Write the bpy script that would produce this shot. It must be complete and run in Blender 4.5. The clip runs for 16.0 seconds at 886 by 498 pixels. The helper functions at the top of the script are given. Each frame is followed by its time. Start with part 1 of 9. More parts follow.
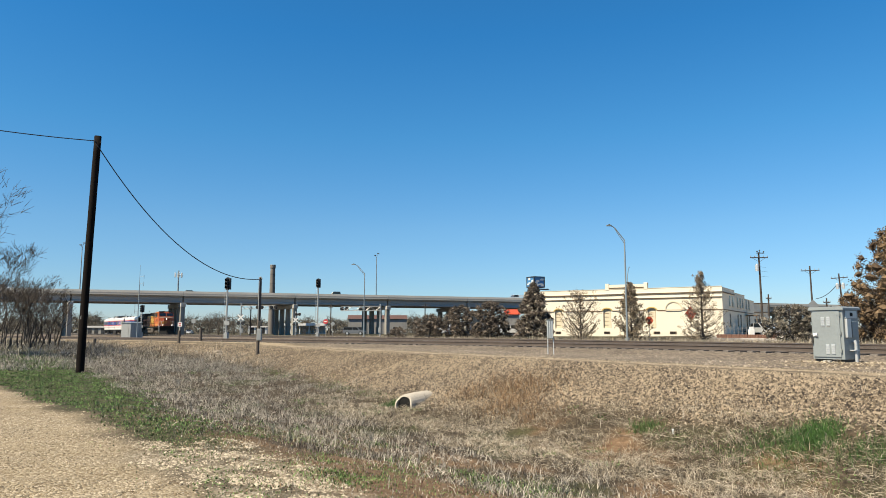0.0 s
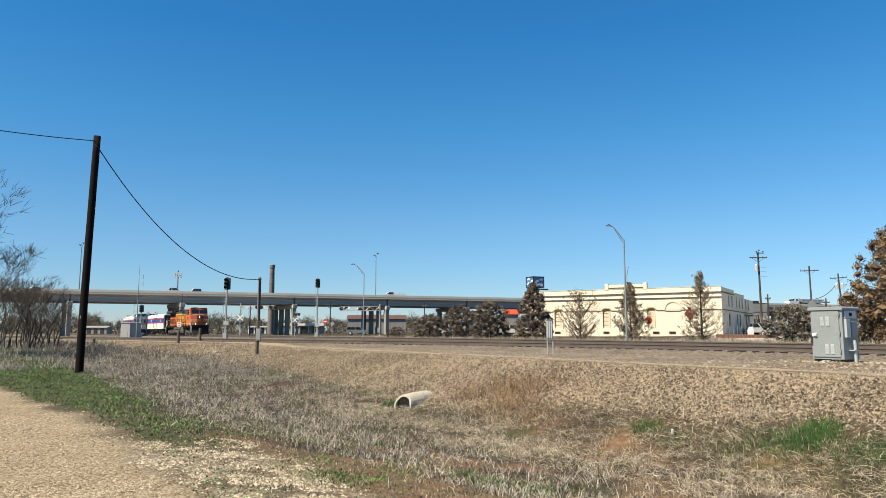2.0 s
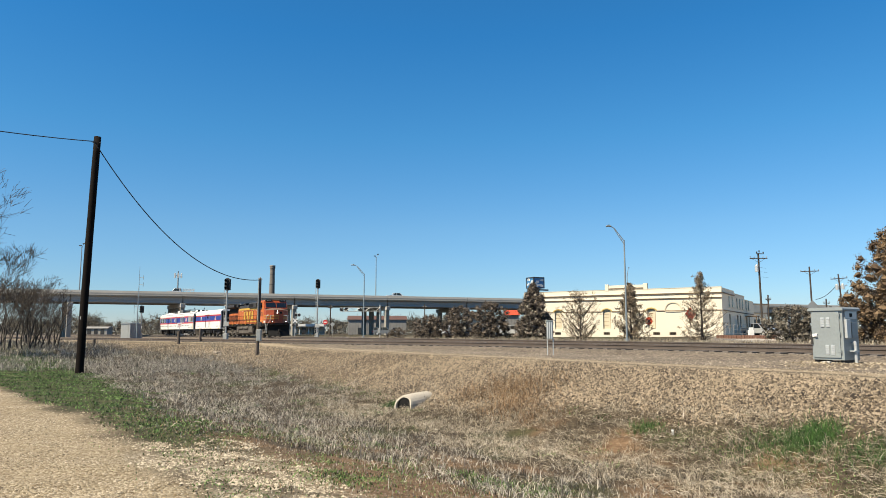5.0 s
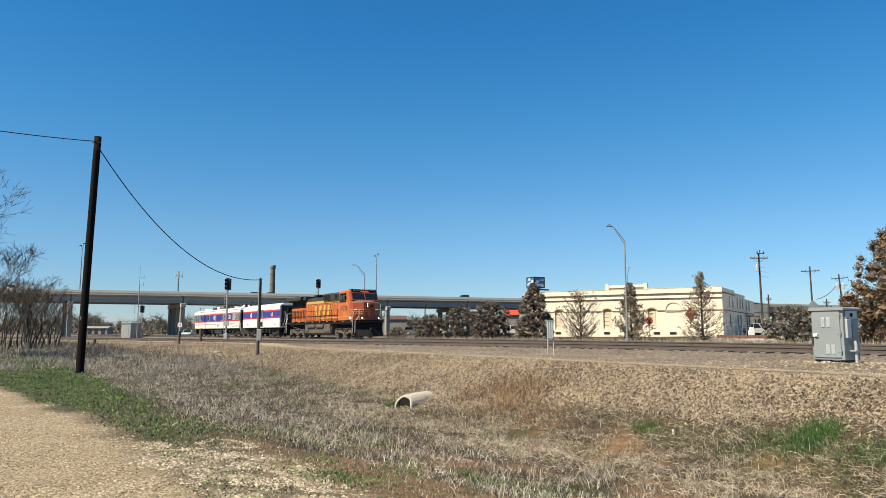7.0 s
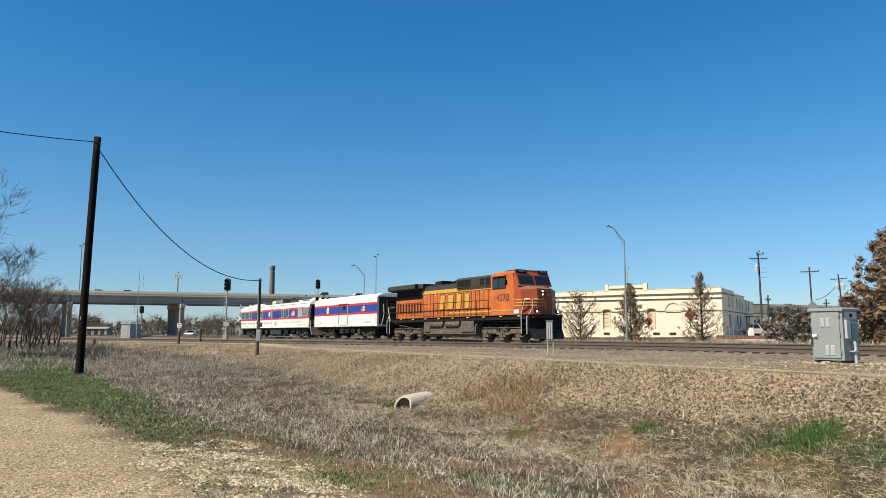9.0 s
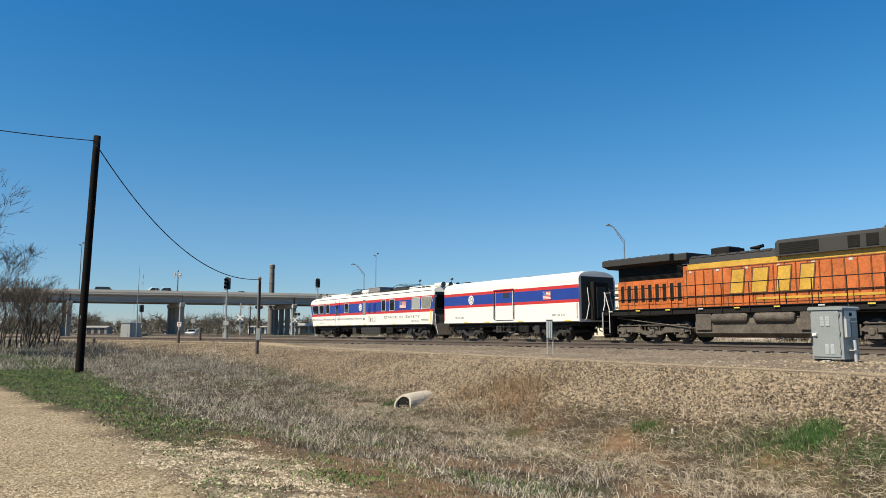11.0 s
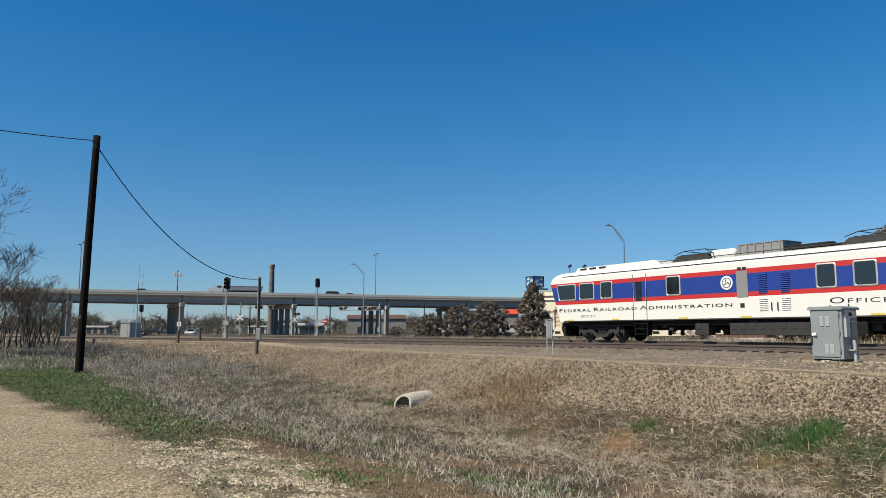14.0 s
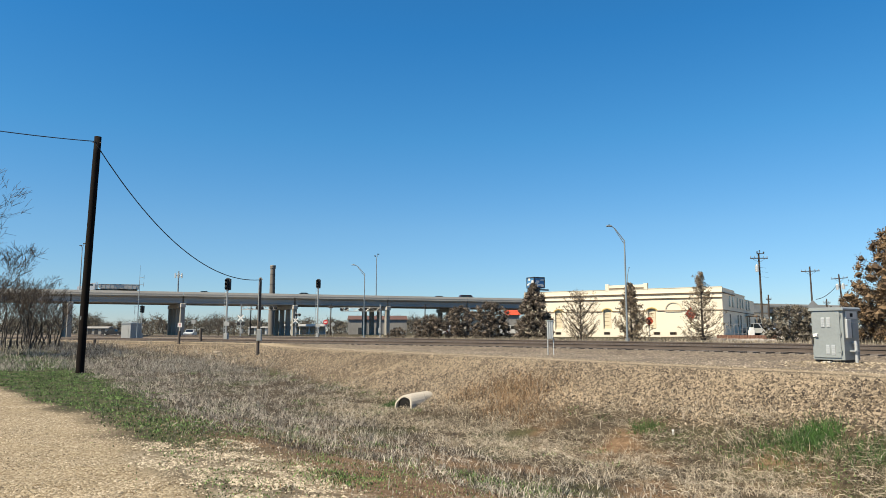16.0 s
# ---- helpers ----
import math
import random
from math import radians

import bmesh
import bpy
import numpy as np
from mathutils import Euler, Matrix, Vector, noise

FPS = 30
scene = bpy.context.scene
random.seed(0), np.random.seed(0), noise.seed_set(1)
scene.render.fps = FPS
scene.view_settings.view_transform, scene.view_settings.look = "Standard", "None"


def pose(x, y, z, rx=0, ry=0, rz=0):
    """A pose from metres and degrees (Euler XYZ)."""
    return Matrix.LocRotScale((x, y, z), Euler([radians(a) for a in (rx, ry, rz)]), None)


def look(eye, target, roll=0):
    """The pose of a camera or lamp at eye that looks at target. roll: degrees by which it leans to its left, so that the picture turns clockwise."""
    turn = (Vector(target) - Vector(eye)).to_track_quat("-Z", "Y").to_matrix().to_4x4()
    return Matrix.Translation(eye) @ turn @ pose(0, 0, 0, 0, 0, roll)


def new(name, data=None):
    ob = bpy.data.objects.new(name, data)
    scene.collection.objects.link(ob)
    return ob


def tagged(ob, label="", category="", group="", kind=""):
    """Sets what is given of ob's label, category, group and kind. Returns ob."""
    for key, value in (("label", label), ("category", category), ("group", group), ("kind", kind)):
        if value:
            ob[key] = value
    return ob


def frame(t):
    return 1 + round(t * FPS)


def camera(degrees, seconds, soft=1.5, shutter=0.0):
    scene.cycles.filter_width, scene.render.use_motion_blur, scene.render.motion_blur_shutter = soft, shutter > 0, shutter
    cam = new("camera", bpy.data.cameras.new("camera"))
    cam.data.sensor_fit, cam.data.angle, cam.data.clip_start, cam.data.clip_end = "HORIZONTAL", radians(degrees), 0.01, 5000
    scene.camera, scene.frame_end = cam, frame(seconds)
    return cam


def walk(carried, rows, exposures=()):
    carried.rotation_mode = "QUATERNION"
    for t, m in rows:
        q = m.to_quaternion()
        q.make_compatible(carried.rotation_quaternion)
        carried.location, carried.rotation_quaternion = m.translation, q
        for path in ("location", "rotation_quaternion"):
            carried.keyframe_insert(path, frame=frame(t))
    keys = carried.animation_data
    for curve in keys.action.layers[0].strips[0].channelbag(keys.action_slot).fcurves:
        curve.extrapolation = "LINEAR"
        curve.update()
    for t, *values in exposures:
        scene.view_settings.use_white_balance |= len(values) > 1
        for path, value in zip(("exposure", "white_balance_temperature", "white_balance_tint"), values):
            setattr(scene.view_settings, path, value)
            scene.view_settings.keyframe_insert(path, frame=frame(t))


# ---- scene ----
# Track frame: d runs from the camera square to the main track, s runs along it the way the train goes.
PSI = radians(32.2)
NRM = Vector((math.cos(PSI), math.sin(PSI), 0))
ALG = Vector((math.sin(PSI), -math.cos(PSI), 0))
EYE = 1.6
RAIL = 1.09
MAIN_D = 31.3
BEND_S, BEND_K = -80.0, -0.0004


def at(d, s, z=0.0):
    return NRM * d + ALG * s + Vector((0, 0, z))


def main_point(q):
    """Centre of the main track, q metres along it (0 is square to the camera): place and heading."""
    if q >= BEND_S:
        return at(MAIN_D, q, RAIL), 0.0
    e = BEND_S - q
    ang = BEND_K * e
    p = at(MAIN_D, BEND_S, RAIL) - ALG * (math.sin(ang) / BEND_K) + NRM * ((1 - math.cos(ang)) / BEND_K)
    return p, ang


def near_d(s):
    """Distance of the siding's centre line, which swings towards the camera on its far end."""
    e = max(0.0, SIDE_S - s)
    e1 = min(e, SIDE_L)
    return SIDE_D - SIDE_K * e1 * e1 / 2 - SIDE_K * SIDE_L * (e - e1)


SIDE_D, SIDE_S, SIDE_K, SIDE_L = 24.4, -14.0, 0.013, 22.0

# ---- camera ----
FOV = 64.2
PITCH = 6.71
cam = camera(FOV, 16.0, soft=0.6)
# the camera is held almost still: seconds, degrees of turn and of tilt
SHAKE = [(0, 0.046, 0.000), (0.5, 0.046, -0.055), (1, 0.009, 0.023), (1.5, 0.000, 0.000), (2, 0.000, 0.000), (2.5, 0.000, -0.014), (3, 0.000, -0.032), (3.5, 0.014, -0.060), (4, 0.000, 0.000), (4.2, 0.000, 0.014), (5.3, 0.027, 0.064), (6.3, 0.055, 0.119), (6.5, 0.064, 0.137), (7, 0.046, 0.037), (7.5, 0.018, 0.009), (8, 0.000, 0.069), (8.5, 0.050, 0.009), (9, 0.014, 0.078), (9.2, 0.009, 0.055), (10.3, 0.000, 0.018), (11.5, 0.000, -0.023), (12, -0.005, 0.023), (12.5, 0.000, 0.000), (13, 0.000, 0.000), (13.5, 0.000, -0.009), (14, -0.014, -0.023), (14.5, 0.000, 0.000), (15, 0.000, 0.000), (15.5, 0.032, 0.078), (16, 0.046, 0.046)]
LIFT = 0.3
EXPOSE = [(0.0, 0.72, 6500, 10), (6.5, 0.71, 6500, 10), (7.5, 0.62, 6500, 10), (9.0, 0.60, 6500, 10), (11.5, 0.40, 6350, 10), (12.0, 0.16, 6200, 10), (12.5, 0.12, 6150, 10), (13.0, 0.26, 6150, 10), (14.0, 0.28, 6150, 10), (15.0, 0.34, 6200, 10), (15.5, 0.58, 6350, 10), (16.0, 0.70, 6500, 10)]
walk(cam, [(t, pose(0, 0, EYE, 90 + PITCH + dp, 0, dy)) for t, dy, dp in SHAKE], [(t, LIFT + e, k, tint) for t, e, k, tint in EXPOSE])

# ---- world and sun ----
SUN_EL, SUN_AZ = 48.7, 237.0
world = bpy.data.worlds.new("sky")
scene.world = world
world.use_nodes = True
wn = world.node_tree.nodes
sky = wn.new("ShaderNodeTexSky")
sky.sky_type = "NISHITA"
sky.sun_disc = False
sky.sun_elevation, sky.sun_rotation = radians(SUN_EL), radians(SUN_AZ)
sky.air_density, sky.dust_density, sky.ozone_density = 1.0, 0.0, 5.0
wn["Background"].inputs[1].default_value = 0.055
tone = wn.new("ShaderNodeMix")
tone.data_type, tone.blend_type = "RGBA", "MULTIPLY"
tone.inputs[0].default_value = 1.0
# the haze near the horizon is greyer, the height deeper blue
way = wn.new("ShaderNodeTexCoord")
up = wn.new("ShaderNodeSeparateXYZ")
hue = wn.new("ShaderNodeValToRGB")
world.node_tree.links.new(way.outputs["Generated"], up.inputs[0])
world.node_tree.links.new(up.outputs["Z"], hue.inputs[0])
hue.color_ramp.elements[0].position, hue.color_ramp.elements[0].color = 0.0, (0.70, 0.79, 0.99, 1)
hue.color_ramp.elements[1].position, hue.color_ramp.elements[1].color = 0.40, (0.28, 1.01, 1.33, 1)
for h, tint in ((0.05, (0.71, 0.90, 1.08)), (0.145, (0.68, 1.00, 1.14)), (0.27, (0.44, 1.05, 1.25))):
    hue.color_ramp.elements.new(h).color = (*tint, 1)
world.node_tree.links.new(hue.outputs[0], tone.inputs[7])
world.node_tree.links.new(sky.outputs[0], tone.inputs[6])
world.node_tree.links.new(tone.outputs[2], wn["Background"].inputs[0])
sun = new("sun", bpy.data.lights.new("sun", "SUN"))
sun.data.energy, sun.data.angle, sun.data.color = 5.0, radians(0.53), (1.0, 0.885, 0.68)
sun_way = Vector((math.sin(radians(SUN_AZ)) * math.cos(radians(SUN_EL)), math.cos(radians(SUN_AZ)) * math.cos(radians(SUN_EL)), math.sin(radians(SUN_EL))))
sun.matrix_world = look(sun_way * 300, (0, 0, 0))


# ---- materials ----
ALBEDO = 0.77  # common factor on every base colour, lowered to deepen the shadows


def mat(name, color, rough=0.7, metal=0.0, var=0.15, scale=3.0, fine=40.0, bump=0.0, bump_scale=60.0, per_object=0.0, coat=0.0, island=0.0, second=None, spec=0.5):
    """Painted, mineral or metal surface: colour varied at two scales, with optional relief."""
    m = bpy.data.materials.new(name)
    m.use_nodes = True
    nt = m.node_tree
    n, l = nt.nodes, nt.links
    b = n["Principled BSDF"]
    b.inputs["Roughness"].default_value = rough
    b.inputs["Metallic"].default_value = metal
    b.inputs["Specular IOR Level"].default_value = spec
    if coat:
        b.inputs["Coat Weight"].default_value = coat
        b.inputs["Coat Roughness"].default_value = 0.15
    tc = n.new("ShaderNodeTexCoord")
    big, small = n.new("ShaderNodeTexNoise"), n.new("ShaderNodeTexNoise")
    for node, sc in ((big, scale), (small, fine)):
        node.inputs["Scale"].default_value = sc
        node.inputs["Detail"].default_value = 4
        l.new(tc.outputs["Object"], node.inputs["Vector"])
    add = n.new("ShaderNodeMath")
    add.operation = "ADD"
    l.new(big.outputs["Fac"], add.inputs[0])
    l.new(small.outputs["Fac"], add.inputs[1])
    fac = add.outputs[0]
    for on, sock in ((per_object, "object"), (island, "island")):
        if on:
            src = n.new("ShaderNodeObjectInfo") if sock == "object" else n.new("ShaderNodeNewGeometry")
            mul = n.new("ShaderNodeMath")
            mul.operation = "MULTIPLY_ADD"
            l.new(src.outputs["Random" if sock == "object" else "Random Per Island"], mul.inputs[0])
            mul.inputs[1].default_value = on
            l.new(fac, mul.inputs[2])
            sub = n.new("ShaderNodeMath")
            sub.operation = "SUBTRACT"
            l.new(mul.outputs[0], sub.inputs[0])
            sub.inputs[1].default_value = on / 2
            fac = sub.outputs[0]
    ramp = n.new("ShaderNodeValToRGB")
    mr = n.new("ShaderNodeMapRange")
    mr.inputs["From Min"].default_value, mr.inputs["From Max"].default_value = 0.55, 1.45
    l.new(fac, mr.inputs["Value"])
    l.new(mr.outputs[0], ramp.inputs[0])
    c = Vector(color) * ALBEDO
    lo = c * (1 - var)
    hi = Vector(second) * ALBEDO if second else c * (1 + var)
    ramp.color_ramp.elements[0].color = (*[max(0, v) for v in lo], 1)
    ramp.color_ramp.elements[1].color = (*[min(1, v) for v in hi], 1)
    l.new(ramp.outputs[0], b.inputs["Base Color"])
    if bump:
        bn = n.new("ShaderNodeTexNoise")
        bn.inputs["Scale"].default_value = bump_scale
        bn.inputs["Detail"].default_value = 6
        l.new(tc.outputs["Object"], bn.inputs["Vector"])
        bp = n.new("ShaderNodeBump")
        bp.inputs["Strength"].default_value = bump
        bp.inputs["Distance"].default_value = 0.02
        l.new(bn.outputs["Fac"], bp.inputs["Height"])
        l.new(bp.outputs[0], b.inputs["Normal"])
    return m


def glass_mat(name, color, rough=0.05):
    m = mat(name, color, rough, 0.0, 0.1, 2.0, 8.0, spec=0.8)
    return m


def glow(name, color, strength):
    m = bpy.data.materials.new(name)
    m.use_nodes = True
    b = m.node_tree.nodes["Principled BSDF"]
    b.inputs["Base Color"].default_value = (*color, 1)
    b.inputs["Emission Color"].default_value = (*color, 1)
    b.inputs["Emission Strength"].default_value = strength
    return m


# ---- building tools ----
def box(bm, c, size, rot=None, bev=0.0):
    """A box by centre and size, turned by a matrix or by degrees about z, with eased edges."""
    g = bmesh.ops.create_cube(bm, size=1.0)
    vs = g["verts"]
    bmesh.ops.scale(bm, vec=size, verts=vs)
    if bev:
        es = list({e for v in vs for e in v.link_edges})
        r = bmesh.ops.bevel(bm, geom=es, offset=bev, segments=2, affect="EDGES", profile=0.6)
        vs = list({v for f in r["faces"] for v in f.verts} | {v for v in vs if v.is_valid})
    m = Matrix.Translation(c)
    if rot is not None:
        m = m @ (rot if isinstance(rot, Matrix) else Matrix.Rotation(radians(rot), 4, "Z"))
    bmesh.ops.transform(bm, matrix=m, verts=vs)
    return vs


def rod(bm, a, b, r, r2=None, seg=10, caps=True):
    """A straight round bar from a to b."""
    a, b = Vector(a), Vector(b)
    v = b - a
    g = bmesh.ops.create_cone(bm, cap_ends=caps, segments=seg, radius1=r, radius2=r if r2 is None else r2, depth=v.length)
    bmesh.ops.transform(bm, matrix=Matrix.Translation((a + b) / 2) @ v.to_track_quat("Z", "Y").to_matrix().to_4x4(), verts=g["verts"])
    return g["verts"]


def pipe(bm, pts, r, seg=8):
    for a, b in zip(pts, pts[1:]):
        rod(bm, a, b, r, seg=seg)
    for p in pts[1:-1]:
        bmesh.ops.create_icosphere(bm, subdivisions=1, radius=r, matrix=Matrix.Translation(p))


def prism(bm, outline, lo, hi, axis="y"):
    """Extrude a closed outline of (u, v) between lo and hi along an axis: x: (y, z), y: (x, z), z: (x, y)."""
    def pt(u, v, w):
        return {"x": (w, u, v), "y": (u, w, v), "z": (u, v, w)}[axis]
    a = [bm.verts.new(pt(u, v, lo)) for u, v in outline]
    b = [bm.verts.new(pt(u, v, hi)) for u, v in outline]
    n = len(outline)
    fs = [bm.faces.new(a[::-1]), bm.faces.new(b)]
    for i in range(n):
        fs.append(bm.faces.new((a[i], a[(i + 1) % n], b[(i + 1) % n], b[i])))
    return fs


def part(name, bm, material, parent, label="", smooth=False, at_pose=None):
    """Link a bmesh as one mesh object under a thing or a part."""
    bmesh.ops.recalc_face_normals(bm, faces=bm.faces)
    me = bpy.data.meshes.new(name)
    bm.to_mesh(me)
    bm.free()
    for mm in material if isinstance(material, (list, tuple)) else [material]:
        me.materials.append(mm)
    if smooth:
        me.shade_smooth()
    ob = new(name, me)
    ob.parent = parent
    if at_pose is not None:
        ob.matrix_basis = at_pose
    if label:
        ob["label"] = label
    return ob


def thing(name, m, label, category, group="", kind=""):
    ob = new(name)
    ob.empty_display_size = 0.3
    ob.matrix_basis = m
    return tagged(ob, label, category, group, kind)


def solo(name, bm, material, m, label, category, group="", kind="", smooth=False):
    ob = part(name, bm, material, None, "", smooth, m)
    return tagged(ob, label, category, group, kind)


def standing(p, turn=0.0):
    return Matrix.Translation(p) @ Matrix.Rotation(radians(turn), 4, "Z")


TRACK_TURN = math.degrees(math.atan2(ALG.y, ALG.x))


# ---- ground ----
def smooth(a, b, x):
    t = min(1.0, max(0.0, (x - a) / (b - a)))
    return t * t * (3 - 2 * t)


def edge_d(s):
    """Where the embankment's top edge runs."""
    a, b = 14.2, near_d(s) - 3.4
    k = 1.2
    h = max(k - abs(a - b), 0) / k
    return min(a, b) - h * h * k / 4


TOP_Z = 0.70


def base_z(d, s):
    """The lie of the land in front of the embankment: drive, verge and ditch."""
    far = smooth(-36, -75, s)
    ditch = -0.55 * smooth(2.5, 8.0, d) * (1 - smooth(-16, -34, s)) - 0.15 * smooth(1.5, 5, d)
    return ditch * (1 - far) + 0.72 * far


def ground_z(d, s, fine=True):
    e = edge_d(s)
    toe = e - 4.2
    k = smooth(toe, e, d)
    lin = min(1.0, max(0.0, (d - toe) / (e - toe)))
    k = 0.5 * k + 0.5 * lin
    z = base_z(d, s) * (1 - k) + TOP_Z * k
    n = near_d(s)
    z += 0.17 * (1 - smooth(1.5, 2.9, abs(d - n)))
    z += 0.17 * (1 - smooth(1.5, 2.9, abs(d - MAIN_D)))
    z += 0.35 * smooth(36, 75, d) * (1 - smooth(400, 900, d))
    z += 0.10 * (1 - smooth(0.6, 1.5, math.hypot(d - 19.4, (s + 10.3) * 0.6)))
    if fine:
        v = Vector((d * 0.35, s * 0.35, 0.0))
        open_land = 1 - 0.8 * smooth(e - 0.5, e + 0.5, d) * (1 - smooth(38, 50, d))
        z += 0.07 * noise.noise(v) * open_land * smooth(0.5, 3, d)
        z += 0.035 * noise.noise(v * 4.1) * open_land
    return z


def spread(lo, hi, step, reach, grow=1.22):
    """Even steps inside, growing steps out to the reach on both sides."""
    xs = list(np.arange(lo, hi + 1e-6, step))
    g, x = step, hi
    while x < reach:
        g *= grow
        x += g
        xs.append(min(x, reach))
    g, x = step, lo
    while x > -reach:
        g *= grow
        x -= g
        xs.insert(0, max(x, -reach))
    return xs


def ground_weights(d, s):
    """What covers the ground at a place: drive gravel, green, dry grass, bank stone, path dirt, ballast, pale paving."""
    e = edge_d(s)
    v = Vector((d * 0.5, s * 0.5, 3.0))
    w1, w2 = noise.noise(v), noise.noise(v * 2.7)
    wig = 0.6 * w1 + 0.35 * w2
    de = drive_edge(s)
    near = smooth(-12.0, -9.5, s + 1.2 * w1)
    drive = 1 - smooth(de - 0.35, de + 0.25, d + 0.8 * wig)
    white = smooth(de - 0.3, de + 0.3, d + wig) * (1 - smooth(de + 1.1, de + 2.0, d + wig)) * near * (0.25 + 0.75 * smooth(-0.15, 0.2, w2 + 0.5 * noise.noise(v * 6.1)))
    green = smooth(de - 0.1, de + 0.5, d + 0.8 * wig) * (1 - smooth(2.6, 4.0, d + 1.2 * wig)) * (1 - 0.85 * near)
    green = max(green, smooth(0.12, 0.35, w1 + 0.4 * w2) * 0.8 * smooth(2, 4, d) * (1 - smooth(stone_low(s) - 1.0, stone_low(s), d)))
    green = max(green, 0.7 * smooth(38, 44, d) * smooth(-0.1, 0.3, noise.noise(v * 0.3)))
    soil = smooth(0.0, 0.25, noise.noise(v * 1.3 + Vector((9, 2, 0)))) * smooth(-15, -11, s) * smooth(2.2, 3.0, d) * (1 - smooth(stone_low(s) - 1.0, stone_low(s), d))
    soil = max(soil, 0.9 * near * smooth(2.6, 3.4, d + wig) * (1 - smooth(4.6, 5.6, d + wig)))
    rock = smooth(stone_low(s) - 0.5, stone_low(s) + 0.5, d + 0.8 * wig) * (1 - smooth(e - 0.2, e + 0.3, d + 0.3 * wig)) * (1 - 0.6 * smooth(-34, -48, s))
    path = smooth(e - 0.4, e + 0.2, d + 0.3 * wig) * (1 - smooth(e + 2.0, e + 3.0, d + 0.4 * wig))
    n = near_d(s)
    bal = smooth(e + 2.0, e + 3.0, d) * (1 - smooth(36, 39, d + wig * 2))
    rut = max(1 - smooth(0.25, 0.6, abs(d - e - 0.4 + 0.2 * w2)), 1 - smooth(0.25, 0.6, abs(d - e - 1.9 + 0.2 * w2)))
    path *= 0.3 + 0.7 * rut
    line = -42 - 0.75 * (d - 56)
    yard = smooth(54, 58, d) * smooth(line - 2, line + 2, s) * (1 - smooth(40, 60, s)) * (1 - smooth(130, 150, d))
    yard = max(yard, smooth(41, 43, d) * (1 - smooth(49, 52, d)) * (1 - smooth(-72, -66, s)))
    return drive, white, green, soil, rock, path, bal, yard


def drive_edge(s):
    """Where the gravel drive ends towards the ditch; far off it turns away from the tracks."""
    return 1.75 - 1.4 * smooth(-12, -25, s) - 7.0 * smooth(-23, -36, s)


def stone_low(s):
    """The lower edge of the loose stone on the bank."""
    return edge_d(s) - 3.3 + 1.2 * smooth(-19, -8, s)


COVER = ("drive", "white", "green", "soil", "rock", "path", "ballast", "yard")
D_LINES = spread(-4.0, 22.0, 0.16, 3600, 1.16)
S_LINES = spread(-62.0, 4.0, 0.3, 3600, 1.12)
gv, gf, gw = [], [], [[] for _ in COVER]
for s in S_LINES:
    for d in D_LINES:
        gv.append(at(d, s, ground_z(d, s)))
        for bucket, w in zip(gw, ground_weights(d, s)):
            bucket.append(w)
nd = len(D_LINES)
for i in range(len(S_LINES) - 1):
    for j in range(nd - 1):
        a = i * nd + j
        gf.append((a, a + nd, a + nd + 1, a + 1))
gme = bpy.data.meshes.new("ground")
gme.from_pydata(gv, [], gf)
for key, values in zip(COVER, gw):
    gme.attributes.new(key, "FLOAT", "POINT").data.foreach_set("value", values)
gme.shade_smooth()


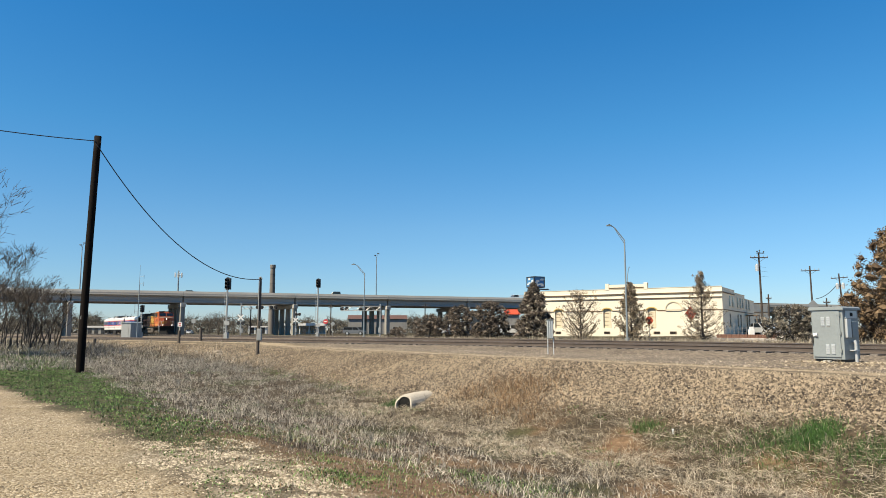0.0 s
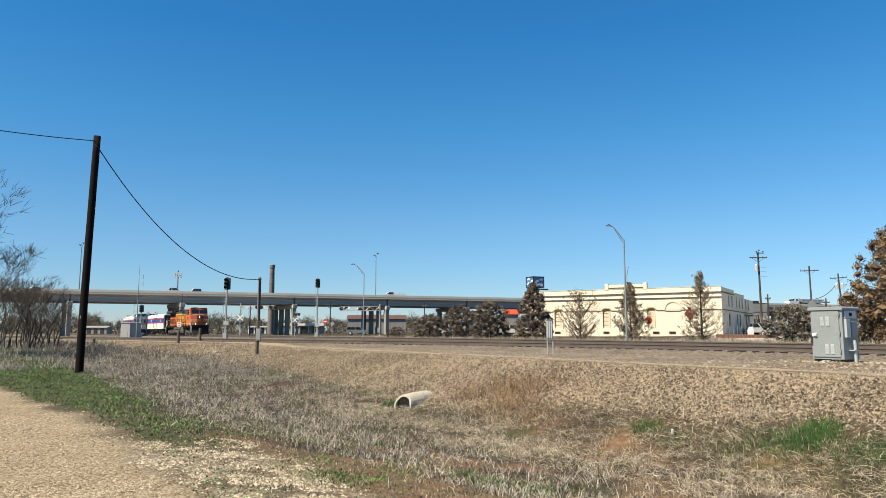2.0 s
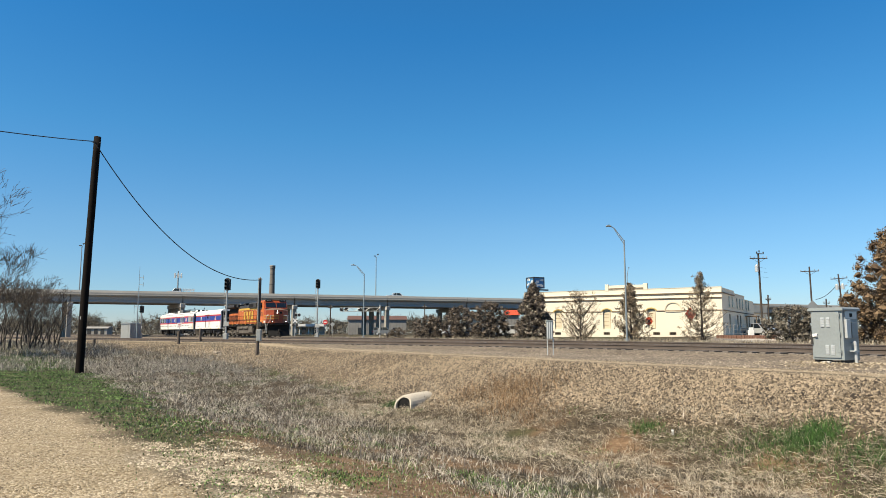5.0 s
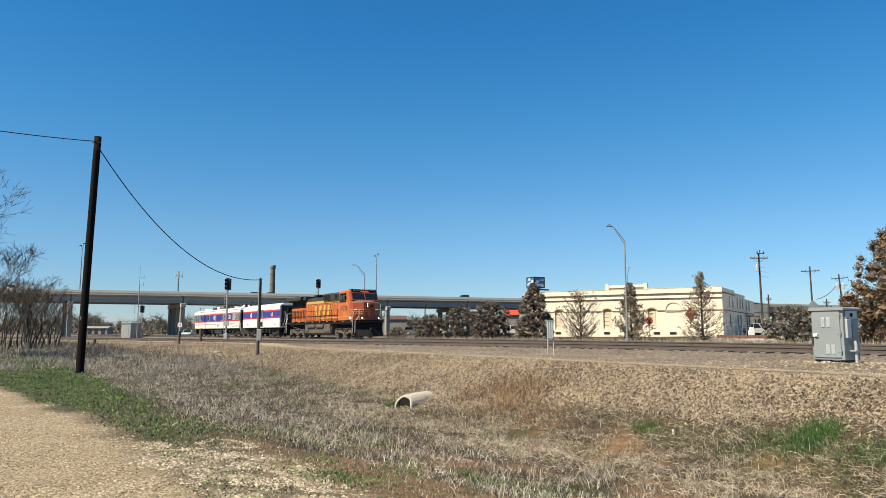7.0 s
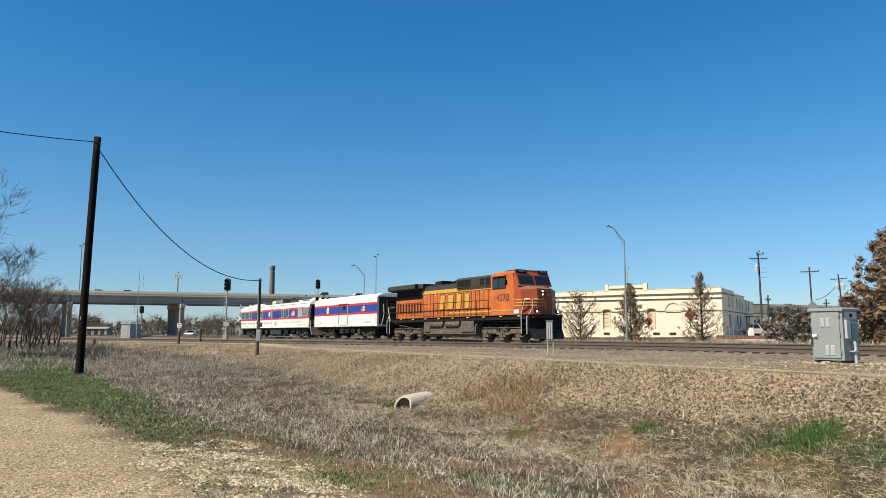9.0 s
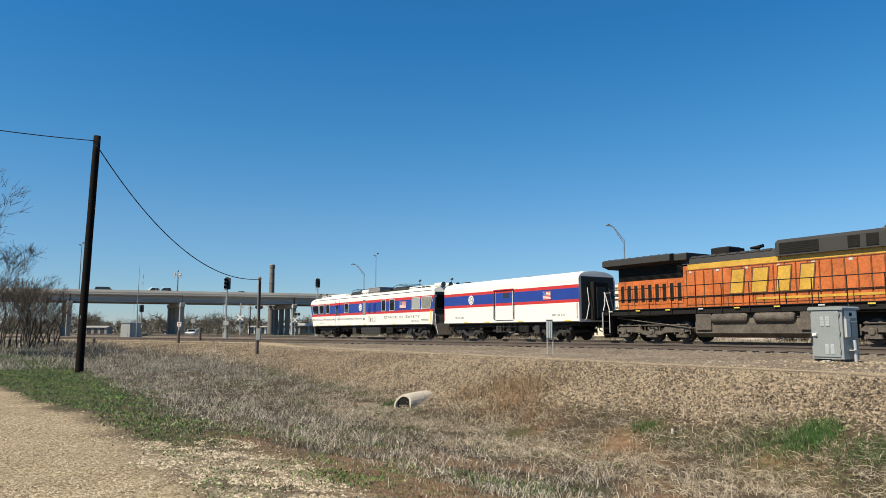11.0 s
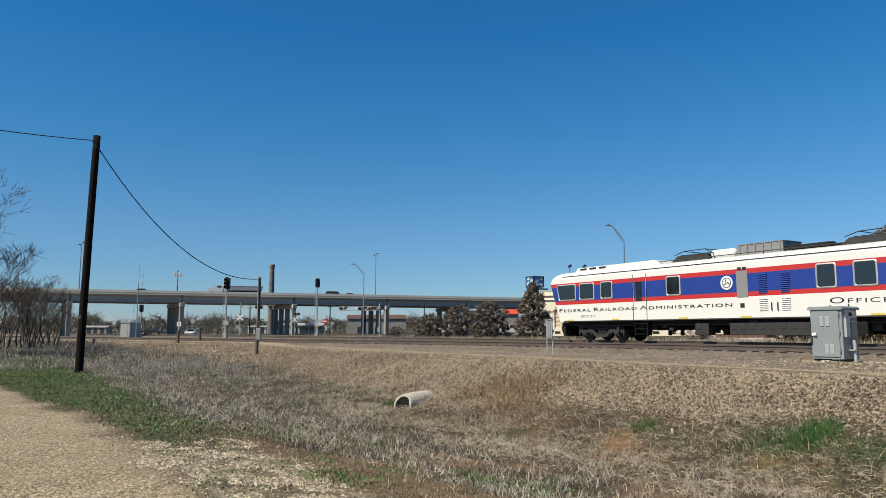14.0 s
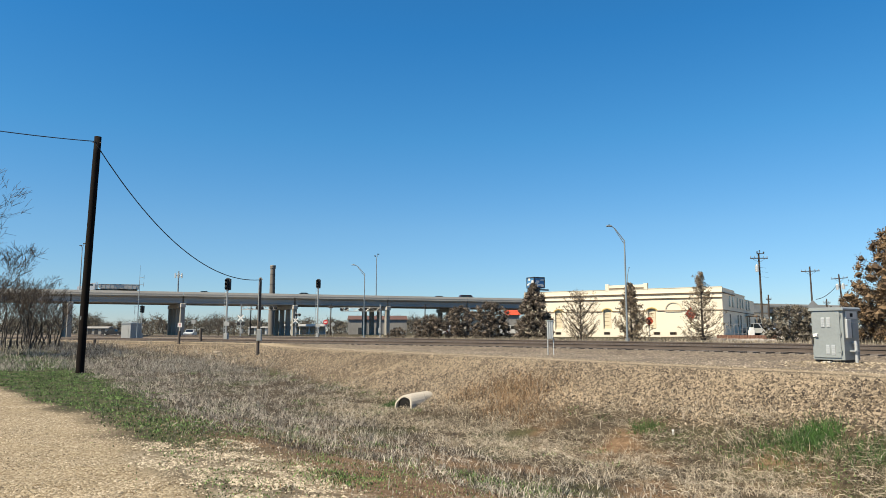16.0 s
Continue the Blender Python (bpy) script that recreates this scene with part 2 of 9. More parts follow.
def ground_material():
    m = bpy.data.materials.new("ground_cover")
    m.use_nodes = True
    nt = m.node_tree
    n, l = nt.nodes, nt.links
    b = n["Principled BSDF"]
    b.inputs["Roughness"].default_value = 0.95
    b.inputs["Specular IOR Level"].default_value = 0.2
    tc = n.new("ShaderNodeTexCoord")

    def noisy(scale, lo, hi, detail=5, kind="noise"):
        t = n.new("ShaderNodeTexNoise" if kind == "noise" else "ShaderNodeTexVoronoi")
        t.inputs["Scale"].default_value = scale
        if kind == "noise":
            t.inputs["Detail"].default_value = detail
            t.inputs["Roughness"].default_value = 0.65
        l.new(tc.outputs["Object"], t.inputs["Vector"])
        r = n.new("ShaderNodeValToRGB")
        r.color_ramp.elements[0].position, r.color_ramp.elements[1].position = (0.3, 0.7) if kind == "noise" else (0.0, 1.0)
        r.color_ramp.elements[0].color, r.color_ramp.elements[1].color = (*[v * ALBEDO for v in lo], 1), (*[v * ALBEDO for v in hi], 1)
        if kind == "noise":
            l.new(t.outputs["Fac"], r.inputs[0])
        else:
            sep = n.new("ShaderNodeSeparateColor")
            l.new(t.outputs["Color"], sep.inputs[0])
            l.new(sep.outputs[0], r.inputs[0])
        return r.outputs[0]

    def mix(fac, a, c, blend="MIX"):
        x = n.new("ShaderNodeMix")
        x.data_type, x.blend_type = "RGBA", blend
        if isinstance(fac, float):
            x.inputs[0].default_value = fac
        else:
            l.new(fac, x.inputs[0])
        l.new(a, x.inputs[6])
        l.new(c, x.inputs[7])
        return x.outputs[2]

    def weight(key):
        a = n.new("ShaderNodeAttribute")
        a.attribute_name = key
        return a.outputs["Fac"]

    # noise-dark gaps in this base colour stand in for shade between weeds
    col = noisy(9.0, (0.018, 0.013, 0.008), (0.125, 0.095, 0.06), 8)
    col = mix(weight("soil"), col, noisy(7.0, (0.09, 0.048, 0.023), (0.27, 0.180, 0.105), 8))
    col = mix(weight("drive"), col, mix(0.7, noisy(1.2, (0.27, 0.20, 0.11), (0.38, 0.30, 0.185), 6), noisy(30.0, (0.12, 0.08, 0.042), (0.46, 0.39, 0.27), kind="cell")))
    col = mix(weight("white"), col, noisy(22.0, (0.17, 0.12, 0.065), (0.60, 0.53, 0.40), kind="cell"))
    # the dark end carries the shade between the low green weeds
    col = mix(weight("green"), col, noisy(12.0, (0.022, 0.024, 0.010), (0.105, 0.105, 0.045), 8))
    # dark cells put the shade in the gaps between bank stones into colour
    col = mix(weight("rock"), col, mix(0.25, noisy(22.0, (0.022, 0.016, 0.010), (0.27, 0.205, 0.135), kind="cell"), noisy(0.7, (0.06, 0.044, 0.028), (0.18, 0.135, 0.09))))
    col = mix(weight("ballast"), col, mix(0.4, noisy(14.0, (0.04, 0.031, 0.023), (0.30, 0.245, 0.185), kind="cell"), noisy(0.5, (0.131, 0.103, 0.0749), (0.244, 0.197, 0.15))))
    col = mix(weight("path"), col, noisy(2.5, (0.281, 0.218, 0.14), (0.39, 0.312, 0.211), 8))
    col = mix(weight("yard"), col, noisy(0.8, (0.40, 0.36, 0.31), (0.52, 0.47, 0.41), 8))
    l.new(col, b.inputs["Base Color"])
    bt = n.new("ShaderNodeTexNoise")
    bt.inputs["Scale"].default_value, bt.inputs["Detail"].default_value = 25.0, 8
    l.new(tc.outputs["Object"], bt.inputs["Vector"])
    bp = n.new("ShaderNodeBump")
    bp.inputs["Strength"].default_value, bp.inputs["Distance"].default_value = 0.6, 0.04
    l.new(bt.outputs["Fac"], bp.inputs["Height"])
    grit = n.new("ShaderNodeTexVoronoi")
    grit.inputs["Scale"].default_value = 30.0
    l.new(tc.outputs["Object"], grit.inputs["Vector"])
    gp = n.new("ShaderNodeBump")
    gp.invert = True
    gp.inputs["Strength"].default_value, gp.inputs["Distance"].default_value = 0.7, 0.02
    l.new(grit.outputs["Distance"], gp.inputs["Height"])
    l.new(bp.outputs[0], gp.inputs["Normal"])
    l.new(gp.outputs[0], b.inputs["Normal"])
    return m


gme.materials.append(ground_material())
ground = new("ground", gme)
tagged(ground, "pale gravel drive, dry grass ditch and stony railway embankment", "ground", kind="structure")


def on_ground(d, s, sink=0.0):
    p = at(d, s)
    p.z = ground_z(d, s) - sink
    return p


def ds(x, y):
    p = Vector((x, y, 0))
    return p.dot(NRM), p.dot(ALG)


def ground_at(x, y, sink=0.0):
    d, s = ds(x, y)
    return Vector((x, y, ground_z(d, s) - sink))


# ---- tracks ----
M_RAIL = mat("rusty_rail_steel", (0.105, 0.082, 0.067), 0.7, 0.3, 0.35, 2.0, 50.0, 0.2, 80.0)
M_RAILHEAD = mat("worn_rail_steel", (0.42, 0.40, 0.38), 0.3, 0.9, 0.2, 1.0, 20.0)
M_TIE = mat("creosoted_wood", (0.13, 0.112, 0.097), 0.9, 0.0, 0.4, 2.0, 30.0, 0.5, 40.0, per_object=0.5, island=0.5)
M_PLATE = mat("tie_plate_steel", (0.10, 0.06, 0.04), 0.7, 0.6, 0.3, 4.0, 60.0)


def rail_mesh(name, pts, parent):
    """A rail swept along points: foot, web and head."""
    prof = [(-0.07, -0.17), (0.07, -0.17), (0.07, -0.155), (0.012, -0.13), (0.012, -0.045), (0.036, -0.035), (0.036, -0.004), (0.028, 0.0), (-0.028, 0.0), (-0.036, -0.004), (-0.036, -0.035), (-0.012, -0.045), (-0.012, -0.13), (-0.07, -0.155)]
    bm = bmesh.new()
    rings = []
    for i, p in enumerate(pts):
        t = (pts[min(i + 1, len(pts) - 1)] - pts[max(i - 1, 0)]).normalized()
        side = Vector((t.y, -t.x, 0))
        rings.append([bm.verts.new(p + side * u + Vector((0, 0, v))) for u, v in prof])
    k = len(prof)
    for a, b in zip(rings, rings[1:]):
        for i in range(k):
            f = bm.faces.new((a[i], a[(i + 1) % k], b[(i + 1) % k], b[i]))
            f.material_index = 1 if i == 7 else 0
    return part(name, bm, [M_RAIL, M_RAILHEAD], parent)


def track(name, centre, q0, q1, step, near0, near1, label):
    """Two rails on timber ties along centre(q), which gives place and heading."""
    root = thing(name, Matrix.Identity(4), label, "railway track", kind="structure")
    qs = np.arange(q0, q1 + step, step)
    left, right = [], []
    for q in qs:
        p, side = centre(q)
        left.append(p + side * 0.7535)
        right.append(p - side * 0.7535)
    rail_mesh("rail", left, root)
    rail_mesh("rail", right, root)
    bm = bmesh.new()
    box(bm, (0, 0, 0), (2.6, 0.23, 0.18), bev=0.012)
    me = bpy.data.meshes.new("tie")
    bm.to_mesh(me)
    bm.free()
    me.materials.append(M_TIE)
    far = bmesh.new()
    rnd = random.Random(7)
    for q in np.arange(q0, q1, 0.53):
        p, side = centre(q)
        m = Matrix.Translation(p + Vector((0, 0, -0.265 + rnd.uniform(-0.008, 0.008))) + side * rnd.uniform(-0.06, 0.06)) @ Matrix.Rotation(math.atan2(side.y, side.x) + rnd.uniform(-0.02, 0.02), 4, "Z")
        if near0 < q < near1:
            ob = new("tie", me)
            ob.parent = root
            ob.matrix_basis = m
        else:
            g = bmesh.ops.create_cube(far, size=1.0, matrix=m @ Matrix.Diagonal((2.6, 0.23, 0.18, 1)))
    part("far_ties", far, M_TIE, root)["kind"] = "stuff"
    return root


def main_centre(q):
    p, ang = main_point(q)
    side = Matrix.Rotation(-ang, 3, "Z") @ NRM
    return p, side


def side_centre(s):
    d0, d1 = near_d(s - 0.5), near_d(s + 0.5)
    t = (at(d1, s + 0.5) - at(d0, s - 0.5)).normalized()
    return at(near_d(s), s, RAIL), Vector((-t.y, t.x, 0))


track("track_main", main_centre, -420, 160, 2.0, -75, -5, "main line of worn steel rails on dark timber ties")
track("track_siding", side_centre, -150, 120, 1.0, -75, 0, "nearer track of rusty rails on weathered timber ties")


# ---- train: paints ----
M_ORANGE = mat("locomotive_orange_paint", (0.482, 0.125, 0.0241), 0.5, 0.0, 0.5, 1.3, 9.0, 0.05, 30.0)
# redder, dirty nose orange with the shade of the front end painted in
M_NOSE = mat("shade_darkened_nose_paint", (0.36, 0.062, 0.0165), 0.45, 0.0, 0.22, 1.2, 14.0)
M_GLARE = mat("dull_brown_anti_glare_paint", (0.16, 0.10, 0.07), 0.85, 0.0, 0.25, 1.5, 12.0)
M_YELLOW = mat("locomotive_yellow_paint", (0.55, 0.327, 0.043), 0.45, 0.0, 0.35, 1.5, 9.0)
M_BLACK = mat("grimy_black_paint", (0.016, 0.015, 0.014), 0.7, 0.0, 0.4, 2.0, 25.0, spec=0.15)
M_SEAM = mat("dark_brown_panel_seam", (0.13, 0.045, 0.015), 0.8, 0.0, 0.3, 2.0, 20.0)
# grey lowered so that its colour carries the black shade under the cars
M_GREY = mat("dusty_dark_grey_paint", (0.028, 0.0265, 0.0245), 0.65, 0.0, 0.3, 1.2, 20.0)
M_DUST = mat("road_dust_on_steel", (0.10, 0.085, 0.07), 0.85, 0.1, 0.7, 2.5, 12.0, 0.25, 20.0)
M_WHITE = mat("white_coach_paint", (0.78, 0.77, 0.73), 0.4, 0.0, 0.05, 0.6, 9.0, coat=0.2)
M_RED = mat("red_stripe_paint", (0.516, 0.0301, 0.0258), 0.4, 0.0, 0.1, 0.8, 10.0)
M_BLUE = mat("blue_stripe_paint", (0.0172, 0.0473, 0.275), 0.4, 0.0, 0.1, 0.8, 10.0)
M_GLASS = glass_mat("dark_window_glass", (0.012, 0.015, 0.018), 0.03)
M_CURTAIN = mat("grey_blind_cloth", (0.33, 0.33, 0.30), 0.7, 0.0, 0.15, 3.0, 30.0)
M_ALU = mat("brushed_aluminium_trim", (0.62, 0.62, 0.60), 0.4, 0.5, 0.08)
M_LAMP = glow("lit_headlight_lens", (1.0, 0.93, 0.80), 3.0)
M_HATCH = mat("yellow_marking_paint", (0.66, 0.50, 0.06), 0.5)
M_INK = mat("black_lettering_paint", (0.02, 0.02, 0.022), 0.5)
M_STEELW = mat("wheel_steel", (0.07, 0.06, 0.052), 0.55, 0.7, 0.3, 3.0, 30.0)
M_SILVER = mat("silver_handrail_paint", (0.60, 0.60, 0.58), 0.4, 0.2, 0.1)


def text_part(name, words, size, m, material, parent, caps=0.0, width=None, label=""):
    """Raised lettering as a mesh, its lower left corner at m, facing m's z."""
    cu = bpy.data.curves.new(name, "FONT")
    cu.body = words
    cu.size = size
    cu.extrude = 0.002
    cu.space_character = 1.15
    cu.space_word = 0.35 if caps and len(words) > 20 else 1.0
    tmp = bpy.data.objects.new(name, cu)
    scene.collection.objects.link(tmp)
    if caps:
        cu.small_caps_scale = caps
        for i, ch in enumerate(words):
            cu.body_format[i].use_small_caps = ch.islower()
    bpy.context.view_layer.update()
    me = bpy.data.meshes.new_from_object(tmp.evaluated_get(bpy.context.evaluated_depsgraph_get()))
    bpy.data.objects.remove(tmp)
    if width:
        xs = [v.co.x for v in me.vertices]
        k = width / (max(xs) - min(xs))
        for v in me.vertices:
            v.co.x = (v.co.x - min(xs)) * k
    me.materials.clear()
    me.materials.append(material)
    ob = new(name, me)
    ob.parent = parent
    ob.matrix_basis = m
    if label:
        ob["label"] = label
    return ob


def side_pose(x, z, y=-1.56):
    """On the side that faces y-minus: lettering reads along x, stands up along z."""
    return Matrix.Translation((x, y, z)) @ Matrix.Rotation(radians(90), 4, "X")


def wheelset(parent, x, r=0.53):
    bm = bmesh.new()
    rod(bm, (0, -1.0, 0), (0, 1.0, 0), 0.09)
    for sgn in (-1, 1):
        rod(bm, (0, sgn * 0.70, 0), (0, sgn * 0.83, 0), r, seg=32)
        rod(bm, (0, sgn * 0.64, 0), (0, sgn * 0.70, 0), r + 0.028, seg=32)
        rod(bm, (0, sgn * 0.83, 0), (0, sgn * 0.86, 0), r * 0.45, r * 0.3, seg=20)
        for k in range(6):
            a = k * math.pi / 3
            box(bm, (math.cos(a) * r * 0.66, sgn * 0.842, math.sin(a) * r * 0.66), (0.09, 0.03, 0.09))
    ob = part("wheelset", bm, M_STEELW, parent)
    ob.matrix_basis = Matrix.Translation((x, 0, 0))
    WHEELS.append((ob, x, r))
    return ob


WHEELS = []


def truck(root, x, axles, r, heavy):
    """A bogie: two side frames, journal boxes, springs and its wheelsets, hung at axle height."""
    reach = max(axles) + 0.55
    bm = bmesh.new()
    for sy in (-1, 1):
        y = sy * 1.08
        if heavy:
            prism(bm, [(-reach, 0.05), (-reach + 0.25, 0.24), (-0.9, 0.26), (-0.7, 0.05), (0.7, 0.05), (0.9, 0.26), (reach - 0.25, 0.24), (reach, 0.05), (reach - 0.3, -0.02), (0.9, -0.05), (0.6, -0.16), (-0.6, -0.16), (-0.9, -0.05), (-reach + 0.3, -0.02)], y - 0.09, y + 0.09)
        else:
            prism(bm, [(-reach, 0.14), (-0.7, 0.2), (-0.4, -0.05), (0.4, -0.05), (0.7, 0.2), (reach, 0.14), (reach, 0.0), (0.75, 0.0), (0.45, -0.25), (-0.45, -0.25), (-0.75, 0.0), (-reach, 0.0)], y - 0.08, y + 0.08)
        for ax in axles:
            box(bm, (ax, y + sy * 0.04, -0.02), (0.36, 0.22, 0.34), bev=0.03)
            rod(bm, (ax, y + sy * 0.1, -0.02), (ax, y + sy * 0.2, -0.02), 0.15, 0.12, seg=16)
            if heavy:
                prism(bm, [(ax - 0.3, -0.12), (ax + 0.3, -0.12), (ax + 0.36, -0.30), (ax - 0.36, -0.30)], y - 0.02, y + sy * 0.16)
            for o in (-0.27, 0.27):
                rod(bm, (ax + o, y, 0.12), (ax + o, y, 0.42), 0.08, seg=12)
        for ax in axles:
            for o in (-0.5, 0.5):
                rod(bm, (ax + o, y + sy * 0.06, 0.30), (ax + o, y + sy * 0.06, -0.15), 0.035)
        rod(bm, (-reach + 0.2, y + sy * 0.12, 0.34), (reach - 0.2, y + sy * 0.12, 0.34), 0.03)
    box(bm, (0, 0, 0.15), (0.7, 2.1, 0.3), bev=0.03)
    for o in (-reach + 0.15, reach - 0.15):
        box(bm, (o, 0, 0.1), (0.14, 2.1, 0.18))
    t = part("truck", bm, M_DUST if heavy else M_GREY, root)
    t.matrix_basis = Matrix.Translation((x, 0, r))
    for ax in axles:
        wheelset(t, ax, r)
    return t


def coupler(root, x, way):
    bm = bmesh.new()
    box(bm, (x, 0, 0.86), (0.7, 0.16, 0.2), bev=0.02)
    prism(bm, [(x + way * 0.30, -0.2), (x + way * 0.58, -0.16), (x + way * 0.62, 0.02), (x + way * 0.48, 0.06), (x + way * 0.46, 0.2), (x + way * 0.30, 0.2)], 0.74, 1.0, "z")
    part("coupler", bm, M_BLACK, root)
    for y in (-0.35, 0.4):
        bm = bmesh.new()
        pipe(bm, [(x + way * 0.1, y, 0.9), (x + way * 0.2, y, 0.62), (x + way * 0.42, y * 0.8, 0.5), (x + way * 0.6, y * 0.6, 0.66)], 0.03)
        part("air_hose", bm, M_BLACK, root)


# ---- train: locomotive ----
def build_locomotive():
    root = thing("locomotive", Matrix.Identity(4), "orange and yellow diesel freight locomotive with dark roof, headlights lit", "locomotive")

    def p(name, bm, m, label=""):
        return part(name, bm, m, root, label)

    bm = bmesh.new()
    box(bm, (-0.1, 0, 1.57), (20.3, 2.9, 0.30), bev=0.02)
    box(bm, (-0.1, 0, 1.735), (20.3, 3.06, 0.035))
    box(bm, (-0.1, 0, 1.2), (19.0, 1.3, 0.5))
    p("frame", bm, M_BLACK)
    for sy in (-1, 1):
        for i in range(10):
            bm = bmesh.new()
            box(bm, (-9.4 + i * 2.05, sy * 1.535, 1.66), (0.3, 0.012, 0.06))
            p("sill_reflector", bm, M_HATCH if i % 3 else M_SILVER)
    # hood over the engine
    bm = bmesh.new()
    prism(bm, [(-0.95, 1.75), (0.95, 1.75), (0.95, 3.92), (-0.95, 3.92)], -4.7, 5.85, "x")
    p("engine_hood", bm, M_ORANGE)
    bm = bmesh.new()
    prism(bm, [(-0.955, 3.72), (0.955, 3.72), (0.955, 4.0), (-0.955, 4.0)], -4.4, 5.84, "x")
    p("hood_stripe", bm, M_YELLOW, "yellow band under the hood roof")
    bm = bmesh.new()
    prism(bm, [(-0.965, 4.0), (0.965, 4.0), (0.93, 4.24), (0.70, 4.40), (-0.70, 4.40), (-0.93, 4.24)], -4.72, 0.65, "x")
    for i in range(8):
        for sy in (-1, 1):
            box(bm, (-4.2 + i * 0.6, sy * 0.8, 4.345), (0.5, 0.2, 0.05), rot=Matrix.Rotation(radians(-sy * 34), 4, "X"))
    p("hood_roof", bm, M_GREY)
    for sy in (-1, 1):
        bm = bmesh.new()
        for i in range(19):
            x = -4.5 + i * 0.545
            box(bm, (x, sy * 0.957, 2.75), (0.035, 0.03, 1.86))
        for z in (1.9, 3.68):
            box(bm, (0.55, sy * 0.957, z), (10.3, 0.025, 0.03))
        p("door_seam_frame", bm, M_SEAM)
        for i in range(18):
            bm = bmesh.new()
            box(bm, (-4.22 + i * 0.545, sy * 0.962, 2.75), (0.46, 0.03, 1.70), bev=0.012)
            box(bm, (-4.06 + i * 0.545, sy * 0.985, 2.5), (0.05, 0.03, 0.12))
            p("hood_door", bm, M_ORANGE)
        for i in range(0, 18, 3):
            bm = bmesh.new()
            box(bm, (-4.22 + i * 0.545, sy * 0.98, 3.58), (0.16, 0.02, 0.10))
            p("vent_plate", bm, M_SILVER)
        bm = bmesh.new()
        box(bm, (2.6, sy * 0.985, 2.08), (6.3, 0.02, 0.11))
        p("hood_lower_stripe", bm, M_YELLOW)
    # broad emblem blocks in the owner's colours
    for x0, w in ((-2.0, 1.05), (-0.85, 1.15), (0.42, 1.0), (1.52, 1.0)):
        bm = bmesh.new()
        prism(bm, [(x0 + 0.06, 2.33), (x0 + w - 0.22, 2.33), (x0 + w - 0.06, 3.57), (x0 + 0.22, 3.57)], -1.008, -0.99)
        p("emblem_outline", bm, M_SEAM)
        bm = bmesh.new()
        h = 0.56
        prism(bm, [(x0 + 0.12, 2.95 - h), (x0 + w - 0.28, 2.95 - h), (x0 + w - 0.12, 2.95 + h), (x0 + 0.28, 2.95 + h)], -1.018, -1.005)
        p("emblem_block", bm, M_YELLOW, "plain yellow emblem block")
    # radiator end
    bm = bmesh.new()
    box(bm, (-7.0, 0, 2.55), (4.62, 1.9, 1.6))
    p("rear_hood", bm, M_ORANGE)
    for sy in (-1, 1):
        for i in range(9):
            bm = bmesh.new()
            box(bm, (-8.95 + i * 0.5, sy * 0.962, 2.62), (0.44, 0.03, 1.22), bev=0.01)
            p("rear_hood_door", bm, M_ORANGE)
            bm = bmesh.new()
            box(bm, (-8.95 + i * 0.5, sy * 0.972, 2.62), (0.24, 0.03, 0.95), bev=0.01)
            for k in range(7):
                box(bm, (-8.95 + i * 0.5, sy * 0.985, 2.25 + k * 0.12), (0.22, 0.02, 0.025), rot=Matrix.Rotation(radians(sy * 30), 4, "X"))
            p("rear_vent", bm, M_BLACK)
    bm = bmesh.new()
    box(bm, (-7.0, 0, 3.75), (4.6, 1.8, 0.8))
    for k in range(12):
        for sy in (-1, 1):
            box(bm, (-7.0, sy * 0.92, 3.4 + k * 0.06), (4.5, 0.03, 0.02))
    p("radiator_intake", bm, M_BLACK)
    bm = bmesh.new()
    prism(bm, [(-1.0, 4.12), (1.0, 4.12), (1.50, 4.26), (1.50, 4.56), (1.30, 4.64), (-1.30, 4.64), (-1.50, 4.56), (-1.50, 4.26)], -10.0, -5.1, "x")
    prism(bm, [(-0.9, 4.12), (0.9, 4.12), (1.15, 4.26), (1.15, 4.56), (1.1, 4.62), (-1.1, 4.62), (-1.15, 4.56), (-1.15, 4.26)], -5.1, -4.3, "x")
    wing = p("radiator_wing", bm, M_GREY)
    for i in range(9):
        bm = bmesh.new()
        box(bm, (-9.7 + i * 0.52, 0, 4.65), (0.06, 2.5, 0.04))
        part("roof_rib", bm, M_GREY, wing)
    bm = bmesh.new()
    box(bm, (-2.65, 0, 4.56), (1.05, 1.3, 0.36), bev=0.04)
    box(bm, (-2.65, 0, 4.75), (0.8, 0.9, 0.06))
    p("exhaust_housing", bm, M_BLACK)
    bm = bmesh.new()
    rod(bm, (-0.9, -0.2, 4.35), (-0.9, -0.2, 4.52), 0.03)
    for x0, x1, y, z in ((-1.25, -0.75, -0.2, 4.56), (-1.15, -0.6, -0.32, 4.6), (-1.05, -0.62, -0.08, 4.66)):
        rod(bm, (x0, y, z), (x1, y, z), 0.03, 0.09, seg=14)
    p("air_horn", bm, M_BLACK)
    # equipment box behind the cab
    bm = bmesh.new()
    prism(bm, [(-1.12, 3.96), (1.12, 3.96), (1.12, 4.58), (0.9, 4.74), (-0.9, 4.74), (-1.12, 4.58)], 0.65, 5.86, "x")
    p("equipment_box", bm, M_GREY)
    for sy in (-1, 1):
        for x0, x1 in ((0.85, 2.7), (3.95, 4.45), (4.7, 5.2)):
            bm = bmesh.new()
            box(bm, ((x0 + x1) / 2, sy * 1.13, 4.3), (x1 - x0, 0.03, 0.5), bev=0.01)
            for k in range(6):
                box(bm, ((x0 + x1) / 2, sy * 1.145, 4.1 + k * 0.08), (x1 - x0 - 0.06, 0.02, 0.02))
            p("louvre_panel", bm, M_BLACK)
    # cab
    bm = bmesh.new()
